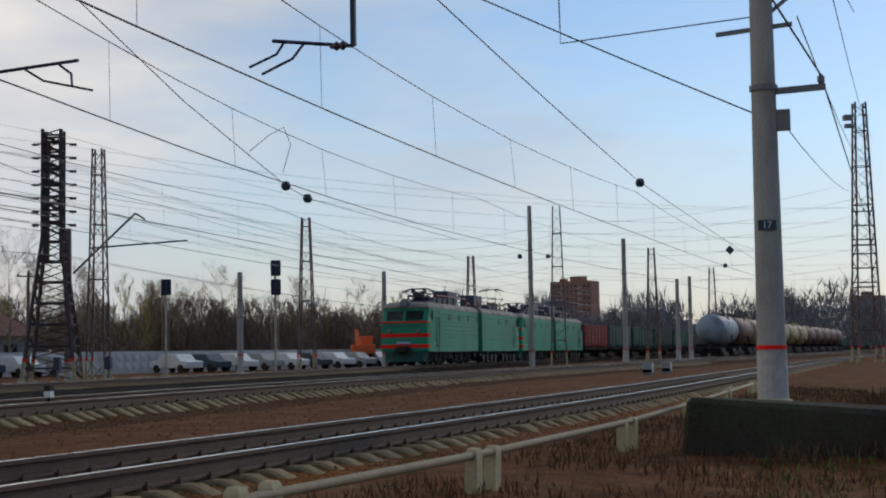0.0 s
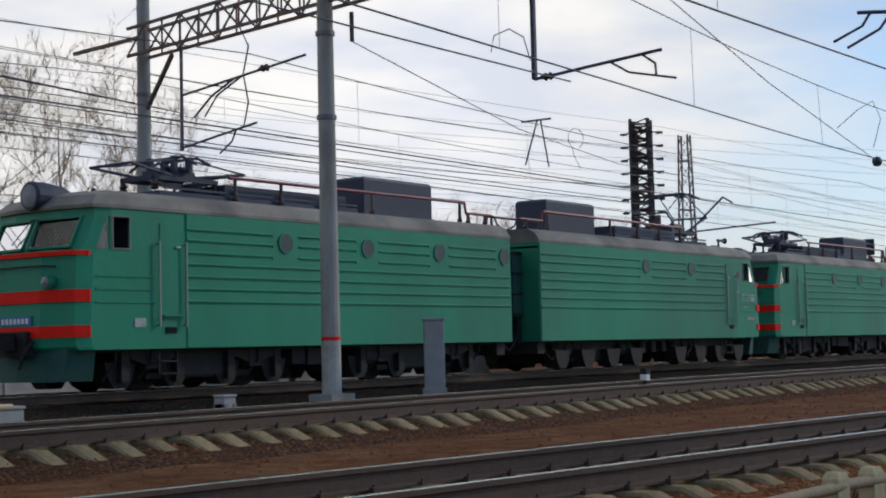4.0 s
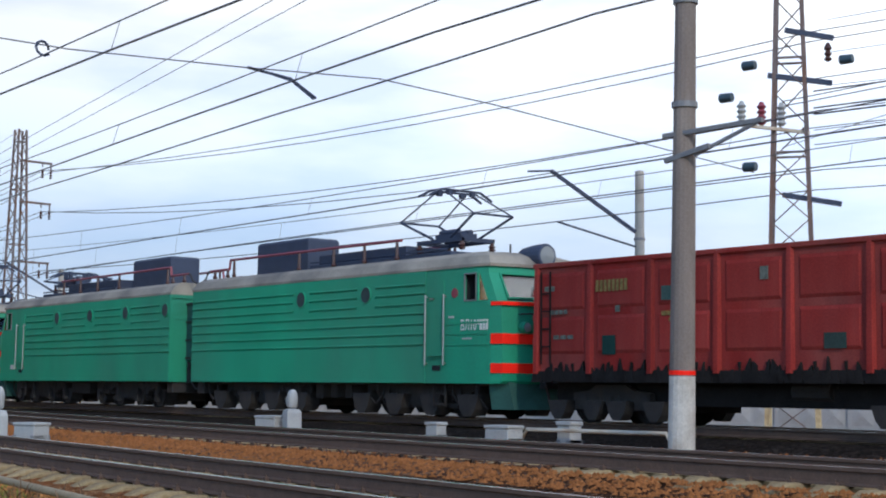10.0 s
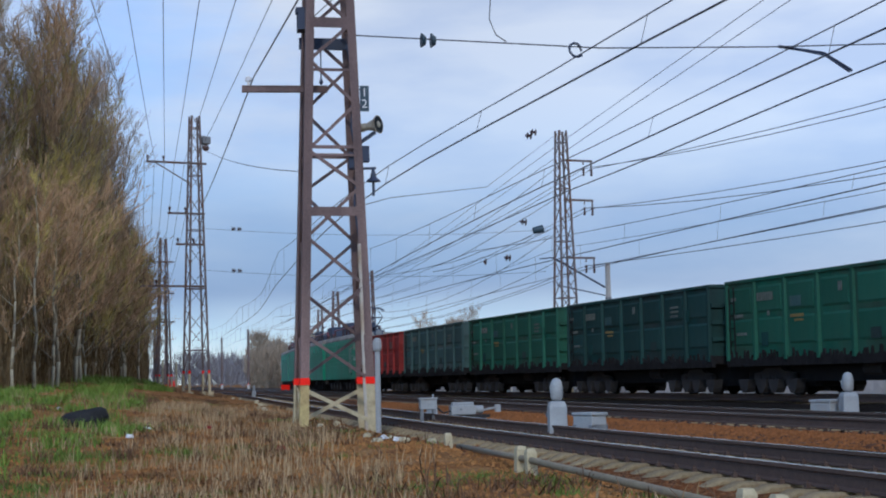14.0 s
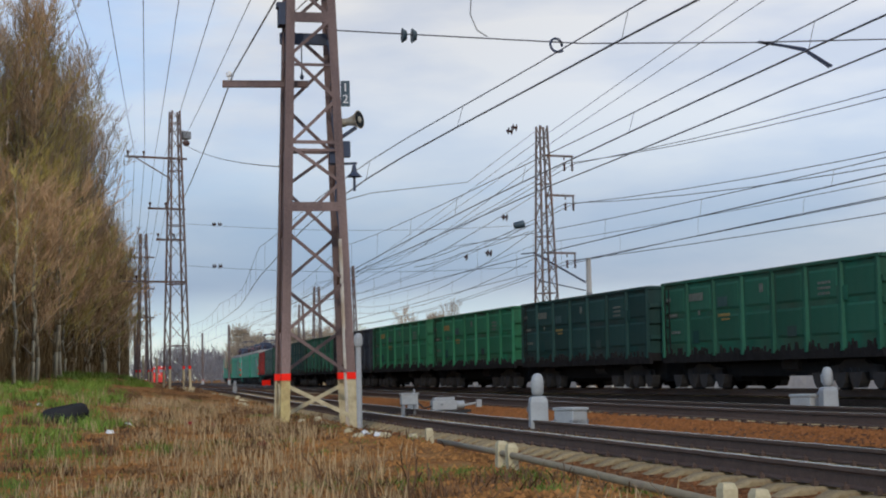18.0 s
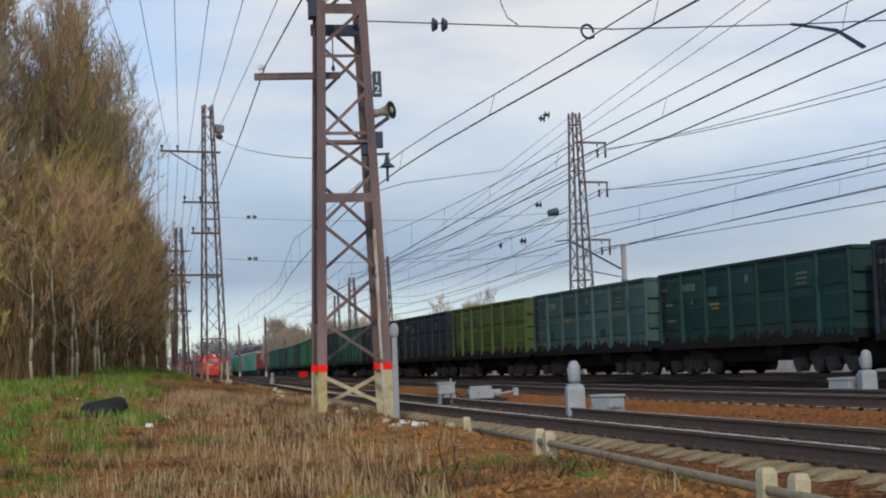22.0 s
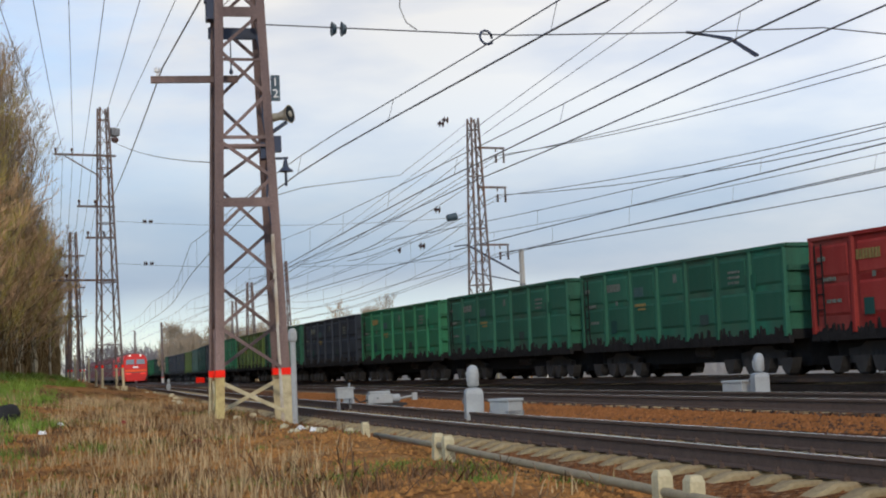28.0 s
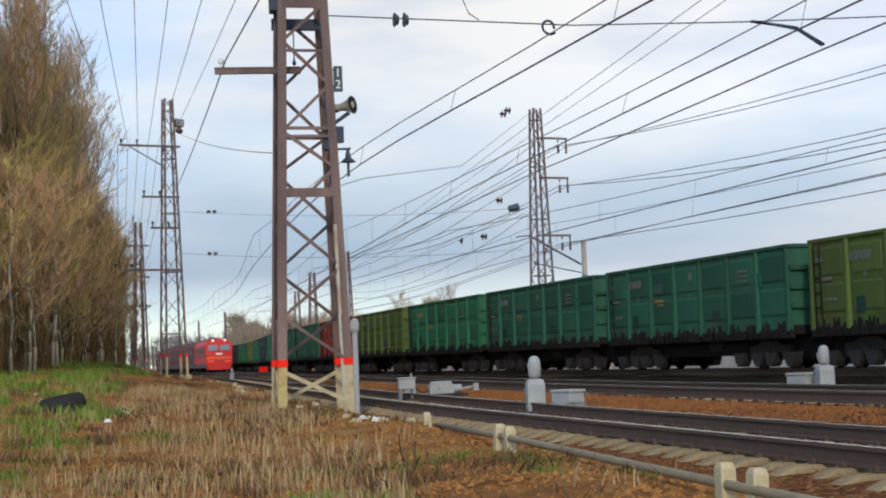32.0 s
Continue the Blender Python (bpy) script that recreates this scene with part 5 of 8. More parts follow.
part("hanging_insulator", Geo().turn((1.0, -0.35, 9.8), [(0.04, 0), (0.11, 0.06), (0.05, 0.14), (0.11, 0.2), (0.05, 0.28), (0.11, 0.34), (0.04, 0.5)], 10), insul_mat, mast_far)
sw = part("disconnector", Geo().beam((-1.35, -1.0, 8.1), (0.5, -0.2, 7.95), 0.1, 0.08), galv_mat, mast_far, "disconnector frame with ribbed insulators")
for k in range(3):
    part("ribbed_insulator", Geo().turn((-1.2 + 0.5 * k, -0.95 + 0.22 * k, 8.1), [(0.06, 0)] + [(0.13 if q % 2 else 0.07, 0.07 * q) for q in range(1, 9)] + [(0.05, 0.62)], 10), bus_red if k == 1 else box_mat, sw)
for k, (x, y, z) in enumerate(((-24.0, 29.5, 9.0), (-22.7, 31.8, 9.3), (-24.5, 29.2, 8.2), (-24.0, 29.5, 6.4))):
    solid("strain_insulator", Geo().rod((x, y, z), (x + 0.34, y + 0.08, z), 0.13, 0.12, 12), plate_dark, "dark barrel strain insulator on a wire", "insulator", group="strain insulators", bevel=0.02)

# pale tension mast with counterweights
mast_pale = lattice("tension_mast", "pale painted lattice mast with stacked concrete counterweights", pose(-10.55, 17.55, -0.2, 0, 0, 32), 12.0, 1.85, 0.98, 22, galv_mat, 0.09, 0.065, group="tension masts", waist=6.5)
for k in range(15):
    cx, cy, cz = -0.17 + 0.05 * math.sin(k * 2.1), 0.03 * math.cos(k * 1.7), 1.55 + 0.125 * k
    part("counterweight", Geo().box(cx - 0.155, cx + 0.155, cy - 0.17, cy + 0.17, cz, cz + 0.112), concrete_mat, mast_pale, "squared concrete counterweight", bevel=0.012)
for a, b in ((-1, -1), (1, -1), (1, 1), (-1, 1)):
    part("inner_stay", Geo().beam((a * 0.12 - 0.1, b * 0.12, 2.3), (a * 0.72, b * 0.72, 0.05), 0.06, 0.05), galv_mat, mast_pale)
part("weight_rod", Geo().rod((-0.17, 0, 1.4), (-0.17, 0, 8.5), 0.025), iron_grey, mast_pale)
part("access_box", Geo().box(-0.3, -0.04, -0.13, 0.13, 1.15, 1.52), galv_mat, mast_pale)

old_concrete = surf("weathered_brown_concrete", (0.20, 0.17, 0.15), 0.85, vary=0.2, scale=3, bump=0.3, stain=(0.28, 0.25, 0.22), amount=0.4, streak=3)
pole_b = concrete_pole("round concrete pole with cross arms, whitewashed foot and a red band", -15.65, 17.68, -0.2, 9.8, 0.205, 0.15, 0.6, 1.18, tilt=1.5, mat=old_concrete)
part("cross_arm", Geo().beam((-0.3, -0.16, 4.95), (1.5, 0.05, 5.05), 0.07, 0.07).beam((0.3, -0.1, 4.6), (1.4, 0.05, 5.02), 0.05), iron_grey, pole_b)
part("cross_arm", Geo().beam((-0.25, -0.16, 4.55), (0.6, -0.1, 4.72), 0.08), iron_grey, pole_b)

pole_r = concrete_pole("thick grey concrete pole on a concrete base with a red band", 25.0, 1.18, -0.25, 9.5, 0.245, 0.165, 0.0, 0.95, tilt=-0.6)
part("base_block", Geo().turn((0, 0, -0.25), [(0.36, 0), (0.36, 0.3), (0.3, 0.38), (0.25, 0.4)], 16), white_concrete, pole_r, "round concrete foot")
part("cross_arm", Geo().beam((0, 0.1, 5.2), (0.05, -1.0, 5.25), 0.1, 0.1).turn((0.05, -0.93, 5.3), [(0.03, 0), (0.06, 0.03), (0.06, 0.12), (0.02, 0.16)], 8), iron_grey, pole_r)
part("cross_arm", Geo().beam((0, 0.75, 6.22), (0, -0.5, 6.32), 0.07), iron_grey, pole_r)
part("bracket", Geo().beam((0, -0.1, 6.5), (0, -0.55, 6.85), 0.06), iron_grey, pole_r)
part("junction_box", Geo().box(-0.06, 0.06, -0.42, -0.16, 4.55, 4.9), iron_grey, pole_r)
plate("17", pole_r, pose(-0.23, 0.0, 2.98, 0, 0, -78), 0.3, 0.17, plate_dark, white_paint)
kerb = Geo().loft([[(18.2, 2.0, -0.8), (17.2, -1.7, -0.8), (18.6, -2.0, -0.8), (19.7, 1.8, -0.8)], [(18.25, 1.9, 0.14), (17.3, -1.6, -0.08), (18.5, -1.9, -0.06), (19.55, 1.7, 0.1)]])
solid("concrete_slab", kerb, surf("mossy_concrete", (0.045, 0.042, 0.034), 0.9, vary=0.4, scale=1.5, bump=0.6, stain=(0.06, 0.07, 0.03), amount=0.5), "old mossy concrete slab on the ground", "slab", bevel=0.06)

pole_4 = concrete_pole("round concrete portal pole with red band between the tracks", 23.05, 20.75, -0.2, 10.5, 0.20, 0.16, 0, 1.15)
part("foot_slab", Geo().box(-0.36, 0.36, -0.32, 0.32, -0.1, 0.04), concrete_mat, pole_4)
concrete_pole("round concrete portal pole behind the freight track", 24.9, 28.6, -0.3, 10.5, 0.2, 0.16, 0, 1.15)
for x, y, hgt in ((103.0, 21.4, 11.4), (104.0, 14.9, 8.9), (100.5, 31.5, 6.9), (83, 35.1, 6.1), (-34.6, 37.0, 8.5), (-83, 38.5, 7.9), (126, 13.6, 7.0), (128.5, 12.8, 7.3)):
    concrete_pole("weathered concrete pole beside the tracks", x, y, -0.3, hgt, 0.2, 0.15, 0, 1.1)


def truss(name, label, p, q, depth, width, panels):
    t = thing(name, label, "portal beam", group="portal beams")
    p, q = Vector(p), Vector(q)
    d = (q - p).normalized()
    s = d.cross(Vector((0, 0, 1))).normalized() * width / 2
    u = Vector((0, 0, depth))
    for a in (s, -s):
        for b in (Vector(), u):
            part("chord", Geo().beam(p + a + b, q + a + b, 0.07), mast_mat, t)
        for k in range(panels):
            c0, c1 = p.lerp(q, k / panels), p.lerp(q, (k + 1) / panels)
            part("brace", Geo().beam(c0 + a + (u if k % 2 else Vector()), c1 + a + (Vector() if k % 2 else u), 0.04).beam(c0 + a, c0 + a + u, 0.035), mast_mat, t)
    return t


beam_far = truss("portal_beam", "steel lattice beam of the wire portal over the freight track", (23.0, 19.0, 8.05), (24.75, 28.7, 8.25), 0.7, 0.5, 12)
part("tail_bar", Geo().beam((24.75, 28.6, 8.75), (24.95, 31.4, 8.75), 0.09), mast_mat, beam_far)
part("knee_brace", Geo().beam((24.9, 28.5, 6.9), (24.6, 27.2, 8.1), 0.09), mast_mat, beam_far)
truss("portal_beam", "steel lattice beam of the wire portal over the near tracks", (25.0, 0.8, 8.6), (23.0, 21.2, 8.6), 0.7, 0.5, 24)


def dropper_arm(x, y, top, side, reach):
    """A bracket hanging from a portal beam, with its registration arms."""
    t = thing("wire_bracket", "steel bracket hanging from a portal, holding the contact wire", "wire bracket", pose(x, y, 0), "wire brackets")
    part("hanger_post", Geo().beam((0, 0, 6.25), (0, 0, top), 0.09), gear_dark, t)
    part("insulator", Geo().turn((0, side * 0.3, 6.27), [(0.04, -0.16), (0.09, -0.1), (0.05, -0.04), (0.09, 0.02), (0.05, 0.08), (0.04, 0.14)], 10, "y"), insul_mat, t)
    part("bracket_tube", Geo().rod((0, 0, 6.25), (0, side * reach, 6.45), 0.035), gear_dark, t)
    part("steady_arm", Geo().tube([(0, side * reach * 0.6, 6.38), (0, side * reach * 0.75, 6.1), (0.1, side * (reach + 0.25), 5.87)], 0.025), gear_dark, t)
    part("steady_arm", Geo().tube([(0, side * reach * 0.85, 6.42), (0, side * (reach * 0.95), 6.2), (-0.6, side * (reach + 0.2), 5.87)], 0.025), gear_dark, t)
    return t


dropper_arm(25.0, 8.35, 8.7, 1, 1.55)
dropper_arm(25.4, 17.05, 8.7, -1, 3.0)
t = thing("wire_bracket", "thin steel bracket between portal post and hanger, holding two wires", "wire bracket", pose(24.25, 26.5, 0), "wire brackets")
part("hanger_post", Geo().beam((0, 0, 5.6), (0, 0, 8.3), 0.06), gear_dark, t)
part("bracket_tube", Geo().rod((0, -0.05, 6.95), (-0.9, -4.9, 7.12), 0.032), gear_dark, t)
part("bracket_tube", Geo().rod((0, -0.05, 5.68), (-0.5, -3.0, 5.9), 0.03), gear_dark, t)
part("insulator", Geo().turn((-0.6, -3.35, 7.08), [(0.03, -0.16), (0.09, -0.1), (0.05, -0.03), (0.09, 0.03), (0.05, 0.1), (0.03, 0.16)], 10, "y"), insul_mat, t)
part("steady_arm", Geo().tube([(-0.4, -2.2, 7.02), (-0.25, -1.3, 6.75), (-0.1, -0.55, 6.35)], 0.028), gear_dark, t)
part("steady_arm", Geo().tube([(-0.5, -2.6, 7.04), (-0.35, -1.6, 6.72), (-0.1, -0.9, 6.32)], 0.024), gear_dark, t)
part("steady_arm", Geo().tube([(-0.35, -2.2, 5.85), (-0.3, -2.0, 5.6), (-0.1, -1.4, 5.4)], 0.024), gear_dark, t)
part("jumper", Geo().tube([(-0.4, -2.4, 8.2), (-0.42, -2.7, 7.7), (-0.4, -2.5, 7.1), (-0.45, -2.7, 6.4), (-0.4, -2.5, 5.9)], 0.02), gear_dark, t)

t = thing("wire_bracket", "long dark steel bracket between mast and contact wire", "wire bracket", group="wire brackets")
part("bracket_tube", Geo().rod((-10.2, 17.9, 5.65), (-10.83, 23.7, 5.95), 0.045), gear_dark, t)
part("bracket_tube", Geo().rod((-10.1, 17.8, 6.0), (-10.5, 20.9, 6.1), 0.04), gear_dark, t)
part("steady_arm", Geo().tube([(-10.6, 21.6, 5.85), (-10.4, 22.4, 6.25), (-10.3, 23.0, 6.3), (-10.7, 23.6, 5.95)], 0.022), gear_dark, t)
part("insulator", Geo().turn((-10.4, 19.8, 5.75), [(0.03, -0.2), (0.09, -0.12), (0.05, -0.05), (0.09, 0.03), (0.05, 0.1), (0.03, 0.18)], 10, "y"), insul_mat, t)

# pole with a slanting bracket behind the freight track
for x, y in ((-34.6, 37.0), (-83, 38.5)):
    t = thing("cantilever", "slanting steel cantilever on a concrete pole", "cantilever", pose(x, y, 0), "cantilevers")
    part("strut", Geo().beam((0, -0.2, 6.1), (-1.0, -3.2, 8.0), 0.11), gear_dark, t)
    part("arm", Geo().rod((0, -0.2, 5.6), (-0.9, -3.0, 6.3), 0.035), gear_dark, t)
    part("hook", Geo().rod((-1.0, -3.2, 8.0), (-1.4, -3.9, 7.95), 0.035), gear_dark, t)

pylon_mat = surf("dark_pylon_steel", (0.04, 0.038, 0.044), 0.75, vary=0.35, scale=2, stain=(0.10, 0.045, 0.026), amount=0.6)
tower = lattice("pylon", "dark steel pylon crowded with insulators and wires", pose(70.2, 40.3, -0.3, 0, 0, 20), 13.2, 2.7, 0.95, 26, pylon_mat, 0.16, 0.10, group="pylons", waist=7.5, rings=2)
for k in range(7):
    z = 8.2 + 0.72 * k
    for s in (-1, 1):
        part("insulator_arm", Geo().beam((0.2, 0, z), (0.25, s * 0.85, z), 0.06).turn((0.25, s * 0.98, z - 0.05), [(0.05, -0.2), (0.1, -0.12), (0.05, -0.05), (0.1, 0.05), (0.05, 0.12), (0.05, 0.2)], 8, "y"), pylon_mat, tower)
    part("platform", Geo().box(-0.42, 0.42, -0.42, 0.42, z, z + 0.05), pylon_mat, tower)
for a, b in ((-0.35, -0.45), (0.4, -0.4), (0.0, 0.42), (-0.42, 0.2), (0.3, 0.3)):
    part("cable_riser", Geo().tube([(a, b, 6.2), (a * 0.9, b, 9.5), (a * 1.1, b * 0.9, 12.6)], 0.075, 6), pylon_mat, tower, "dark cable riser")
for k in range(12):
    z = 7.6 + 0.44 * k
    part("cross_brace", Geo().beam((-0.46, -0.46, z), (0.46, 0.46, z + 0.44), 0.1).beam((0.46, -0.46, z), (-0.46, 0.46, z + 0.44), 0.1), pylon_mat, tower)
# far poles down the line to the west
for x, y, hgt in ((-205, 39.9, 8.6), (-168.5, 22.2, 8.4), (-252, 44.5, 9.0)):
    concrete_pole("thin grey pole far along the line", x, y, -0.4, hgt, 0.2, 0.15, mat=mast_mat)
# cantilever pole and telegraph pole beside the pylon
concrete_pole("dark concrete pole with a slanting cantilever beside the pylon", 74.1, 41.6, -0.4, 8.4, 0.22, 0.18, mat=mast_mat)
t = thing("cantilever", "slanting steel cantilever on a dark pole", "cantilever", pose(74.1, 41.6, 0), "cantilevers")
part("strut", Geo().beam((0.1, -0.25, 5.5), (1.4, -3.4, 8.85), 0.11), gear_dark, t)
part("arm", Geo().rod((0.4, -1.1, 6.9), (2.4, -6.1, 7.3), 0.05), gear_dark, t)
part("hook", Geo().rod((1.4, -3.4, 8.85), (1.6, -3.9, 8.5), 0.05), gear_dark, t)
t = thing("telegraph_pole", "old wooden telegraph pole with a crossarm", "telegraph pole", pose(81.7, 48.6, -0.4))
part("pole", Geo().rod((0, 0, 0), (0, 0, 6.6), 0.13, 0.09, 8), mast_mat, t)
part("crossarm", Geo().beam((-0.35, 0.6, 6.3), (0.35, -0.6, 6.3), 0.1), mast_mat, t)
for k in (-1, 1):
    part("insulator", Geo().turn((0.3 * k, -0.52 * k, 6.35), [(0.02, 0), (0.05, 0.02), (0.05, 0.14), (0.02, 0.18)], 8), insul_mat, t)
lattice("lattice_mast", "thin lattice mast beside the pylon", pose(71.6, 38.4, -0.3, 0, 0, 10), 12.3, 1.0, 0.5, 13, mast_mat, 0.08, 0.05)
lattice("lattice_mast", "far lattice mast beyond the freight track", pose(84.5, 31.4, -0.3, 0, 0, 10), 9.4, 1.0, 0.45, 12, mast_mat, 0.08, 0.045)
lattice("lattice_mast", "far lattice mast between the tracks", pose(103.2, 19.5, -0.3, 0, 0, 10), 11.3, 1.1, 0.5, 14, mast_mat, 0.09, 0.05)
lattice("lattice_mast", "far lattice mast in the yard", pose(130, 16.2, -0.3), 10.0, 1.1, 0.5, 12, mast_mat, 0.1, 0.05)
lattice("lattice_mast", "far lattice mast in the yard", pose(165, 14.0, -0.3), 10.0, 1.1, 0.5, 12, mast_mat, 0.1, 0.05)
lattice("lattice_mast", "far lattice mast in the yard", pose(140, 35, -0.3), 10.5, 1.1, 0.5, 12, mast_mat, 0.1, 0.05)
tower2 = lattice("floodlight_mast", "tall lattice mast with floodlights beside the yard", pose(119, -1.6, -0.3, 0, 0, 15), 20.0, 1.9, 0.8, 20, mast_mat, 0.13, 0.07, group="pylons")
part("floodlight", Geo().box(-0.5, 0.1, 0.6, 1.3, 18.6, 19.0).box(-0.5, 0.1, 0.7, 1.2, 18.0, 18.3), iron_grey, tower2)
for k in range(6):
    part("insulator_arm", Geo().beam((0, -0.9, 6 + 1.1 * k), (0, 0.9, 6 + 1.1 * k), 0.1), gear_dark, tower2)
lattice("lattice_mast", "far lattice mast behind the floodlight mast", pose(150, -5.4, -0.3), 14.0, 1.5, 0.7, 14, mast_mat, 0.12, 0.06)
for x, y, hgt in ((-150, 20.5, 12), (-200, 49, 11), (-160, 41, 11), (-235, 33, 12), (-130, 36.5, 11)):
    lattice("lattice_mast", "far lattice mast along the line", pose(x, y, -0.3), hgt, 1.1, 0.5, 9, mast_mat, 0.12, 0.06)


# ---- wires ----
def sagged(p, q, sag, n=8):
    p, q = Vector(p), Vector(q)
    return [p.lerp(q, k / n) - Vector((0, 0, sag * 4 * (k / n) * (1 - k / n))) for k in range(n + 1)]


def wire(label, spans, sag=0.5, r=0.012, name="wire"):
    pts = []
    for p, q in zip(spans, spans[1:]):
        pts += sagged(p, q, sag)[1 if pts else 0:]
    return solid(name, Geo().tube(pts, r, 5), wire_mat, label, "wire", group="overhead wires")


def overhead(label, line, z, supports, r=0.018):
    """A contact wire hung from a sagging carrier by droppers."""
    t = thing("overhead_line", label, "overhead line", group="overhead lines")
    whole, upper = [], []
    for a, b in zip(supports, supports[1:]):
        n = max(6, int((b - a) / 4))
        cs, ms = [], []
        for k in range(n + 1):
            s = k / n
            x = a + (b - a) * s
            cs.append((x, line(x), z - 0.12 * s * (1 - s)))
            ms.append((x, line(x) + 0.15 * (1 - abs(2 * s - 1)), z + 1.5 + (0.35 if a > 24 else 0.35 * s if b > 24 else 0.0) - 4 * (1.25 if b - a > 70 else 0.35) * s * (1 - s)))
        whole += cs[1 if whole else 0:]
        upper += ms[1 if upper else 0:]
        for k in range(1, n, 2):
            part("dropper", Geo().rod(cs[k], ms[k], 0.006, n=4), wire_mat, t)
    part("contact_wire", Geo().tube(whole, r, 5), wire_mat, t)
    part("carrier_wire", Geo().tube(upper, r * 0.7, 5), wire_mat, t)
    return t


stands = [-230, -180, -130, -74, 24.8, 65, 104, 150, 200]
line_a = spline([(-230, 36), (-110, 21.9), (-70, 15.4), (-37.5, 10.9), (-22.9, 10.26), (-15.8, 10.1), (25, 10.4), (48, 9.6), (100, 6.5), (200, -1)])
line_b = spline([(-230, 39.5), (-110, 25.4), (-72, 20.0), (-40, 15.6), (-32.6, 14.8), (-21, 13.6), (-14, 13.05), (0, 13.2), (25, 14.9), (37, 15.7), (60, 16), (104, 13), (200, 5.5)])
line_e = spline([(-230, 52), (-130, 38), (-64, 30.4), (-39, 29.2), (24, 29.6), (104, 33), (200, 34)])
overhead("copper contact wire and carrier over the near track", line_a, 5.85, stands)
overhead("copper contact wire and carrier over the middle track", line_b, 5.86, stands)
overhead("copper contact wire and carrier over the freight track", way_c, 5.95, stands, 0.021)
overhead("copper contact wire and carrier over the tracks beyond", line_e, 6.1, stands)

for z, lo, hi in ((11.1, 9.98, 10.37), (9.1, 7.61, 8.16), (6.2, 5.93, 6.53)):
    for d, mid in ((0, lo), (0.45, hi)):
        wire("feeder wire between lattice masts", [(-230, 49 + d, z), (-160, 41 + d, z), (-67.9, 30.35 + d, z)], 0.9, 0.016)
        wire("feeder wire between lattice masts", [(-67.9, 30.35 + d, z), (-24.2, 32.6 + d, mid + 0.2)], z - mid - (z - mid - 0.2) * 0.54, 0.018)
        wire("feeder wire between lattice masts", [(-24.2, 32.6 + d, mid + 0.2), (70.2, 39.5 + d, z), (200, 46, z)], 0.9, 0.014)
wire("cross-span wire between two masts", [(-31.9, 8.5, 8.5), (-30.2, 14, 8.1), (-28.8, 17.6, 8.0), (-27.7, 20.7, 8.0), (-26.7, 23.4, 7.6), (-24.8, 30.9, 6.5)], 0.0, 0.016)
wire("guy wire from mast to mast", [(-32.2, 7.6, 5.4), (-73.8, 12.0, 12.6)], 0.25)
for k in range(2):
    insulator("strain_insulator", (-69.4 + 0.5 * k, 11.55 - 0.05 * k, 11.86 - 0.1 * k), (1, -0.1, -0.17), 3, 0.15, 0.1)
for z in (8.5, 6.4):
    wire("thin cross wire from the mast beside the trees", [(-74, 12.3, z), (-69, 28.6, z - 0.4)], 0.3, 0.009)
    for k in range(2):
        insulator("strain_insulator", (-73.6, 13.55 + 0.3 * k, z - 0.05), (0.3, 1, 0), 2, 0.13, 0.1)
solid("jumper_wire", Geo().tube([(-30.9, 12.0, 8.3), (-30.9, 11.75, 8.45), (-30.9, 11.6, 8.8), (-30.9, 11.65, 9.4), (-30.9, 11.8, 10.2)], 0.013), wire_mat, "slack jumper wire hanging to the cross-span", "wire")
for k, (x, y, z) in enumerate(((-31.45, 10.15, 8.36), (-31.38, 10.36, 8.35))):
    solid("disc_insulator", Geo().rod((x, y, z), (x + 0.01, y + 0.1, z), 0.17, 0.1, 14), plate_dark, "dark disc insulator on the cross-span wire", "insulator", group="disc insulators")
ring = Geo()
ring.tube([(-30.4 + 0.02 * k, 13.45 + 0.17 * math.cos(k * 0.6), 8.05 + 0.17 * math.sin(k * 0.6)) for k in range(10)], 0.03)
solid("cable_clamp", ring, gear_dark, "open ring clamp on the cross-span wire", "clamp")
solid("steady_arm", Geo().tube([(-28.8, 17.75, 8.02), (-28.6, 18.8, 7.87), (-28.5, 19.45, 7.48)], 0.035).tube([(-28.72, 18.0, 7.98), (-28.5, 18.75, 7.8), (-28.38, 19.3, 7.42)], 0.022), gear_dark, "bent steel steady arm hanging from the cross-span", "steady arm")
for p, q, sag in (((-68, 29.2, 8.1), (-130, 37, 7.0), 1.3), ((-68, 29.2, 6.6), (-130, 37, 6.4), 0.9), ((-68, 29.3, 11.4), (-150, 36, 8.0), 1.2)):
    wire("slack feeder wire behind the freight track", [p, q], sag, 0.015)
for x, y, z, n in ((-67.4, 27.0, 8.3, 2), (-67.1, 26.0, 6.5, 2), (-67.0, 24.7, 6.3, 1), (-65.6, 26.9, 12.45, 2), (-65.2, 26.5, 12.2, 2)):
    insulator("strain_insulator", (x, y, z), (-0.3, -1, 0.1), n, 0.2, 0.16)
solid("strain_insulator", Geo().rod((-67.5, 27.9, 8.0), (-67.6, 27.4, 7.9), 0.2, 0.17, 12), plate_dark, "dark barrel strain insulator on a wire", "insulator", group="strain insulators", bevel=0.02)
wire("thin wire from a far mast to the speaker mast", [(-67.9, 29.2, 13.0), (-50, 18.5, 7.6), (-38, 11.3, 5.6), (-32, 8.7, 4.6)], 0.0, 0.012)
wire("slack wire behind the middle track", [(-68, 29.2, 9.8), (-62.3, 21.8, 6.2), (-66.6, 21.6, 6.0), (-76.8, 22.5, 6.4), (-130, 31, 6.3)], 0.05, 0.016)
for z in (8.0, 7.7):
    wire("slack wire behind the middle track", [(-68, 28.4, z), (-66, 24.0, z - 1.3), (-72, 23.6, z - 1.5)], 0.1, 0.014)
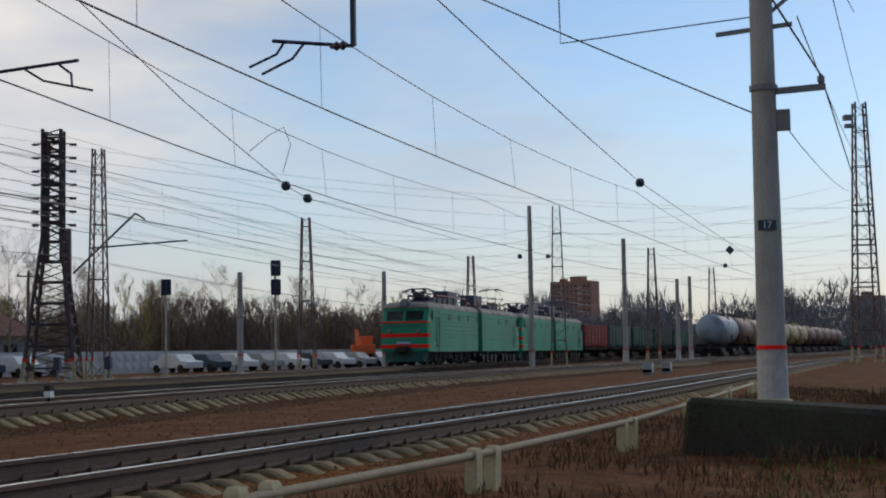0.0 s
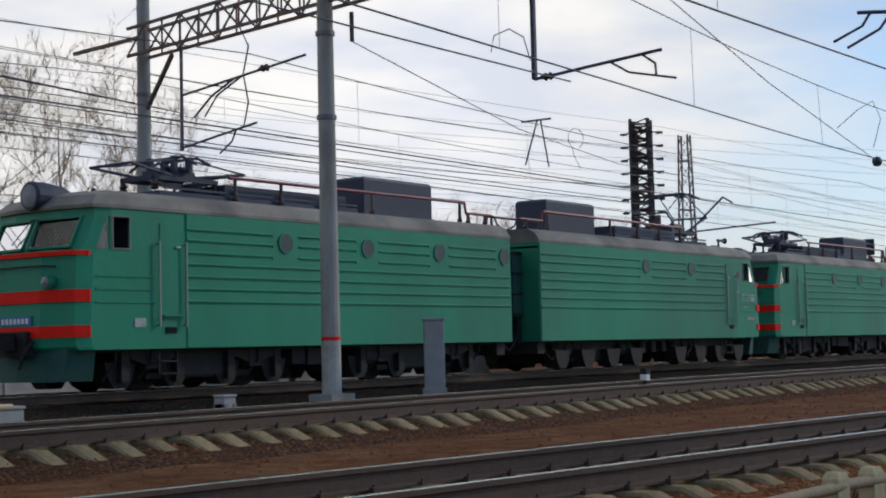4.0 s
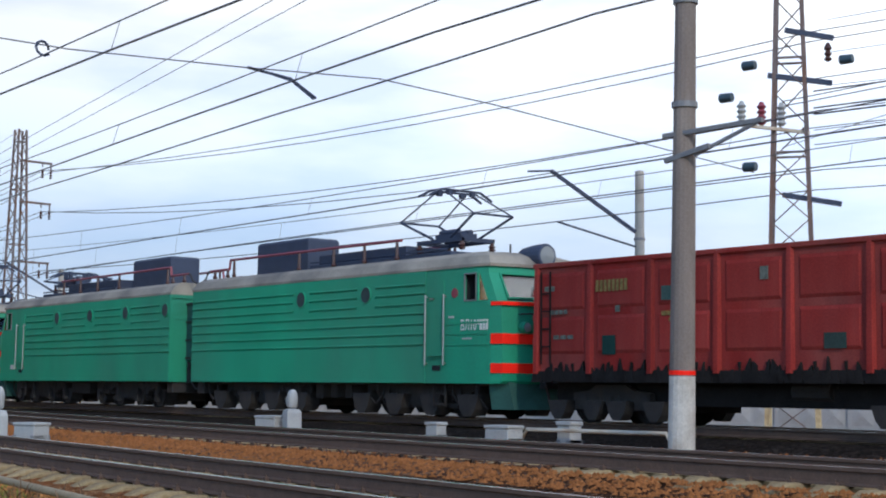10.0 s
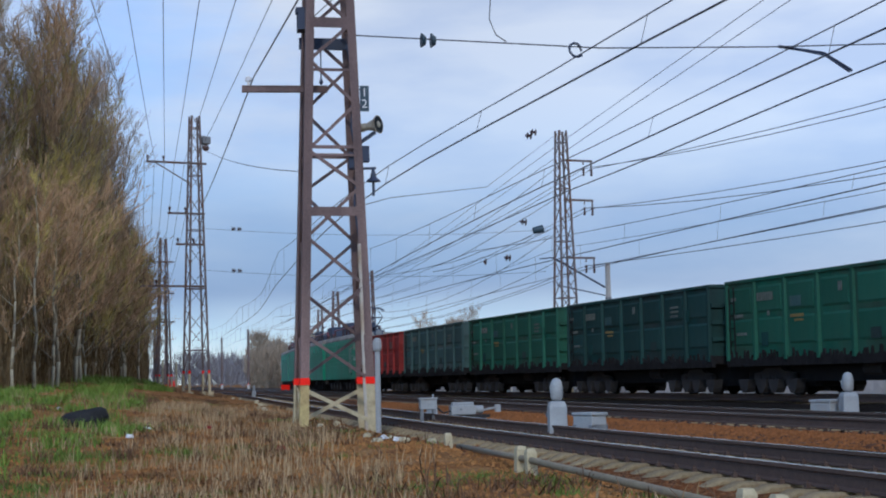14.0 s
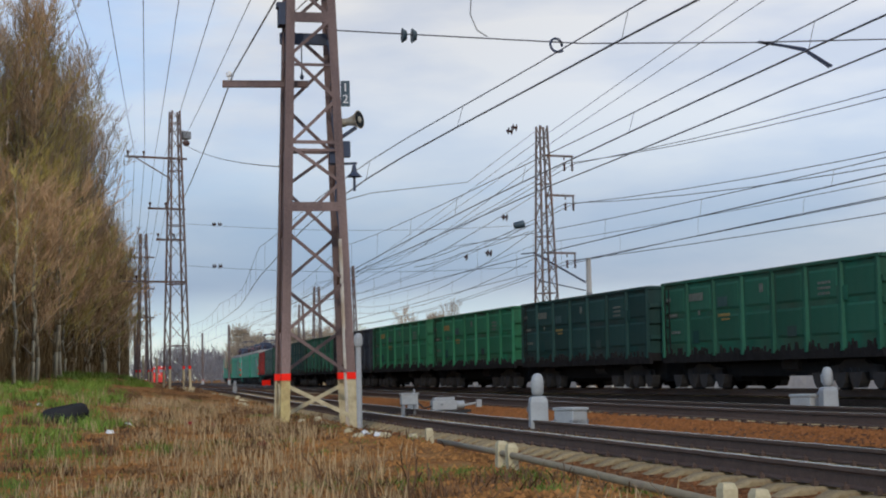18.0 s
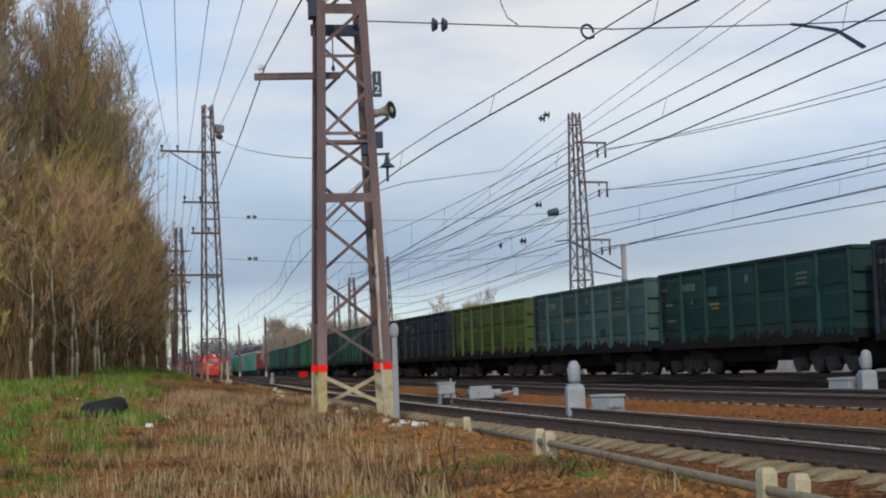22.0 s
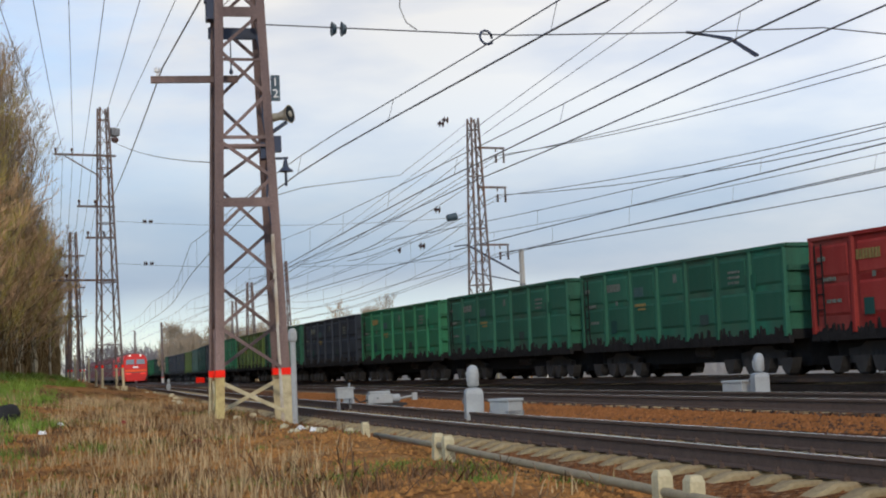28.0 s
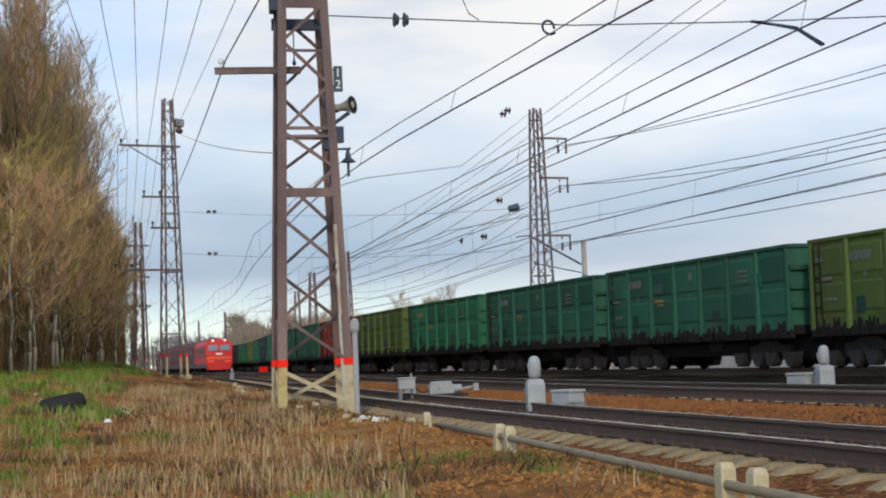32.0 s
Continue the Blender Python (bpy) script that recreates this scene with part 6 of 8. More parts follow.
for y0, y1, y2, y3 in ((41.0, 16.3, 13.3, 6.5), (41.4, 16.8, 13.8, 7.2)):
    wire("carrier wire crossing over the near tracks", [(-160, y0, 9), (-37.5, y1, 7.3), (-20.2, y2, 7.3), (24.5, y3, 8.6)], 0.0, 0.008)
wire("contact wire over the crossover", [(-160, 32.5, 5.9), (-74, 20.6, 5.9), (-38, 16.4, 5.85), (-23.5, 15.1, 5.85), (-14.1, 14.2, 5.85), (24.5, 15.6, 5.9)], 0.02, 0.017)
for k in range(6):
    wire("power wire running over the bank", [(-109, 13.4 + 0.35 * k, 7.4 + 0.02 * k), (-74.1, 9.3 + 0.5 * k, 11.95), (40, -9 + 1.7 * k, 9.5)], 1.0, 0.011)
wire("thick power wire running over the bank", [(-74, 12.0, 9.4), (-32.2, 6.45, 7.5), (25, 0.25, 5.2), (119, -2.4, 9)], 0.15, 0.016)
for k in range(7):
    z = 8.1 + 0.72 * k
    wire("high wire from the pylon", [(10, 60 - k, z + 1.5), (70.4, 41.7, z), (119, -1.0, 6 + 1.1 * min(k, 5))], 1.1, 0.008)
    if k % 3 == 0:
        wire("high wire from the pylon", [(-24, 33, 9 + 0.3 * k), (70.4, 39.2, z), (130, 16.2, 5.5 + 0.6 * k)], 1.0, 0.009)
for k in range(6):
    wire("yard wire between far masts", [(84.5, 31.4, 5 + 0.6 * k), (103.2, 19.5, 6 + 0.75 * k), (119, -1.0, 7 + 1.3 * k)], 0.7, 0.009)
for z, r in ((8.46, 0.022), (8.0, 0.022), (7.83, 0.026), (8.8, 0.014), (7.4, 0.012), (7.0, 0.012)):
    wire("feeder wire behind the freight track", [(-24.2, 32.7, z + 0.37), (70.2, 39.8, z + 0.37)], 0.45, r)
for d in (0.0, 0.13):
    wire("carrier wire descending to the portal bracket", [(-24.4, 31.6, 8.3 + d), (1.07, 26.0, 7.34 + d), (12.7, 26.0, 6.86 + d * 0.5), (24.2, 26.4, 6.5)], 0.0, 0.015)
solid("wire_loop", Geo().tube([(1.0, 25.6, 7.02), (0.55, 25.6, 7.38), (-0.1, 25.6, 7.5), (-0.65, 25.6, 7.15), (-0.78, 25.6, 6.55), (-0.5, 25.6, 6.32), (-0.15, 25.2, 6.14)], 0.012), wire_mat, "slack loop of jumper wire above the freight track", "wire")
t = thing("wire_hanger", "two thin rods and bars linking carrier and contact wire", "wire hanger")
part("rod", Geo().rod((-3.66, 25.5, 7.28), (-3.68, 25.5, 6.04), 0.022), gear_dark, t)
part("rod", Geo().rod((-3.80, 25.5, 7.26), (-3.76, 25.5, 6.2), 0.012), gear_dark, t)
part("bar", Geo().rod((-4.35, 25.5, 7.25), (-3.64, 25.5, 7.29), 0.022), gear_dark, t)
part("foot_bar", Geo().rod((-4.18, 25.5, 6.02), (-3.44, 25.5, 5.99), 0.014), gear_dark, t)
for x, z, w in ((-4.31, 6.17, 0.05), (-3.55, 6.16, 0.05), (-2.12, 6.15, 0.06), (-1.8, 6.18, 0.1), (-1.55, 6.2, 0.06), (-1.6, 5.93, 0.09), (0.56, 5.87, 0.05), (0.98, 5.86, 0.05), (-1.15, 6.85, 0.06)):
    solid("wire_clamp", Geo().beam((x - w, 25.5, z), (x + w, 25.5, z), 0.07, 0.05), gear_dark, "small dark clamp on the freight wires", "clamp", group="wire clamps", bevel=0.012)
wire("thin wire between the clamps over the freight track", [(-4.35, 25.5, 7.25), (-12, 25.6, 7.05), (-24.4, 31.6, 7.2)], 0.0, 0.01)
wire("wire over the near track passing below the portal", [(-31.6, 7.7, 8.8), (21, 5.8, 6.08), (46.6, 6.1, 6.02), (110, 4.5, 6.0)], 0.05, 0.012)
wire("carrier wire coming down to the middle track", [(24.9, 14.0, 7.7), (32, 14.9, 6.75), (41, 15.85, 5.76), (42.7, 15.8, 5.54), (60, 15.6, 5.5)], 0.0, 0.012)
wire("carrier wire hung from the portal over the freight track", [(24.2, 21, 7.45), (34.6, 23.8, 6.9), (42, 25, 6.65), (104, 27.5, 6.5)], 0.0, 0.013)
part("hanger_insulator", Geo().rod((24.2, 21, 7.45), (24.2, 21, 8.1), 0.05, n=8), insul_mat, beam_far)
t = thing("wire_hanger", "two spread rods under a short bar, hanging on the freight wire", "wire hanger")
part("rod", Geo().rod((35.75, 23.95, 7.3), (35.45, 24.2, 5.98), 0.025), gear_dark, t)
part("rod", Geo().rod((35.85, 23.9, 7.3), (36.3, 23.95, 5.98), 0.025), gear_dark, t)
part("bar", Geo().rod((35.3, 24.2, 7.22), (36.1, 23.7, 7.36), 0.03), gear_dark, t)
solid("wire_loop", Geo().tube([(37.1 + 0.24 * math.cos(k * 0.6), 23.5 - 0.12 * math.cos(k * 0.6), 6.85 + 0.3 * math.sin(k * 0.6)) for k in range(-2, 8)] + [(37.0, 23.5, 6.3), (37.5, 23.6, 5.98)], 0.011), wire_mat, "loop of jumper wire over the freight track", "wire")
solid("wire_loop", Geo().tube([(38.8, 16.1, 6.5), (39.1, 15.6, 7.0), (39.2, 15.2, 7.2), (39.2, 15.0, 6.7), (39.1, 15.2, 5.9)], 0.011), wire_mat, "slack jumper wire above the middle track", "wire")
solid("wire_loop", Geo().tube([(21.0, 15.0, 5.9), (21.1, 15.0, 6.2), (21.5, 14.95, 6.38), (21.95, 14.95, 6.3), (22.15, 14.95, 5.9)], 0.012), wire_mat, "arched jumper wire over the middle track", "wire")
wire("stay wire from the thick pole up to the portal beam", [(25, 1.3, 4.6), (25.0, 9.2, 8.6)], 0.05, 0.014)
wire("cable from the thick pole to a hanger on the portal", [(25, 1.3, 6.25), (25.1, 4.6, 6.05), (25.1, 4.65, 8.6)], 0.0)
for p, q in (((25, 1.2, 4.9), (119, -1.5, 13)), ((25, 0.6, 6.2), (119, -2, 15)), ((25, 0.3, 8.0), (119, -2.5, 17))):
    wire("slack wire from the thick pole", [p, q], 0.8)
for x, y, z in ((41.0, 15.85, 5.75), (42.7, 15.8, 5.54), (46.6, 6.1, 6.0), (92.5, line_a(92.5), 5.85), (80, 17.2, 6.0), (82, 16.0, 6.1), (9.1, 24.4, 6.15), (10.2, 23.9, 6.05), (11.6, 23.9, 5.75), (12.3, 23.8, 5.75), (7.5, 24.6, 6.1)):
    k = 0.5 if x < 20 else 0.9
    solid("disc_insulator", Geo().turn((x, y, z), [(0.02 * k, -0.16 * k), (0.12 * k, -0.13 * k), (0.17 * k, 0.0), (0.12 * k, 0.13 * k), (0.02 * k, 0.16 * k)], 12), plate_dark, "dark round insulator on a wire", "insulator", group="disc insulators")
solid("diamond_sign", Geo().loft([[(0, -0.3, 0), (0, 0, -0.3), (0, 0.3, 0), (0, 0, 0.3)], [(0.03, -0.3, 0), (0.03, 0, -0.3), (0.03, 0.3, 0), (0.03, 0, 0.3)]]), plate_dark, "dark diamond sign hanging on a wire", "sign", pose(94, 6.8, 6.9))


# ---- things beside the tracks ----
def level(x, y):
    return rise(x, y)


fence = thing("pipe_fence", "low grey pipe fence on pairs of short concrete posts", "fence")
POST = Geo().loft([[(-0.07, -0.06, -0.5), (0.07, -0.06, -0.5), (0.07, 0.06, -0.5), (-0.07, 0.06, -0.5)], [(-0.065, -0.055, 0.36), (0.065, -0.055, 0.36), (0.065, 0.055, 0.36), (-0.065, 0.055, 0.36)], [(-0.045, -0.04, 0.4), (0.045, -0.04, 0.4), (0.045, 0.04, 0.4), (-0.045, 0.04, 0.4)]]).mesh("fence_post", white_concrete)
line = [(-22.1, 7.45), (-15.2, 6.0), (-9.05, 5.3), (-2.5, 4.4), (4.5, 3.85), (8.7, 3.6), (12.7, 3.1), (18.4, 2.65), (24.4, 2.5), (31, 2.4), (38, 2.3)]
pipe = []
for k, (x, y) in enumerate(line):
    z = (-0.44 if x < -12 else -0.52 if x < 6 else -0.5) if k else -0.54
    for d in ((-0.24, 0.24) if k else (0,)):
        lean = random.uniform(-4, 4)
        part("fence_post", POST, None, fence, at=pose(x + d, y - d * 0.1, z + random.uniform(-0.03, 0.03), lean, random.uniform(-3, 3), -8))
    if k:
        pipe.append((x, y - 0.02, z + (0.27 if x < 6 else 0.34)))
part("pipe", Geo().tube([(-20.8, 7.15, -0.27)] + pipe, 0.036, 10), pipe_mat, fence, "grey painted pipe with rust", smooth=True)


def cabinet(name, label, x, y, z, w, d, hgt, turn=0, cap=0.05):
    t = thing(name, label, "cabinet", pose(x, y, z, 0, 0, turn), "trackside cabinets")
    part("body", Geo().box(-w / 2, w / 2, -d / 2, d / 2, 0, hgt), box_mat, t, bevel=0.012)
    part("lid", Geo().box(-w / 2 - 0.03, w / 2 + 0.03, -d / 2 - 0.03, d / 2 + 0.03, hgt, hgt + cap), box_mat, t, bevel=0.01)
    part("door", Geo().box(-w / 2 + 0.05, w / 2 - 0.05, -d / 2 - 0.015, -d / 2, 0.08, hgt - 0.06), box_mat, t)
    part("handle", Geo().box(w / 2 - 0.14, w / 2 - 0.1, -d / 2 - 0.04, -d / 2 - 0.015, hgt * 0.45, hgt * 0.6), iron_grey, t)
    part("plinth", Geo().box(-w / 2 - 0.04, w / 2 + 0.04, -d / 2 - 0.04, d / 2 + 0.04, -0.35, 0.02), concrete_mat, t)
    return t


cabinet("relay_cabinet", "tall pale grey relay cabinet between the tracks", 25.3, 19.8, -0.15, 0.52, 0.42, 1.48, 40)
for x, y in ((42.75, 33.0), (43.5, 32.05)):
    t = thing("standing_tank", "pale blue-grey upright steel tank behind the freight track", "tank", pose(x, y, -0.4), "standing tanks")
    part("shell", Geo().turn((0, 0, 0), [(0.46, 0), (0.46, 2.75), (0.4, 2.95), (0.2, 3.1), (0.02, 3.14)], 18), surf("pale_blue_tank", (0.33, 0.43, 0.52), 0.5, vary=0.15, scale=2), t, smooth=True)
    part("band", Geo().turn((0, 0, 1.6), [(0.46, 0), (0.48, 0), (0.48, 0.08), (0.46, 0.08)], 18), iron_grey, t)


def dwarf_signal(label, x, y, z, s=1.0):
    t = thing("dwarf_signal", label, "dwarf signal", pose(x, y, z, 0, 0, 255), "dwarf signals")
    k = 0.9 * s
    part("foot_block", Geo().loft([[(a * w, b * w, h * k) for a, b in ((-1, -1), (1, -1), (1, 1), (-1, 1))] for w, h in ((0.17, -0.3), (0.165, 0.42), (0.14, 0.5), (0.1, 0.52))]), box_mat, t, bevel=0.01)
    part("cable_socket", Geo().turn((0.08, -0.19, 0.0), [(0.07, -0.1), (0.07, 0.22), (0.11, 0.24), (0.11, 0.32), (0.05, 0.36)], 12), iron_grey, t, "grey cable socket")
    part("pedestal", Geo().turn((0, 0, 0.5 * k), [(0.09, 0), (0.075, 0.03), (0.085, 0.06)], 12), iron_grey, t)
    head = part("signal_head", Geo().turn((0, 0, 0.54 * k), [(0.085, 0), (0.115, 0.04), (0.12, 0.24), (0.105, 0.33), (0.07, 0.39), (0.02, 0.41)], 16), box_mat, t, smooth=True)
    for q in range(2):
        part("lens", Geo().turn((0, -0.11, (0.66 + 0.15 * q) * k), [(0.02, 0), (0.05, 0), (0.062, -0.06), (0.05, -0.06)], 12, "y"), pane_dark, head)
    part("lens_hood", Geo().tube([(-0.09, -0.1, 0.62 * k), (-0.1, -0.14, 0.8 * k), (0, -0.16, 0.9 * k), (0.1, -0.14, 0.8 * k), (0.09, -0.1, 0.62 * k)], 0.014), box_mat, head)
    return t


dwarf_signal("pale grey dwarf signal on the ballast between the near tracks", -25.75, 10.82, -0.27, 1.12)
dwarf_signal("pale grey dwarf signal beside the freight track", -27.5, 18.3, -0.2, 0.95)
dwarf_signal("slender grey dwarf signal beside the freight track", 5.1, 19.6, -0.2, 1.12)
for x, y, w, d, hgt, turn in ((-24.9, 11.1, 0.65, 0.4, 0.32, 15), (-28.35, 18.3, 0.75, 0.45, 0.36, 10),
                             (5.65, 19.55, 0.5, 0.35, 0.3, 0), (6.2, 19.5, 0.42, 0.35, 0.28, 0), (8.2, 19.6, 0.75, 0.4, 0.32, 0), (8.9, 19.7, 0.35, 0.3, 0.26, 0), (9.8, 18.6, 0.7, 0.4, 0.26, 0), (10.5, 18.6, 0.6, 0.4, 0.34, 0), (11.6, 18.0, 0.65, 0.45, 0.36, 0), (13.2, 18.3, 0.6, 0.4, 0.3, 0),
                             (-22.6, 18.4, 0.4, 0.3, 0.35, 0), (-20.5, 18.3, 0.75, 0.45, 0.34, 0), (-19.4, 18.9, 0.4, 0.35, 0.45, 0), (18.6, 19.3, 0.35, 0.3, 0.25, 0), (70, 9.0, 0.9, 0.5, 0.4, 0), (74, 8.6, 0.9, 0.5, 0.4, 0)):
    w, d, hgt = w * 0.85, d * 0.85, hgt * 0.85
    t = thing("junction_box", "low pale grey cable box on the ballast", "cable box", pose(x, y, -0.22, 0, 0, turn), "cable boxes")
    part("body", Geo().box(-w / 2, w / 2, -d / 2, d / 2, -0.12, hgt * 0.8), box_mat, t, bevel=0.015)
    part("lid", Geo().box(-w / 2 - 0.02, w / 2 + 0.02, -d / 2 - 0.02, d / 2 + 0.02, hgt * 0.8, hgt), box_mat, t, bevel=0.012)
    for s in (-1, 1):
        part("foot", Geo().box(s * (w / 2 - 0.04) - 0.04, s * (w / 2 - 0.04) + 0.04, -d / 2 - 0.02, d / 2 + 0.02, -0.3, 0.05), iron_grey, t)


def point_machine(x, y, turn):
    """A points motor on its frame, with drive rod and junction box on legs."""
    t = thing("point_machine", "pale grey points motor with rods and a box on legs", "point machine", pose(x, y, -0.22, 0, 0, turn), "point machines")
    part("box", Geo().box(-1.05, -0.62, -0.17, 0.17, 0.16, 0.42).box(-1.08, -0.59, -0.2, 0.2, 0.42, 0.46), box_mat, t, bevel=0.01)
    for a in (-1.0, -0.68):
        part("leg", Geo().box(a - 0.03, a + 0.03, -0.14, -0.08, -0.25, 0.16).box(a - 0.03, a + 0.03, 0.08, 0.14, -0.25, 0.16), iron_grey, t)
    motor = part("motor_case", Geo().box(-0.25, 0.4, -0.22, 0.2, 0.0, 0.24).box(-0.2, 0.35, -0.18, 0.16, 0.24, 0.32).rod((0.4, 0, 0.12), (0.62, 0, 0.12), 0.11, n=12), box_mat, t, bevel=0.012)
    part("lid_bolt", Geo().rod((0.0, -0.24, 0.14), (0.0, -0.2, 0.14), 0.03), iron_grey, motor)
    part("drive_rod", Geo().rod((0.6, 0.03, 0.1), (1.0, 0.05, 0.16), 0.03).box(0.95, 1.08, -0.05, 0.12, 0.05, 0.24), box_mat, t)
    part("mounting_frame", Geo().box(-0.4, 0.75, -0.3, -0.24, -0.12, 0.0).box(-0.4, 0.75, 0.2, 0.26, -0.12, 0.0), black_iron, t)
    part("cable_hose", Geo().tube([(-0.62, -0.1, 0.2), (-0.45, -0.15, 0.05), (-0.25, -0.1, 0.1)], 0.025), black_iron, t)
    return t


point_machine(-36.9, 12.75, 80)
for x, y, w in ((-40.6, 13.2, 0.12), (-40.0, 13.0, 0.16)):
    solid("points_lever", Geo().box(-w, w, -0.08, 0.08, -0.2, 0.18).rod((0, 0, 0.15), (0.05, 0, 0.5), 0.03), box_mat, "small pale points fitting on the ballast", "points fitting", pose(x, y, -0.2, 0, 0, 20), "points fittings", bevel=0.01)
cab_pipe = Geo().tube([(3.2, 18.4, -0.25), (3.2, 18.4, 0.04), (8, 18.2, 0.06), (13, 17.8, 0.05)], 0.035, 8)
solid("cable_pipe", cab_pipe, surf("yellowed_pipe", (0.42, 0.36, 0.22), 0.6, vary=0.2), "yellowed cable pipe along the freight track", "pipe", smooth=True)
solid("cable_pipe", Geo().tube([(-20.4, 18.6, -0.25), (-20.2, 18.6, 0.0), (-16.8, 18.6, 0.02), (-16.6, 18.6, -0.25)], 0.035, 8), galv_mat, "short grey cable pipe on posts", "pipe", smooth=True)
for x, y in ((25.9, 14.95), (40.5, 26.8), (-3.2, 16.0), (31.2, 29.6)):
    t = thing("marker_post", "short marker post with black and white bands", "marker post", pose(x, y, -0.25), "marker posts")
    for k in range(4):
        part("band", Geo().loft([[(-0.07, -0.07, 0.12 * k), (0.07, -0.07, 0.12 * k), (0.07, 0.07, 0.12 * k), (-0.07, 0.07, 0.12 * k)], [(-0.07, -0.07, 0.12 * k + 0.12), (0.07, -0.07, 0.12 * k + 0.12), (0.07, 0.07, 0.12 * k + 0.12), (-0.07, 0.07, 0.12 * k + 0.12)]]), black_iron if k % 2 else white_paint, t)
for x, y in ((3.7, 15.9), (-2.1, 14.6), (2.9, 13.6), (-2.9, 13.2), (4.2, 13.9)):
    solid("clearance_marker", Geo().box(-0.06, 0.06, -0.05, 0.05, -0.2, 0.08), white_concrete, "small white clearance marker between the tracks", "marker", pose(x, y, -0.1), "clearance markers", bevel=0.01)

red_post = thing("red_marker", "leaning thin red steel marker post with a forked tip", "marker post", pose(-1.50, 10.1, -0.4))
part("rod", Geo().rod((0.03, 0, -0.2), (-0.06, 0, 0.84), 0.015, n=8), stripe_red, red_post)
part("tip", Geo().tube([(-0.06, 0, 0.82), (-0.12, 0.01, 0.98), (-0.135, 0.02, 1.26)], 0.014), stripe_red, red_post)
part("prong", Geo().tube([(-0.06, 0, 0.82), (-0.055, 0, 1.02), (-0.08, 0.0, 1.14)], 0.009), white_paint, red_post)

# colour-light signals
for x, y, hgt, two in ((81, 39, 5.7, False), (83.7, 33.1, 6.8, True)):
    t = thing("light_signal", "tall colour-light signal on a pale mast", "light signal", pose(x, y, -0.3, 0, 0, -60), "light signals")
    part("mast", Geo().rod((0, 0, 0), (0, 0, hgt), 0.09, 0.07, 10), galv_mat, t)
    for k in range(2 if two else 1):
        z = hgt - 0.5 - 1.15 * k
        head = part("signal_head", Geo().box(-0.3, 0.3, -0.35, -0.1, z - 0.45, z + 0.5), gear_dark, t, bevel=0.05)
        for q in (-0.25, 0.1, 0.38):
            part("hood", Geo().turn((0, -0.36, z + q - 0.03), [(0.1, 0), (0.13, 0), (0.13, -0.2), (0.1, -0.2)], 10, "y"), gear_dark, head)
    part("ladder", Geo().beam((0.2, 0.15, 0), (0.2, 0.12, hgt - 0.5), 0.03).beam((-0.2, 0.15, 0), (-0.2, 0.12, hgt - 0.5), 0.03), galv_mat, t)
for x, y in ((60, 34.2), (62.5, 33), (55, 2.6)):
    t = thing("ground_signal", "low dark ground signal beside the track", "dwarf signal", pose(x, y, -0.3), "dwarf signals")
    part("pedestal", Geo().rod((0, 0, 0), (0, 0, 0.6), 0.06), iron_grey, t)
    part("signal_head", Geo().box(-0.16, 0.12, -0.16, 0.16, 0.55, 1.15), gear_dark, t, bevel=0.03)

# a half-buried tyre and bits of rubbish on the bank
solid("old_tyre", Geo().loft([[((0.42 + 0.14 * math.cos(a)) * math.cos(b), (0.42 + 0.14 * math.cos(a)) * math.sin(b), 0.14 * math.sin(a) * 1.2) for b in [k * math.tau / 20 for k in range(20)]] for a in [q * math.tau / 8 for q in range(9)]], caps=False), surf("old_rubber", (0.03, 0.03, 0.03), 0.9, vary=0.3), "old black tyre lying in the grass", "tyre", pose(-31.9, 2.75, level(-31.9, 2.75) + 0.14, 10, 0, 0) @ Matrix.Diagonal((0.9, 0.9, 1.25, 1)), smooth=True)
for k in range(9):
    x, y = random.uniform(-45, -20), random.uniform(1.5, 7.5)
    y = min(y, way_a(x) - 2.6)
    g = Geo().loft([[(-0.1, -0.07, 0), (0.09, -0.08, 0.01), (0.11, 0.06, 0), (-0.08, 0.08, 0)], [(-0.06, -0.03, 0.07), (0.05, -0.05, 0.1), (0.07, 0.04, 0.06), (-0.05, 0.05, 0.09)]])
    solid("litter", g, white_paint if k % 3 else PAINT["red"], "scrap of pale litter in the dry grass", "litter", pose(x, y, level(x, y) + 0.02, 0, 0, random.uniform(0, 360)) @ Matrix.Diagonal((0.7, 0.7, 0.7, 1)), "litter")
for k in range(30):
    x = random.uniform(-70, -20)
    y = way_a(x) - random.uniform(2.0, 3.2)
    solid("rubble_stone", Geo().loft([[(0.16 * math.cos(q * 1.05) * random.uniform(0.7, 1.2), 0.13 * math.sin(q * 1.05) * random.uniform(0.7, 1.2), zz) for q in range(6)] for zz in (-0.05, 0.07)] + [[(0.08 * math.cos(q * 1.05), 0.07 * math.sin(q * 1.05), 0.13) for q in range(6)]]), white_concrete, "pale broken stone beside the ballast", "stone", pose(x, y, level(x, y), 0, 0, random.uniform(0, 360)) @ Matrix.Diagonal((0.7, 0.7, 0.6, 1)), "rubble stones")


# ---- loose stones, dry stalks and grass ----
def scatter(name, label, mat, count, place, shape, kind="stuff", category="grass"):
    vs, fs = [], []
    for _ in range(count):
        x, y, z = place()
        sv, sf = shape()
        o = len(vs)
        vs += [(x + a, y + b, z + c) for a, b, c in sv]
        fs += [tuple(o + i for i in f) for f in sf]
    g = Geo()
    g.v, g.f = vs, fs
    return solid(name, g, mat, label, category, kind=kind)


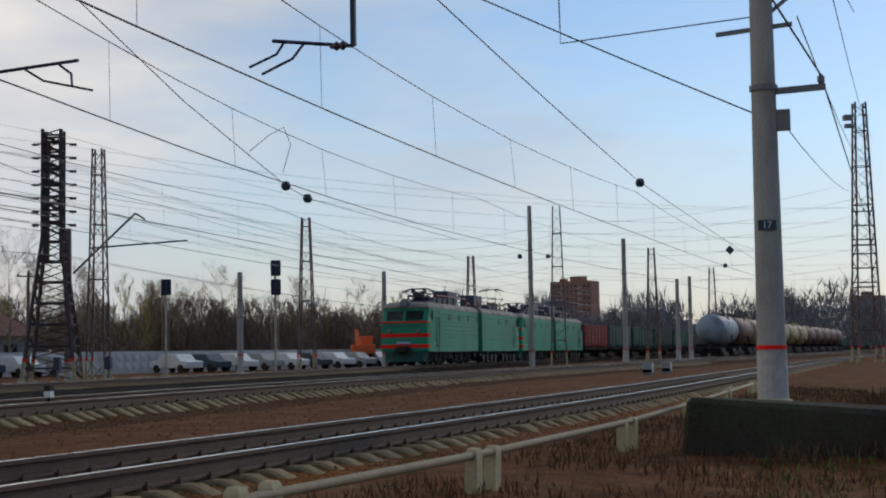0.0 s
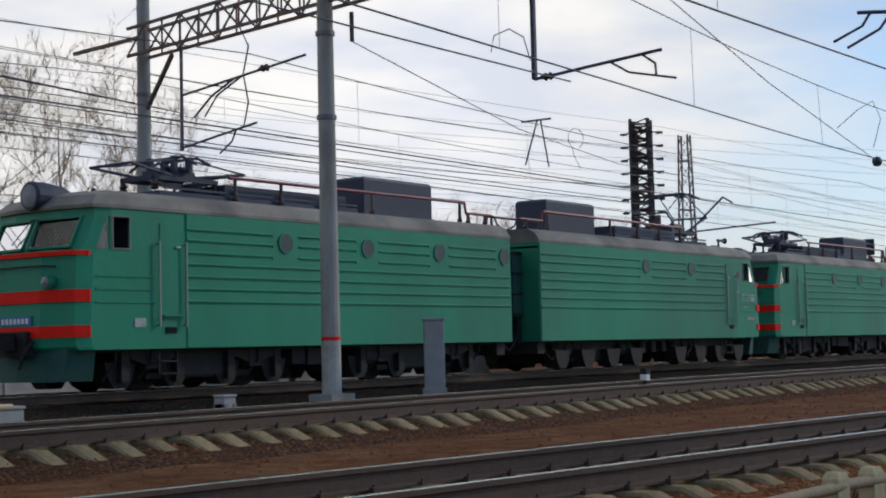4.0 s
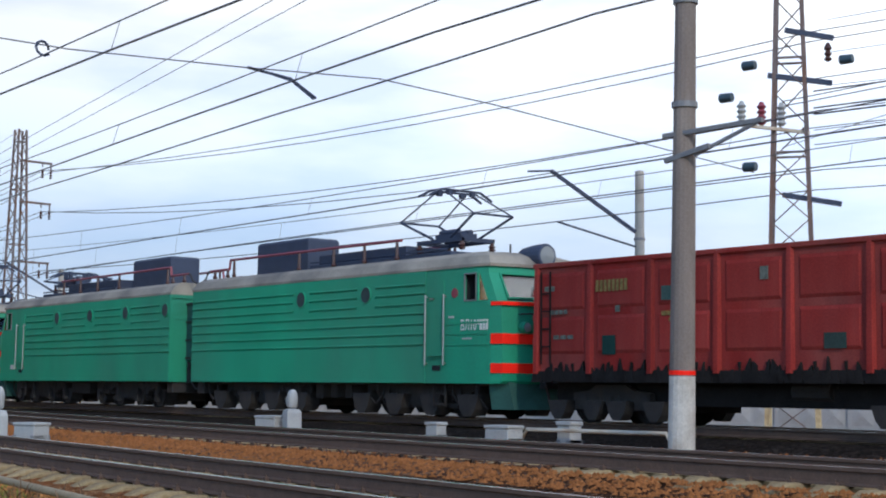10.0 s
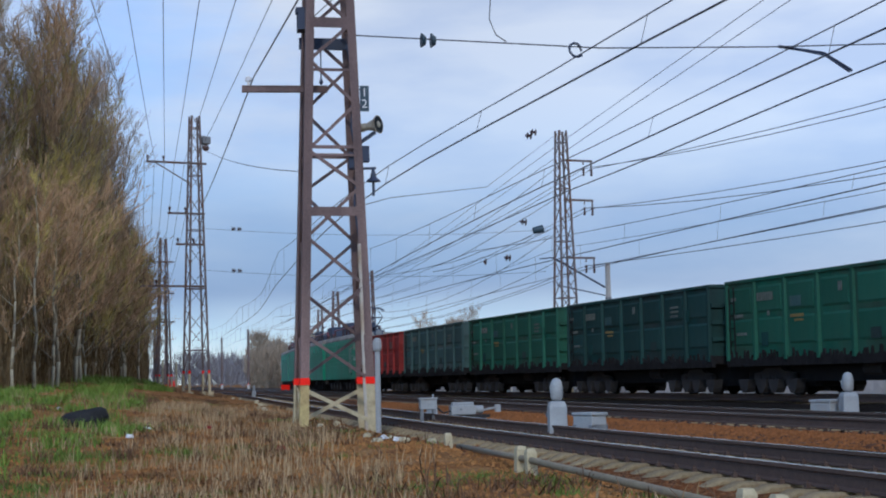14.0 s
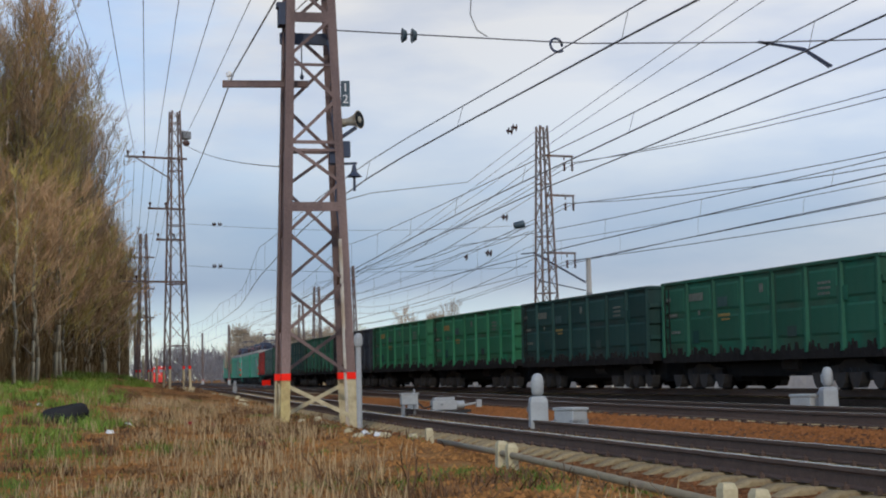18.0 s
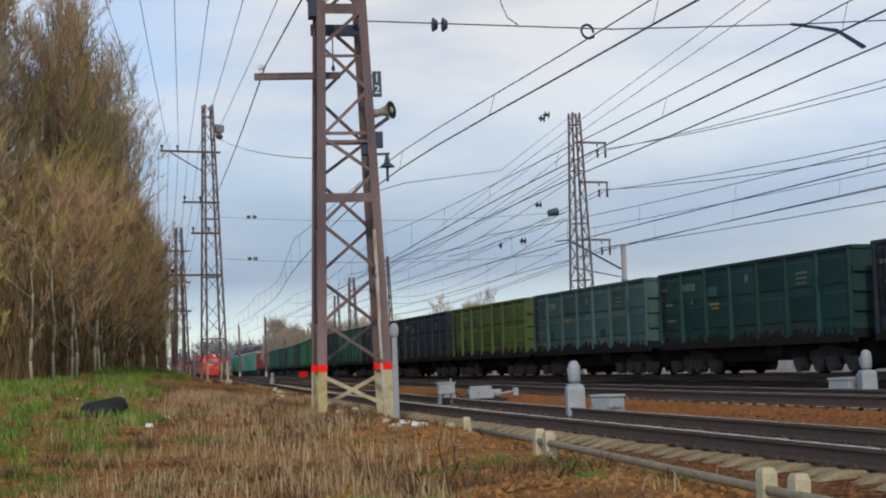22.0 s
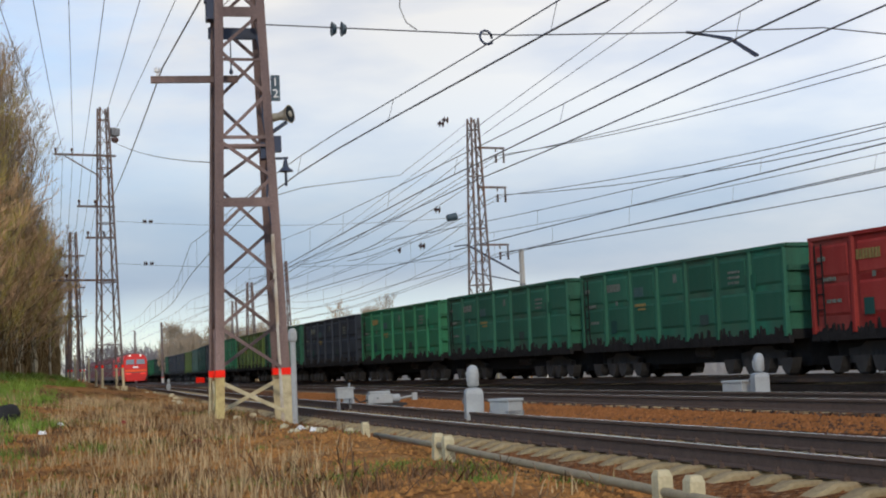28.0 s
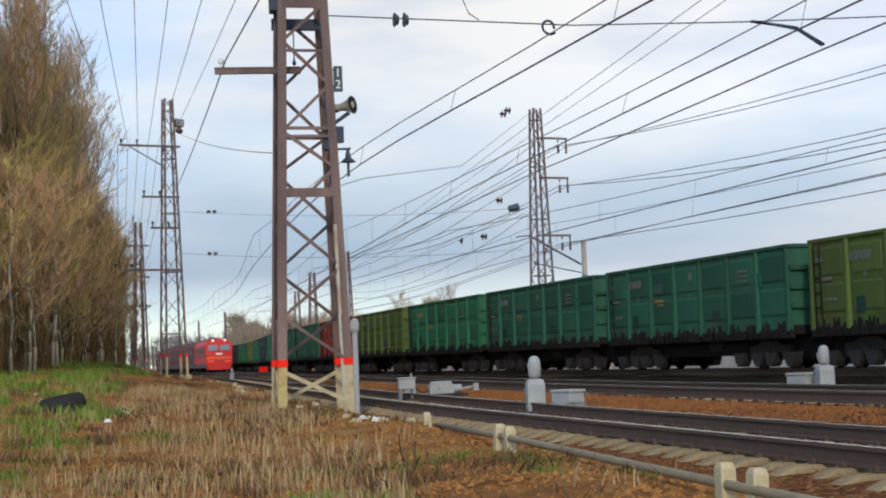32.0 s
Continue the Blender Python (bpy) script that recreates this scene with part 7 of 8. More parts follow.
def pebble():
    s = random.uniform(0.02, 0.05)
    a = random.uniform(0, 6.28)
    c, d = math.cos(a) * s, math.sin(a) * s
    return [(c, d, 0), (-d, c * 0.8, 0), (-c, -d, 0), (d * 0.9, -c, 0), (d * 0.2, c * 0.2, s * random.uniform(0.5, 1.0))], [(0, 1, 4), (1, 2, 4), (2, 3, 4), (3, 0, 4)]


def on_ballast():
    x = random.uniform(-75, 45)
    w = random.random()
    if w < 0.7:
        way, rail, k = (way_a, RAIL_A, 0.55) if w < 0.35 else (way_b, RAIL_B, min(1.0, max(0.0, (x + 14) / 6)))
        d = random.uniform(-2.6, 2.6)
        top = np.interp(abs(d), (0, 1.0, 1.35, 2.0, 3.3), (-0.25, -0.235 - 0.02 * k, -0.235 - 0.085 * k, -0.30 - 0.12 * k, -0.62))
        return x, way(x) + d, rail + float(top) - 0.003
    y = random.uniform(way_a(x) + 1.5, way_c(x) - 1.5)
    return x, y, max(level(x, y), RAIL_A - 0.26 - abs(y - way_a(x)) * 0.06 if y < way_a(x) + 2.5 else -9) + 0.005


scatter("ballast_stones", "loose rusty ballast stones between the rails", stone_mat, 26000, on_ballast, pebble, category="stones")
dry_mat = surf("dry_stalks", (0.44, 0.31, 0.165), 0.9, vary=0.2, island=0.55, scale=2)
straw_mat = surf("flattened_straw", (0.30, 0.17, 0.075), 0.9, vary=0.3, island=0.75, scale=2)
green_mat = surf("young_grass", (0.125, 0.195, 0.022), 0.8, vary=0.3, island=0.6, scale=1.2)
brown_mat = surf("dead_weeds", (0.13, 0.075, 0.042), 0.9, vary=0.2, island=0.6, scale=2)


def blade(h0, h1, w, bend):
    def make():
        h, a = random.uniform(h0, h1), random.uniform(0, 6.28)
        c, s = math.cos(a), math.sin(a)
        b = random.uniform(0.1, bend) * h
        return [(-s * w, c * w, 0), (s * w, -c * w, 0), (c * b * 0.4 + s * w * 0.7, s * b * 0.4 - c * w * 0.7, h * 0.6), (c * b * 0.4 - s * w * 0.7, s * b * 0.4 + c * w * 0.7, h * 0.6), (c * b, s * b, h)], [(0, 1, 2, 3), (3, 2, 4)]
    return make


def bank(x0, x1, y0, keep, tuft=0):
    """Spots on the bank, singly or in tufts."""
    held = []

    def place():
        while True:
            if held and random.random() > 1 / max(tuft, 1):
                x, y = held[0] + random.gauss(0, 0.14), held[1] + random.gauss(0, 0.14)
                return x, y, level(x, y) - 0.01
            x = random.uniform(x0, x1)
            y = random.uniform(y0, way_a(x) - 2.4)
            if keep(x, y):
                held[:] = [x, y]
                return x, y, level(x, y) - 0.01
    return place


def patchy(lim, off):
    return lambda x, y: noise.noise((x * 0.25, y * 0.4, off)) > lim


def lush(x, y):
    """The green foot of the wood."""
    return y < (3.2 - (x + 22) * 0.11 if x < -22 else 3.2 - (x + 22) * 0.28) + 1.8 * noise.noise((x * 0.3, y * 0.3, 7))


def parched(lim, off):
    return lambda x, y: patchy(lim, off)(x, y) and (x < -27 or y < 3.4 + 2.5 * noise.noise((x * 0.4, y * 0.5, 2))) and (not lush(x, y) or noise.noise((x * 0.9, y * 0.9, 3)) > 0.22)


scatter("dry_grass", "flattened straw-coloured dry grass on the bank", straw_mat, 30000, bank(-60, -9, -4, parched(-0.15, 1), 14), blade(0.02, 0.09, 0.008, 3.2))
scatter("dry_stalks", "standing dry stalks on the bank", dry_mat, 7500, bank(-46, -10.5, -1, lambda x, y: y < way_a(x) - 3.6 - 2.2 * noise.noise((x * 0.3, y * 0.3, 31)) and noise.noise((x * 0.5, y * 0.6, 5)) > -0.22 and (not lush(x, y) or noise.noise((x * 0.9, y * 0.9, 3)) > 0.1), 3), blade(0.08, 0.30, 0.0075, 0.7))
scatter("young_grass", "fresh green grass on the bank below the trees", green_mat, 44000, bank(-80, -20, -6, lambda x, y: y < 2.2 - (x + 22) * 0.14 + 2.4 * noise.noise((x * 0.3, y * 0.3, 7)) and patchy(-0.05, 8)(x * 3, y * 3) and y < way_a(x) - 5.2, 16), blade(0.08, 0.3, 0.011, 1.0))
scatter("young_grass", "green grass running along the bank edge", green_mat, 9000, bank(-24, -10, -5, lambda x, y: lush(x, y) and patchy(-0.2, 8)(x * 2, y * 2), 9), blade(0.05, 0.17, 0.006, 1.0))
scatter("broken_stalks", "broken dead stems lying about the bank", brown_mat, 5000, bank(-45, -10, -2, patchy(-0.1, 15), 4), blade(0.03, 0.2, 0.009, 3.5))
scatter("young_grass", "sparse green shoots among the dry grass", green_mat, 13000, bank(-50, -11, 0, patchy(0.0, 21), 14), blade(0.03, 0.1, 0.005, 1.0))
scatter("dead_weeds", "brown dead weeds beside the near track", brown_mat, 7500, bank(-75, -12, 0, patchy(0.1, 11), 16), blade(0.06, 0.24, 0.006, 1.2))
scatter("dry_grass", "brown dry grass along the fence", brown_mat, 30000, bank(6, 45, -5, patchy(-0.35, 3)), blade(0.04, 0.16, 0.007, 1.1))
scatter("dead_weeds", "dark dead weeds on the low mound by the slab", brown_mat, 5000, bank(17, 27, -3.5, lambda x, y: y < 0.8, 18), blade(0.08, 0.3, 0.008, 1.1))
scatter("young_grass", "small green tuft in the dry grass", green_mat, 700, bank(-12.6, -11.2, 3.0, lambda x, y: y < 3.8, 20), blade(0.03, 0.09, 0.006, 1.0))
scatter("young_grass", "sparse green weeds beside the concrete slab", green_mat, 900, bank(12, 24, -3, lambda x, y: y < 1.0), blade(0.05, 0.16, 0.012, 0.9))
scatter("fallen_leaves", "fallen orange-brown leaves and clods on the bank", surf("fallen_leaf", (0.32, 0.15, 0.05), 0.9, vary=0.3, island=0.65), 46000, bank(-50, -9, -2, lambda x, y: True), pebble, category="leaves")

rust_soil = surf("rusty_soil_crumbs", (0.29, 0.115, 0.04), 0.95, vary=0.25, island=0.35)


def between_tracks():
    x = random.uniform(-60, 4)
    y = random.uniform(way_a(x) + 1.7, way_b(x) - 1.0)
    far = abs(y - way_b(x))
    return x, y, max(level(x, y), RAIL_A - 0.26 - abs(y - way_a(x)) * 0.06 if y < way_a(x) + 2.5 else -9, RAIL_B - 0.235 - max(0, far - 1.35) * 0.12 if far < 2.2 else -9) + 0.004


scatter("rusty_soil", "orange-brown crumbs of rusty soil between the near tracks", rust_soil, 26000, between_tracks, pebble, category="soil")


def bush(x, y, hgt, seed):
    random.seed(seed)
    g = Geo()
    for k in range(2):
        p = Vector((0, 0, 0))
        d = Vector((random.uniform(-0.5, 0.5), random.uniform(-0.5, 0.5), 1)).normalized()
        for q in range(4):
            e = p + d * hgt * 0.25
            g.rod(p, e, 0.012 - 0.0025 * q, n=4)
            if q:
                f = p + Vector((random.uniform(-1, 1), random.uniform(-1, 1), 0.6)) * hgt * 0.16
                g.rod(p, f, 0.005, n=4)
            p = e
            d = (d + Vector((random.uniform(-0.4, 0.4), random.uniform(-0.4, 0.4), 0.1))).normalized()
    solid("bare_bush", g, brown_mat, "small bare twiggy shrub on the bank", "shrub", pose(x, y, level(x, y)), "bare shrubs")


for k, (x, y, hgt) in enumerate(((-13.2, 4.25, 0.62), (-11.6, 3.75, 0.45), (-16.4, 4.2, 0.35))):
    bush(x, y, hgt, 40 + k)


# low red stop board, far dwarf signal and pale posts along the line
t = thing("stop_board", "low red stop board beside the far track", "stop board", pose(-140, 30.8, -0.35, 0, 0, 12) @ Matrix.Diagonal((1.4, 1.4, 1.4, 1)))
part("board", Geo().box(-0.03, 0.03, -0.32, 0.32, 0.25, 0.62), stripe_red, t, bevel=0.01)
part("post", Geo().box(-0.04, 0.04, -0.05, 0.05, -0.2, 0.3), iron_grey, t)
dwarf_signal("pale dwarf signal far along the near track", -120.0, 23.8, -0.4, 1.1)
for x, y in ((-114.3, 12.7), (-114.2, 13.4), (-114.1, 14.5), (-113.9, 15.6), (-113.8, 16.6)):
    solid("marker_post", Geo().loft([[(-0.1, -0.08, -0.4), (0.1, -0.08, -0.4), (0.1, 0.08, -0.4), (-0.1, 0.08, -0.4)], [(-0.08, -0.07, 1.9), (0.08, -0.07, 1.9), (0.08, 0.07, 1.9), (-0.08, 0.07, 1.9)], [(-0.04, -0.04, 1.98), (0.04, -0.04, 1.98), (0.04, 0.04, 1.98), (-0.04, 0.04, 1.98)]]), white_concrete, "pale concrete post standing beyond the trees", "post", pose(x, y, level(x, y)), "pale posts")


# ---- trees ----
random.seed(5)
bark = surf("grey_bark", (0.19, 0.14, 0.085), 0.9, vary=0.35, scale=5, bump=0.5)
twig_mat = surf("brown_twigs", (0.43, 0.28, 0.155), 0.9, vary=0.2, island=0.5, scale=3)
twig_green = surf("budding_twigs", (0.40, 0.32, 0.10), 0.9, vary=0.2, island=0.5, scale=3)
birch_mat = surf("birch_bark", (0.36, 0.31, 0.2), 0.8, vary=0.3, scale=4, stain=(0.08, 0.07, 0.06), amount=0.6)


def flake(s, lean=0.7):
    """A spray of three twigs."""
    def make():
        vs, fs = [], []
        for q in range(3):
            a, b, c = random.uniform(-1, 1), random.uniform(-1, 1), random.uniform(0.3, 1.6)
            k = s * random.uniform(0.5, 1.2)
            w = s * 0.045
            n = random.uniform(0, 3.14)
            vs += [(w * math.cos(n), w * math.sin(n), 0), (-w * math.cos(n), -w * math.sin(n), 0), (a * k * lean, b * k * lean, c * k)]
            fs.append((3 * q, 3 * q + 1, 3 * q + 2))
        return vs, fs
    return make


def tree_meshes(seed, height, spread, limbs, twigs, tm, bm, up=1.0):
    """A bare tree: tapered trunk and limbs in one mesh, fine twigs in another."""
    rnd = random.Random(seed)
    wood, fine = Geo(), Geo()

    def strand(p, q, w):
        d = (q - p).normalized()
        a = d.cross(Vector((rnd.uniform(-1, 1), rnd.uniform(-1, 1), 0.3))).normalized() * w
        fine.add([p - a, p + a, q], [(0, 1, 2)])

    def branch(p, d, length, r, depth):
        n = 4 if depth else 2
        pts = [p]
        for k in range(n):
            d = (d + Vector((rnd.uniform(-0.22, 0.22), rnd.uniform(-0.22, 0.22), rnd.uniform(0.0, 0.25) * up)) * (4 / n) ** 0.5).normalized()
            pts.append(pts[-1] + d * length / n)
        for k in range(n):
            wood.rod(pts[k], pts[k + 1], r * (1 - k / n * 0.7), r * (1 - (k + 1) / n * 0.7), 4 if depth else 3)
        if depth == 0:
            for k in range(twigs):
                s = rnd.uniform(0.1, 1.0) * n
                i = min(n - 1, int(s))
                b = pts[i].lerp(pts[i + 1], s - i)
                e = b + (d + Vector((rnd.uniform(-1, 1), rnd.uniform(-1, 1), rnd.uniform(-0.2, 1.0) * up)) * 0.9).normalized() * rnd.uniform(0.35, 1.0) * spread * 0.36
                strand(b, e, 0.014)
                for _ in range(4):
                    f = b.lerp(e, rnd.uniform(0.2, 0.95))
                    strand(f, f + ((e - b).normalized() + Vector((rnd.uniform(-0.8, 0.8), rnd.uniform(-0.8, 0.8), rnd.uniform(-0.2, 1.0) * up))).normalized() * rnd.uniform(0.2, 0.5) * spread * 0.3, 0.010)
            return
        for k in range(4):
            s = 0.3 + 0.7 * k / 3
            b = pts[min(n, int(s * n))]
            branch(b, (d + Vector((rnd.uniform(-1, 1), rnd.uniform(-1, 1), rnd.uniform(-0.1, 0.6))) * 0.8).normalized(), length * rnd.uniform(0.45, 0.65), r * 0.42, depth - 1)

    base = height * 0.008 + 0.02
    top = Vector((rnd.uniform(-0.3, 0.3), rnd.uniform(-0.3, 0.3), height))
    prev = Vector((0, 0, -0.4))
    for k in range(1, 9):
        q = Vector((top.x * k / 8 + rnd.uniform(-0.1, 0.1), top.y * k / 8 + rnd.uniform(-0.1, 0.1), height * k / 8))
        wood.rod(prev, q, base * (1 - (k - 1) / 8.6), base * (1 - k / 8.6), 7)
        prev = q
    for k in range(limbs):
        s = 0.16 + 0.82 * (k / limbs)
        a = k * 2.4 + rnd.uniform(-0.4, 0.4)
        p = Vector((top.x * s, top.y * s, height * s))
        branch(p, Vector((math.cos(a), math.sin(a), rnd.uniform(0.35, 0.95) * up)).normalized(), spread * (0.42 + 0.62 * math.sin(math.pi * (0.15 + 0.78 * s))) * rnd.uniform(0.75, 1.25), base * 0.4 * (1.1 - s), 1)
    return wood.mesh("trunk", bm, True), fine.mesh("crown", tm)


twig_grey = surf("grey_brown_twigs", (0.36, 0.275, 0.19), 0.9, vary=0.2, island=0.5, scale=3)
KINDS = [tree_meshes(11, 13.0, 3.2, 26, 11, twig_grey, bark, 1.5), tree_meshes(12, 11.5, 2.9, 24, 11, twig_mat, bark, 1.4), tree_meshes(13, 14.0, 3.3, 28, 10, twig_grey, bark, 1.6), tree_meshes(14, 12.0, 2.8, 22, 12, twig_green, birch_mat, 1.3),
         tree_meshes(15, 14.0, 4.6, 26, 9, twig_mat, birch_mat, 0.8)]


def tree(kind, x, y, z, s, label, group):
    t = thing("bare_tree", label, "tree", pose(x, y, z, 0, 0, random.uniform(0, 360)) @ Matrix.Diagonal((s, s, s, 1)), group)
    for nm, me in zip(("trunk", "crown"), KINDS[kind]):
        part(nm, me, None, t)
    return t


# the wood at the edge of the bank
SLIM = [tree_meshes(31, 9.0, 1.3, 9, 7, twig_green, birch_mat), tree_meshes(32, 7.5, 1.2, 8, 7, twig_mat, birch_mat)]
SAPLING = [tree_meshes(21, 5.5, 2.4, 18, 8, twig_mat, bark), tree_meshes(22, 6.5, 2.6, 20, 8, twig_green, birch_mat), tree_meshes(23, 4.5, 2.6, 18, 8, twig_mat, bark)]
KINDS += SAPLING + SLIM
edge_line = spline([(-170, 20.0), (-140, 16.4), (-100, 11.4), (-80, 7.6), (-68, 5.2), (-56, 2.6), (-48, 0.4)])
for k in range(40):
    x = -47 - 45 * random.random() ** 1.1
    y = edge_line(x) + random.uniform(-1.2, 1.6)
    tree(8 + k % 2, x, y, level(x, y), random.uniform(0.75, 1.05), "slim pale-barked sapling at the edge of the thicket", "slim saplings")
for k in range(66):
    x = -52 - 112 * (k / 66) ** 1.2 + random.uniform(-1.5, 1.5)
    y = edge_line(x) - random.uniform(0, 1) ** 1.4 * (5 + (-x - 50) * 0.05)
    tree(k % 4, x, y, level(x, y), random.uniform(1.12, 1.34) if x > -72 else random.uniform(0.95, 1.18) if x > -95 else random.uniform(0.78, 0.98), "bare brown tree at the edge of a dense thicket", "thicket trees")
for k in range(64):
    x = -50 - 98 * random.random() ** 1.25
    y = edge_line(x) + 1.3 - random.uniform(0, 1) ** 1.3 * 7
    tree(5 + k % 3, x, y, level(x, y), random.uniform(0.75, 1.3), "bare brown sapling in the thicket", "thicket saplings")
for k in range(44):
    x = -56 - 100 * random.random()
    y = edge_line(x) - 3.5 - random.uniform(0, 9)
    tree(k % 4, x, y, level(x, y), random.uniform(0.95, 1.2) if x > -95 else random.uniform(0.75, 0.95), "bare brown tree deep in the thicket", "thicket trees")


def brush_spot():
    x = -49 - 100 * random.random() ** 1.3
    y = edge_line(x) + 1.2 - random.uniform(0, 6)
    return x, y, level(x, y) + 3.6 * random.random() ** 1.7


scatter("thicket_brush", "dense brown undergrowth filling the foot of the thicket", surf("brush_twigs", (0.175, 0.12, 0.058), 0.95, vary=0.2, island=0.5), 40000, brush_spot, flake(0.6, 0.25), category="undergrowth")
# birches behind the portal, trees round the buildings
for x, y, s in ((44, 62, 1.0), (47.5, 60.5, 1.06), (50, 58.5, 0.95), (41, 64, 0.95), (52.5, 57, 0.7), (38, 66, 0.85), (35, 69, 0.9), (30, 72, 0.8), (56, 66, 0.7)):
    tree(4, x, y, -0.5, s, "tall bare birch with a fine spreading crown", "birches")
for k in range(46):
    a = k / 46
    x, y = 70 + 150 * a + random.uniform(-5, 5), 130 - 62 * a + random.uniform(-6, 14)
    tree((0, 1, 3, 4)[k % 4], x, y, -0.4, random.uniform(0.55, 0.9), "bare tree in the wood behind the yard wall", "wood trees")
for x, y, s in ((92.4, 63.4, 0.72), (93.5, 61.7, 0.66), (94.2, 62.0, 0.7), (95.0, 60.2, 0.64), (96.5, 58.8, 0.66), (97.0, 57.0, 0.6), (90.5, 66.0, 0.75), (88, 69, 0.7)):
    tree(4 if s > 0.65 else 0, x, y, -0.4, s, "bare tree with fine twigs behind the low house", "wood trees")


def wood_edge():
    a = random.random()
    return 60 + 180 * a, 128 - 68 * a + random.uniform(0, 22), -0.4


def crowns(spots, height, wide, per):
    """Small flakes of twig gathered into uneven crowns."""
    rnd = random.Random(9)
    made = [(*spot(), height * rnd.uniform(0.6, 1.15), wide * rnd.uniform(0.7, 1.3)) for spot in [spots] for _ in range(per)]

    def place():
        x, y, z, hh, w = rnd.choice(made)
        t = rnd.random() ** 0.7
        a, r = rnd.uniform(0, math.tau), w * math.sqrt(rnd.random()) * (1.05 - abs(t - 0.55)) * 0.8
        return x + r * math.cos(a), y + r * math.sin(a), z + hh * t
    return place


# brush colour raised to carry the haze at this distance
scatter("far_undergrowth", "dense brown brush and trees in the wood behind the wall", surf("haze_paled_brush", (0.19, 0.145, 0.105), 0.95, vary=0.3, island=0.5), 42000, crowns(wood_edge, 8.0, 3.0, 230), flake(1.1), category="undergrowth")


for k in range(13):
    a = random.random()
    tree(k % 4, 90 + 110 * a, 116 - 55 * a + random.uniform(0, 10), -0.4, random.uniform(0.6, 0.85), "bare tree in the wood behind the yard wall", "wood trees")
for k in range(14):
    x = -190 - 24 * k
    tree(k % 4, x, 62 + (-x - 190) * 0.16 + random.uniform(-4, 10), -0.4, random.uniform(0.6, 0.95), "hazy bare tree far along the line", "far trees")

# ---- wall, huts and buildings ----
wall = thing("wall_yard", "pale grey precast concrete wall behind the tracks", "wall", kind="structure")
PANEL = Geo().box(-1.45, 1.45, -0.06, 0.06, 0, 1.75)
for k in range(3):
    for q in range(2):
        PANEL.loft([[(-1.3 + 0.9 * k, -0.06, 0.15 + 0.8 * q), (-0.5 + 0.9 * k, -0.06, 0.15 + 0.8 * q), (-0.5 + 0.9 * k, -0.06, 0.85 + 0.8 * q), (-1.3 + 0.9 * k, -0.06, 0.85 + 0.8 * q)], [(-0.95 + 0.9 * k, -0.1, 0.45 + 0.8 * q), (-0.85 + 0.9 * k, -0.1, 0.45 + 0.8 * q), (-0.85 + 0.9 * k, -0.1, 0.55 + 0.8 * q), (-0.95 + 0.9 * k, -0.1, 0.55 + 0.8 * q)]])
wall_mat = surf("pale_wall_concrete", (0.52, 0.51, 0.48), 0.9, vary=0.18, scale=1.5, stain=(0.36, 0.34, 0.31), amount=0.5, island=0.12)
PANEL_MESH = PANEL.mesh("panel", wall_mat)
run = [(x, max(40.5, way_c(x) + 13.0) + (0.0 if x < 30 else (x - 30) * 0.02)) for x in np.arange(-210, 56, 2.9)]
for x, y in run:
    part("panel", PANEL_MESH, None, wall, at=pose(x, y, -0.45, 0, 0, 1 if x > -85 else -8))
for k in range(44):
    a = k / 44
    part("panel", PANEL_MESH, None, wall, at=pose(56 + 115 * a, 68.5 - 33 * a, -0.45, 0, 0, -16))
spray = [surf("spray_" + n, c, 0.7, vary=0.1) for n, c in (("yellow", (0.75, 0.62, 0.05)), ("blue", (0.05, 0.35, 0.75)), ("violet", (0.35, 0.12, 0.4)), ("red", (0.6, 0.05, 0.05)), ("green", (0.2, 0.5, 0.1)), ("white", (0.8, 0.8, 0.8)))]
mural = thing("graffiti", "colourful sprayed graffiti on the concrete wall", "graffiti")
for k in range(110):
    c = random.choice((-10.2, -8.8, -7.6, -6.4, -4.2, -1.7, 1.3, -20))
    x = c + random.gauss(0, 0.75 if c < -5 else 0.45)
    z = random.uniform(-0.35, 0.55)
    w, hh = random.uniform(0.1, 0.45), random.uniform(0.08, 0.4)
    pts = [(w * math.cos(q * math.tau / 7) * random.uniform(0.6, 1.3), hh * math.sin(q * math.tau / 7) * random.uniform(0.6, 1.3)) for q in range(7)]
    part("paint_patch", Geo().loft([[(a, 0, b) for a, b in pts], [(a, -0.006, b) for a, b in pts]]), spray[int(abs(x * 0.7 + k * 0.37)) % 6 if c < -5 else (3, 2, 1)[k % 3] if c == -4.2 else 3 if c == -1.7 else 1], mural, at=pose(x, 40.5 - 0.075 - 0.001 * k, z + 0.2, 0, 0, 1))

hut = thing("brick_hut", "small grey rendered hut with a pitched tin roof", "hut", pose(33.9, 34.85, -0.4, 0, 0, 5))
render_mat = surf("grey_render", (0.30, 0.29, 0.28), 0.9, vary=0.15, scale=2, stain=(0.22, 0.21, 0.2), amount=0.5)
part("wall", Geo().box(-2.0, 2.0, -1.7, 1.7, 0, 2.6).loft([[(-2.0, -1.7, 2.6), (2.0, -1.7, 2.6), (2.0, 1.7, 2.6), (-2.0, 1.7, 2.6)], [(-2.0, -0.02, 3.65), (2.0, -0.02, 3.65), (2.0, 0.02, 3.65), (-2.0, 0.02, 3.65)]]), render_mat, hut)
pale_patch = surf("pale_blue_patch", (0.27, 0.33, 0.37), 0.9, vary=0.15)
tin = surf("ribbed_tin_roof", (0.42, 0.38, 0.34), 0.6, 0.2, vary=0.2)
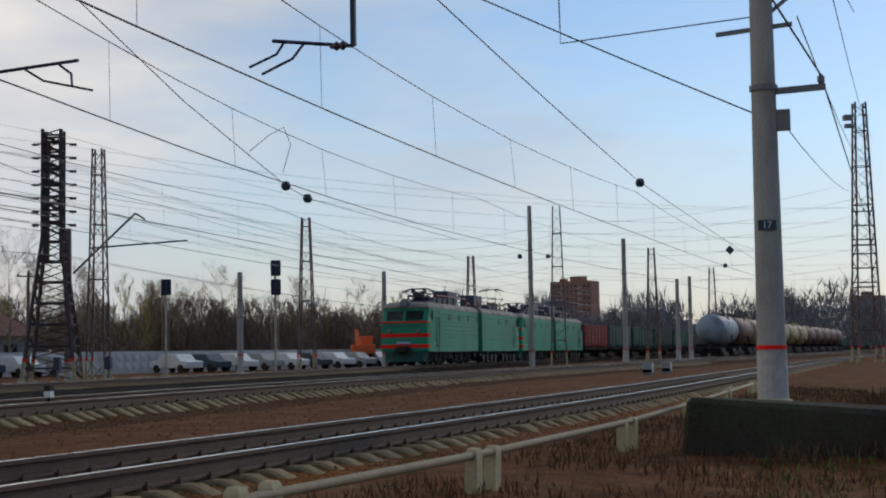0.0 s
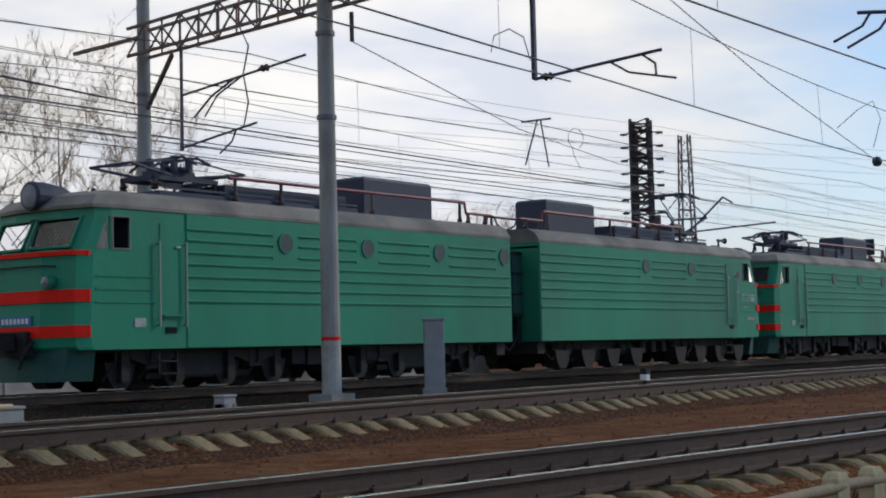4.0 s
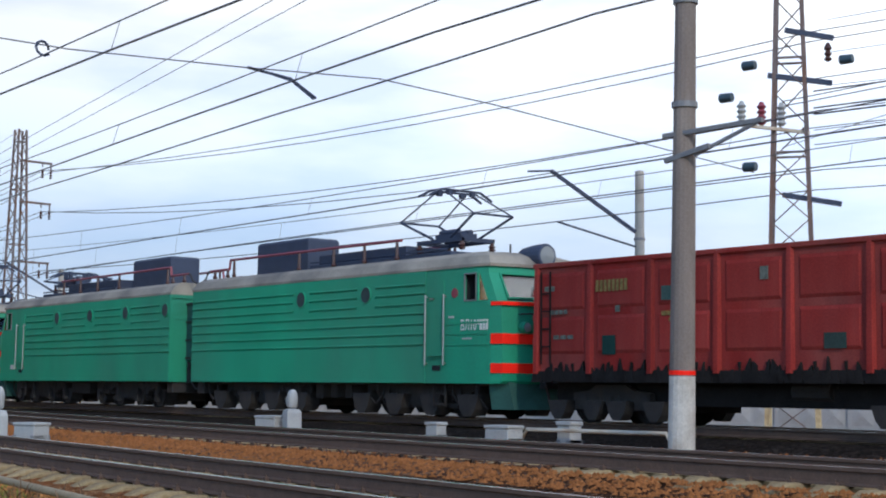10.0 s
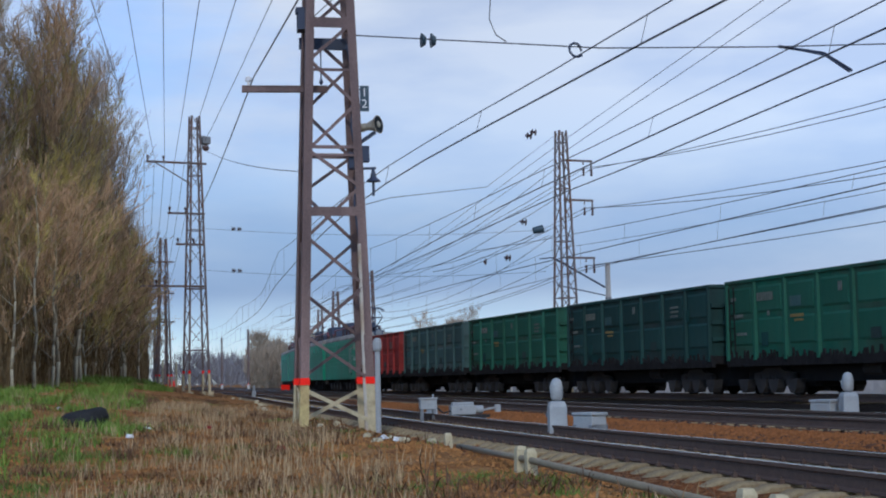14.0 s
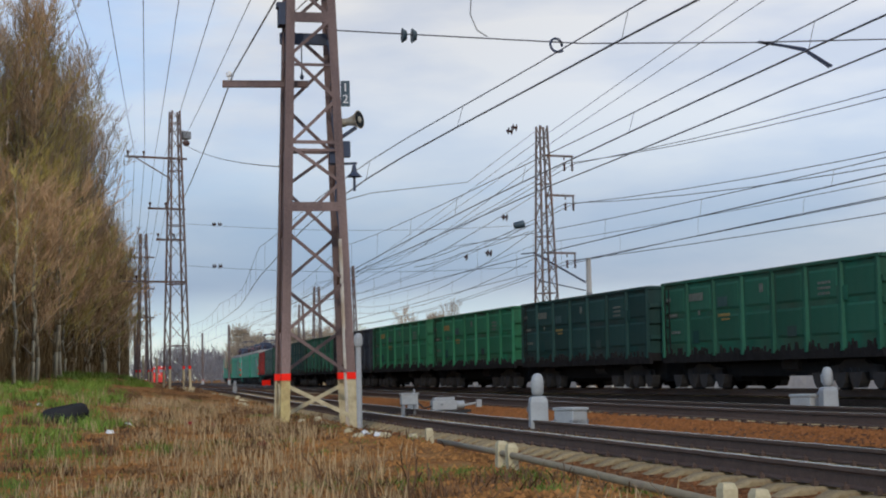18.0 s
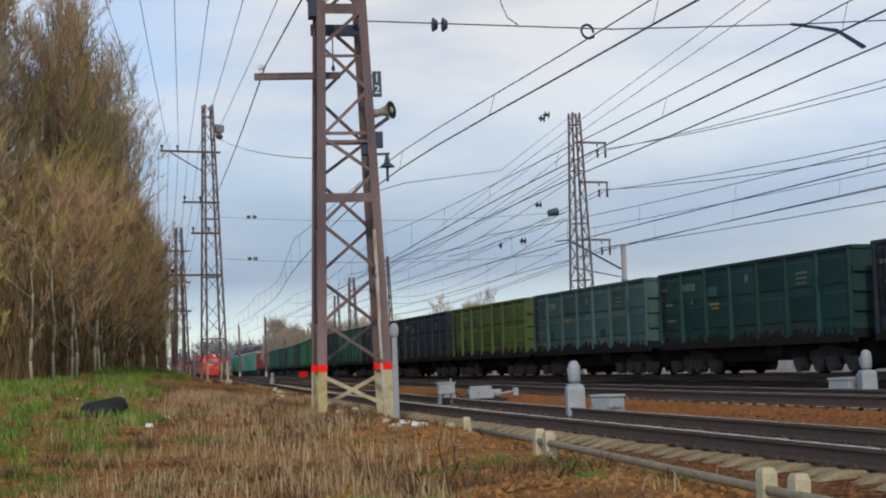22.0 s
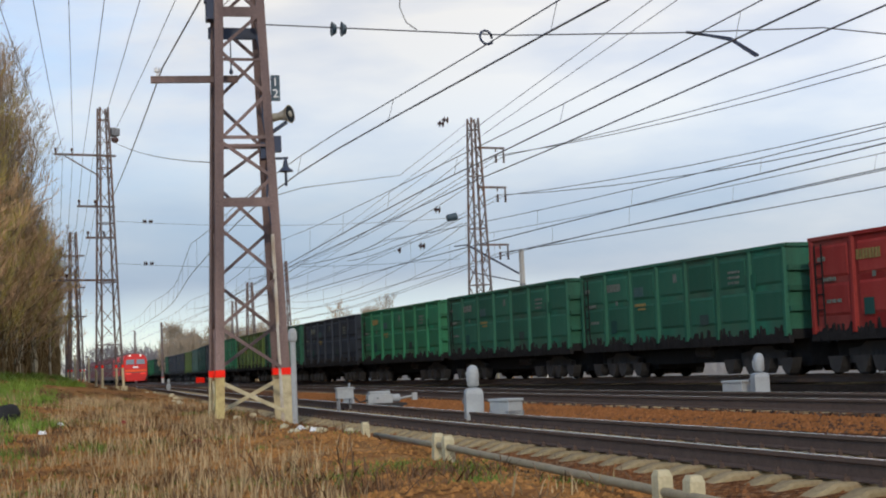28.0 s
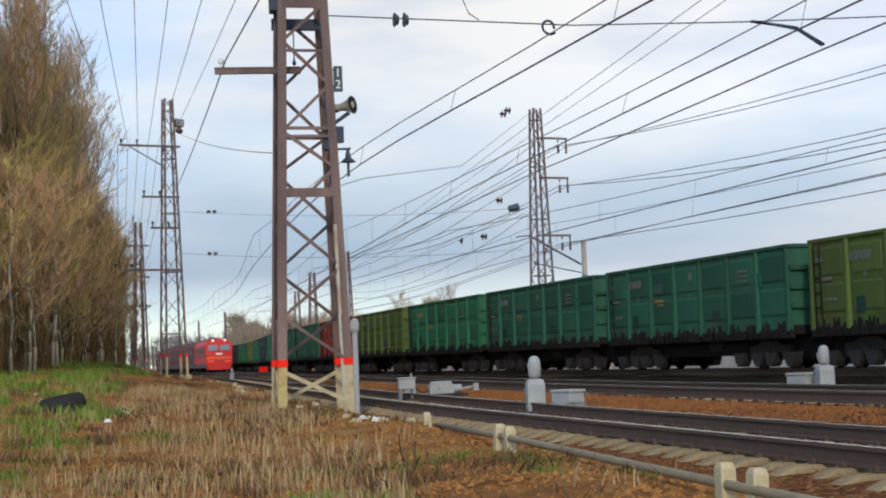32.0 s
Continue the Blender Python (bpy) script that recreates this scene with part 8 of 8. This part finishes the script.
for s in (-1, 1):
    r = part("roof", Geo().loft([[(-2.3, s * 2.05, 2.45), (2.3, s * 2.05, 2.45), (2.3, 0, 3.78), (-2.3, 0, 3.78)], [(-2.3, s * 2.05, 2.53), (2.3, s * 2.05, 2.53), (2.3, 0, 3.86), (-2.3, 0, 3.86)]]), tin, hut, "grey tin roof")
    for k in range(16):
        x = -2.25 + 0.3 * k
        part("roof_rib", Geo().beam((x, s * 2.05, 2.55), (x, 0, 3.88), 0.05), tin, r)
part("painted_patch", Geo().box(-2.012, -2.0, -1.6, 1.2, 0.0, 0.95), pale_patch, hut, "pale blue-grey painted patch")

blue = surf("blue_sheet_roof", (0.03, 0.25, 0.62), 0.45, vary=0.12)
pale_blue = surf("pale_blue_cladding", (0.32, 0.42, 0.5), 0.6, vary=0.1)
shed = thing("blue_building", "long building with a bright blue sheet roof", "building", pose(70, 70, -0.4, 0, 0, -41))
part("wall", Geo().box(-14, 14, -5, 5, 0, 4.2), surf("blue_cladding", (0.05, 0.2, 0.45), 0.6, vary=0.12), shed)
part("roof", Geo().loft([[(-14.6, -5.6, 3.9), (14.6, -5.6, 3.9), (14.6, 5.6, 3.9), (-14.6, 5.6, 3.9)], [(-14.6, -0.1, 6.6), (14.6, -0.1, 6.6), (14.6, 0.1, 6.6), (-14.6, 0.1, 6.6)]]), blue, shed, "bright blue roof")
for k in range(9):
    w = part("window", Geo().box(-12.6 + 3 * k, -11.2 + 3 * k, -5.05, -4.98, 3.0, 3.9), pane_dark, shed)
    part("frame", Geo().loft([[(a, -5.07, b) for a, b in ((-12.7 + 3 * k, 2.9), (-11.1 + 3 * k, 2.9), (-11.1 + 3 * k, 4.0), (-12.7 + 3 * k, 4.0))], [(a, -5.07, b) for a, b in ((-12.58 + 3 * k, 3.02), (-11.22 + 3 * k, 3.02), (-11.22 + 3 * k, 3.88), (-12.58 + 3 * k, 3.88))]], caps=False), white_paint, w)
part("white_band", Geo().box(-14.02, 8.6, -5.06, -5.0, 1.9, 2.9), white_paint, shed, "white cladding band")
bay = part("gable_bay", Geo().box(9.0, 14.6, -8.0, -5.0, 0, 4.2).loft([[(9.0, -8.0, 4.2), (14.6, -8.0, 4.2), (14.6, 1.0, 4.2), (9.0, 1.0, 4.2)], [(11.78, -8.0, 6.3), (11.82, -8.0, 6.3), (11.82, 1.0, 6.3), (11.78, 1.0, 6.3)]]), pale_blue, shed, "pale gable-fronted bay")
for s in (-1, 1):
    part("bay_roof", Geo().loft([[(11.8, -8.5, 6.45), (11.8 + s * 3.3, -8.5, 3.95), (11.8 + s * 3.3, 1.0, 3.95), (11.8, 1.0, 6.45)], [(11.8, -8.5, 6.6), (11.8 + s * 3.3, -8.5, 4.1), (11.8 + s * 3.3, 1.0, 4.1), (11.8, 1.0, 6.6)]]), blue, bay, "bright blue roof")
for a in (9.3, 10.9, 12.7, 14.3):
    part("bay_column", Geo().box(a - 0.12, a + 0.12, -8.15, -8.0, 0, 4.1), white_paint, bay)
part("bay_window", Geo().box(11.1, 12.5, -8.05, -7.98, 1.2, 3.6), pane_dark, bay)
part("dormer", Geo().box(-8, -3, -4.6, 0, 4.0, 6.4).loft([[(-8.4, -5.0, 6.3), (-2.6, -5.0, 6.3), (-2.6, 0, 6.9), (-8.4, 0, 6.9)], [(-8.4, -5.0, 6.45), (-2.6, -5.0, 6.45), (-2.6, 0, 7.05), (-8.4, 0, 7.05)]]), blue, shed, "blue sheet-clad dormer")
for x, y, s in ((80, 80, 0.62), (84, 77, 0.58), (88, 73, 0.55), (78, 85, 0.6)):
    tree(4, x, y, -0.4, s, "bare spreading tree behind the blue building", "birches")
low = thing("grey_house", "low old house with a rust-red roof behind the wall", "house", pose(108, 75, -0.4, 0, 0, -28))
part("wall", Geo().box(-9, 9, -4, 4, 0, 3.4), render_mat, low)
part("roof", Geo().loft([[(-9.6, -4.7, 3.2), (9.6, -4.7, 3.2), (9.6, 4.7, 3.2), (-9.6, 4.7, 3.2)], [(-7, -0.1, 5.8), (7, -0.1, 5.8), (7, 0.1, 5.8), (-7, 0.1, 5.8)]]), surf("rusty_roof", (0.17, 0.07, 0.06), 0.8, vary=0.25, scale=2), low, "rust-red roof")
for k in range(5):
    part("window", Geo().box(-7.5 + 3.4 * k, -6.3 + 3.4 * k, -4.05, -3.98, 1.2, 2.5), pane_dark, low)

flats = thing("apartment_building", "far pinkish brick apartment block with rows of windows", "apartment building", pose(886, 157, 0, 0, 0, -10))
part("wall", Geo().box(-7, 7, -13.2, 13.2, 0, 43).box(-3, 3, -7, 2, 43, 46).box(-2, 2, 5, 9, 43, 45), surf("pink_brick_panels", (0.30, 0.17, 0.14), 0.9, vary=0.15, scale=0.2), flats)
for k in range(9):
    for q in range(11):
        y, z = -12 + 2.7 * k, 3 + 3.6 * q
        if k in (2, 6):
            part("balcony", Geo().box(-8.1, -7, y, y + 2.0, z - 0.6, z + 0.5), concrete_mat, flats)
        else:
            part("window", Geo().box(-7.12, -6.98, y, y + 1.5, z, z + 1.7), pane_dark, flats)
city = thing("far_buildings", "hazy far town of mixed blocks beyond the yard", "buildings", kind="stuff")
# facade colours with the distance haze mixed in
haze_a, haze_b = surf("haze_tinted_facade_grey", (0.20, 0.21, 0.24), 0.9, vary=0.1, scale=0.05), surf("haze_tinted_facade_red", (0.26, 0.17, 0.16), 0.9, vary=0.1, scale=0.05)
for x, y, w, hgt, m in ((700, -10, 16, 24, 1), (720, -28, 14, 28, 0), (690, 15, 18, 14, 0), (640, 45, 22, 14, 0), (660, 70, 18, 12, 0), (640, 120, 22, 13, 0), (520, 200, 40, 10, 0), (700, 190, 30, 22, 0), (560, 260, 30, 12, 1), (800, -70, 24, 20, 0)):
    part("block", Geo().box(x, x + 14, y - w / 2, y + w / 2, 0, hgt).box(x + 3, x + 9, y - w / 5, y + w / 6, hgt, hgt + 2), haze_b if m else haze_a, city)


def horizon_wood():
    x = random.uniform(330, 620)
    return x, random.uniform(-60, 330), random.uniform(-1, 1)


# the grey of this wood holds the haze over the horizon
scatter("far_wood", "hazy dark wood along the horizon", surf("haze_tinted_wood", (0.24, 0.24, 0.26), 0.95, vary=0.2, island=0.3), 30000, crowns(horizon_wood, 13, 9, 260), flake(3.2), category="wood")


def north_wood():
    x = random.uniform(-420, 330)
    return x, random.uniform(150, 230) + max(0, -x - 150) * 0.25, -0.5


# brown greyed by hand to hold the haze behind the yard
scatter("far_wood", "hazy brown wood behind the yard", surf("haze_tinted_brown_wood", (0.21, 0.18, 0.155), 0.95, vary=0.2, island=0.4), 42000, crowns(north_wood, 8.0, 5.5, 360), flake(1.9), category="wood")


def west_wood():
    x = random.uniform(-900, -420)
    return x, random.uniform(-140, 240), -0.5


# flat grey twigs: distance haze is part of the colour
scatter("far_wood", "hazy wood closing the line in the distance", surf("haze_tinted_west_wood", (0.25, 0.24, 0.25), 0.95, vary=0.2, island=0.3), 30000, crowns(west_wood, 11, 8, 300), flake(3.0), category="wood")


def line_clump():
    x, y = random.choice(((-225, 49), (-222, 61), (-217, 77), (-240, 56)))
    return x + random.uniform(-8, 8), y + random.uniform(-5, 5), -0.4


# clump colour lightened for haze
scatter("far_wood", "clump of bare brown trees beside the line", surf("haze_paled_clump", (0.33, 0.27, 0.20), 0.95, vary=0.2, island=0.4), 16000, crowns(line_clump, 8.5, 3.5, 26), flake(1.3), category="wood")
white_hut = thing("white_kiosk", "small white kiosk beside the far tracks", "kiosk", pose(-150, 43.0, -0.3, 0, 0, 8))
part("wall", Geo().box(-1.6, 1.6, -1.3, 1.3, 0, 2.3), white_paint, white_hut)
part("roof", Geo().box(-1.8, 1.8, -1.5, 1.5, 2.3, 2.45), iron_grey, white_hut)
for k in range(3):
    part("window", Geo().box(-1.3 + 0.95 * k, -0.7 + 0.95 * k, -1.34, -1.3, 1.0, 1.8), pane_dark, white_hut)

# parked cars behind the yard
for k in range(20):
    x = 64 + 3.3 * k + (9 if k > 9 else 0)
    y = 68.0 - (x - 56) * 0.287 - 3.5 if x > 56 else 37.5
    c = thing("parked_car", ("white", "silver grey", "white", "dark")[k % 4] + " car parked along the wall", "car", pose(x, y, -0.42, 0, 0, 68 + random.uniform(-8, 8)), "parked cars")
    paint = (white_paint, box_mat, white_paint, plate_dark)[k % 4]
    prof = [(-2.1, 0.35), (-2.1, 0.85), (-1.3, 0.95), (-0.8, 1.42), (0.7, 1.45), (1.35, 0.98), (2.1, 0.85), (2.15, 0.35)]
    part("body", Geo().loft([[(a, -0.85, b) for a, b in prof], [(a, 0.85, b) for a, b in prof]]), paint, c, bevel=0.05)
    part("side_glass", Geo().loft([[(-1.05, -0.87, 0.98), (1.0, -0.87, 0.98), (0.6, -0.87, 1.36), (-0.72, -0.87, 1.36)], [(-1.05, -0.84, 0.98), (1.0, -0.84, 0.98), (0.6, -0.84, 1.36), (-0.72, -0.84, 1.36)]]), pane_dark, c)
    for a in (-1.35, 1.35):
        for s in (-0.8, 0.8):
            part("wheel", Geo().turn((a, s, 0.32), [(0.05, -0.09), (0.32, -0.09), (0.32, 0.09), (0.05, 0.09)], 12, "y"), black_iron, c)
orange = thing("orange_digger", "orange excavator standing behind the yard", "excavator", pose(132, 43.5, -0.4, 0, 0, 20))
orange_mat = surf("orange_paint", (0.75, 0.12, 0.02), 0.5, vary=0.15)
part("cab", Geo().box(-0.2, 1.4, -0.9, 0.2, 1.3, 2.9), orange_mat, orange, bevel=0.06)
part("engine_cover", Geo().box(-2.0, 0.1, -1.1, 1.1, 1.2, 2.1), orange_mat, orange, bevel=0.08)
part("crawler_track", Geo().box(-1.8, 1.8, -1.3, -0.7, 0, 0.8), black_iron, orange, bevel=0.1)
part("crawler_track", Geo().box(-1.8, 1.8, 0.7, 1.3, 0, 0.8), black_iron, orange, bevel=0.1)
part("chassis", Geo().box(-1, 1, -0.8, 0.8, 0.6, 1.2), black_iron, orange, bevel=0.1)
part("boom", Geo().beam((1.0, 0.4, 1.8), (3.2, 0.5, 3.4), 0.35).beam((3.2, 0.5, 3.4), (4.4, 0.5, 1.4), 0.28), orange_mat, orange)


# ---- tank wagons standing on the siding ----
def tank_wagon(label, paint, stripe=None):
    t = thing("tank_wagon", label, "tank wagon", group="tank wagons")
    part("tank", Geo().turn((0, 0, 2.75), [(0.05, -5.4), (0.9, -5.3), (1.35, -5.05), (1.5, -4.7), (1.5, 4.7), (1.35, 5.05), (0.9, 5.3), (0.05, 5.4)], 24, "x"), paint, t, smooth=True)
    for x in (-4.2, -2.1, 0, 2.1, 4.2):
        part("hoop", Geo().turn((x, 0, 2.75), [(1.49, -0.05), (1.53, -0.05), (1.53, 0.05), (1.49, 0.05)], 24, "x"), stripe or paint, t)
    dome = part("manhole_dome", Geo().turn((0, 0, 4.15), [(0.4, 0), (0.4, 0.3), (0.3, 0.36), (0.05, 0.38)], 14), paint, t)
    part("walkway", Geo().box(-1.3, 1.3, -0.7, 0.7, 4.2, 4.24), frame_grime, dome)
    part("frame", Geo().box(-5.8, 5.8, -0.3, 0.3, 0.9, 1.25).box(-5.7, -5.4, -1.4, 1.4, 1.0, 1.3).box(5.4, 5.7, -1.4, 1.4, 1.0, 1.3), frame_grime, t)
    part("ladder", Geo().beam((0.3, -1.55, 1.2), (0.3, -1.0, 4.2), 0.05).beam((-0.3, -1.55, 1.2), (-0.3, -1.0, 4.2), 0.05), frame_grime, t)
    bogie(t, -3.9, 1.85, WHEEL_SMALL, 0.475, False)
    bogie(t, 3.9, 1.85, WHEEL_SMALL, 0.475, False)
    coupler(t, 6.01)
    coupler(t, -6.01, s=-1)
    return t


tank_grey = surf("tank_blue_grey", (0.26, 0.32, 0.38), 0.55, vary=0.2, scale=1.2, stain=(0.12, 0.11, 0.1), amount=0.6)
tank_brown = surf("tank_brown", (0.17, 0.06, 0.05), 0.6, vary=0.25, scale=1.2, stain=(0.06, 0.04, 0.04), amount=0.7)
tank_tan = surf("tank_tan", (0.40, 0.31, 0.14), 0.6, vary=0.25, scale=1.2, stain=(0.1, 0.08, 0.06), amount=0.7)
base_tanks = [tank_wagon("blue-grey tank wagon stained with oil on the siding", tank_grey), tank_wagon("dark red-brown tank wagon on the siding", tank_brown), tank_wagon("tan tank wagon streaked with oil on the siding", tank_tan)]
for k, q in enumerate((0, 1, 2, 2, 2, 2, 2, 1, 1, 1, 1, 1)):
    m = along(way_d, 155 + 12.02 * k, 0.0)
    if k in (0, 1, 2):
        base_tanks[k].matrix_basis = m
    else:
        copy_thing(base_tanks[q], m)

# ---- red electric multiple unit coming up the middle track ----
emu_red = surf("coach_red", (0.62, 0.02, 0.015), 0.6, vary=0.08)
emu_grey = surf("coach_grey", (0.12, 0.085, 0.08), 0.8, vary=0.15)
emu_dark = surf("coach_dark_red", (0.15, 0.03, 0.028), 0.8, vary=0.15)


def coach(label, lead):
    t = thing("train_coach", label, "train", group="red passenger train")
    L, W = 9.7, 1.74

    def ring(x, k=1.0, low=1.1):
        return [(x, -W * k, low), (x, W * k, low), (x, W * k, 2.3), (x, W * k * 0.98, 3.45), (x, W * k * 0.75, 4.05), (x, 0, 4.25), (x, -W * k * 0.75, 4.05), (x, -W * k * 0.98, 3.45), (x, -W * k, 2.3)]
    rings = [ring(-L), ring(L - (0.6 if lead else 0))]
    if lead:
        rings.append([(L - (0.25 if p[2] > 2.3 else 0.0), p[1] * 0.93, p[2] * (0.985 if p[2] > 3 else 1)) for p in ring(L)])
    body = part("body", Geo().loft(rings), emu_red if lead else emu_dark, t)
    part("lower_body", Geo().box(-L, L - 0.3, -W + 0.03, W - 0.03, 0.55, 1.1), emu_grey, t, bevel=0.05)
    for s in (-1, 1):
        for k in range(9):
            x = -7.6 + 1.75 * k
            part("window", Geo().box(x, x + 1.2, min(s * W, s * (W + 0.012)), max(s * W, s * (W + 0.012)), 2.35, 3.2), pane_dark, body)
        part("grey_band", Geo().box(-L, L - 0.8, min(s * W, s * (W + 0.006)), max(s * W, s * (W + 0.006)), 1.95, 2.12), emu_grey, body)
    part("roof_vent", Geo().box(-6, -4, -0.6, 0.6, 4.15, 4.45).box(2, 4, -0.6, 0.6, 4.15, 4.45), emu_grey, t, bevel=0.04)
    if lead:
        x = L - 0.02
        for s in (-1, 1):
            w = part("windscreen", Geo().loft([[(x - 0.12, s * 0.15, 2.72), (x - 0.12, s * 1.35, 2.72), (x - 0.22, s * 1.3, 3.42), (x - 0.22, s * 0.15, 3.42)], [(x + 0.02, s * 0.15, 2.72), (x + 0.02, s * 1.35, 2.72), (x - 0.17, s * 1.3, 3.42), (x - 0.17, s * 0.15, 3.42)]]), pane_light, body, "pale windscreen")
            part("buffer_lamp", Geo().box(x, x + 0.05, s * 1.05 - 0.38, s * 1.05 + 0.38, 1.25, 1.5), glow("red_lamp_lens", (0.9, 0.05, 0.03), 0.3), body, "bright red lamp panel")
            part("roof_lamp", Geo().turn((x - 0.35, s * 0.75 if s > 0 else -0.75, 3.98), [(0.02, 0.0), (0.13, 0.0), (0.13, 0.2), (0.02, 0.22)], 12, "x"), glow("lit_lamp", (1.0, 0.95, 0.85), 0.6), body, "lit roof lamp")
        part("orange_band", Geo().box(x - 0.02, x + 0.03, -1.55, 1.55, 1.62, 1.95), surf("orange_band", (0.85, 0.10, 0.015), 0.4, vary=0.05), body, "orange band")
        part("grey_panel", Geo().box(x - 0.02, x + 0.035, -1.5, 1.5, 1.5, 1.6), emu_grey, body)
        part("lettering", Geo().box(x - 0.05, x + 0.0, -0.4, 0.4, 2.2, 2.4), white_paint, body)
        part("apron", Geo().loft([[(x - 0.6, -1.6, 0.3), (x, -1.2, 0.3), (x, 1.2, 0.3), (x - 0.6, 1.6, 0.3)], [(x - 0.6, -1.7, 1.1), (x, -1.6, 1.1), (x, 1.6, 1.1), (x - 0.6, 1.7, 1.1)]]), emu_red, t)
    bogie(t, -6.6, 2.6, WHEEL_SMALL, 0.475, False)
    bogie(t, 6.6, 2.6, WHEEL_SMALL, 0.475, False)
    return t


emu = [coach("red electric train motor coach with lit roof lamps", True)]
mid = coach("dark red passenger train coach", False)
emu.append(mid)
for k in range(4):
    emu.append(copy_thing(mid, Matrix()))
EMU_ROWS = [(0, -900), (8, -690), (13, -545), (19, -338), (21, -300), (23, -268), (26, -237), (28.5, -212), (30, -201), (32, -186)]


# ---- sleepers, last of the pieces ----
sleepers(track_a, way_a, RAIL_A, -120, 110, -45, 70)
sleepers(track_b, way_b, RAIL_B, -120, 110, -55, 60, buried=-13)
sleepers(track_c, way_c, RAIL_C, -120, 110, 0, 0, clips=False, buried=999)


def motions():
    times = [0, 2, 4, 6, 8, 10, 12, 14, 16, 18, 20, 22, 24, 26, 28, 30, 32]
    for ob, off, back in moving:
        walk(ob, [(t, along(way_c, TRAIN0 - SPEED * t + off, RAIL_C, back)) for t in times])
    for k, ob in enumerate(emu):
        walk(ob, [(t, along(way_b, x - 9.7 - 20.1 * k, RAIL_B)) for t, x in EMU_ROWS])


motions()
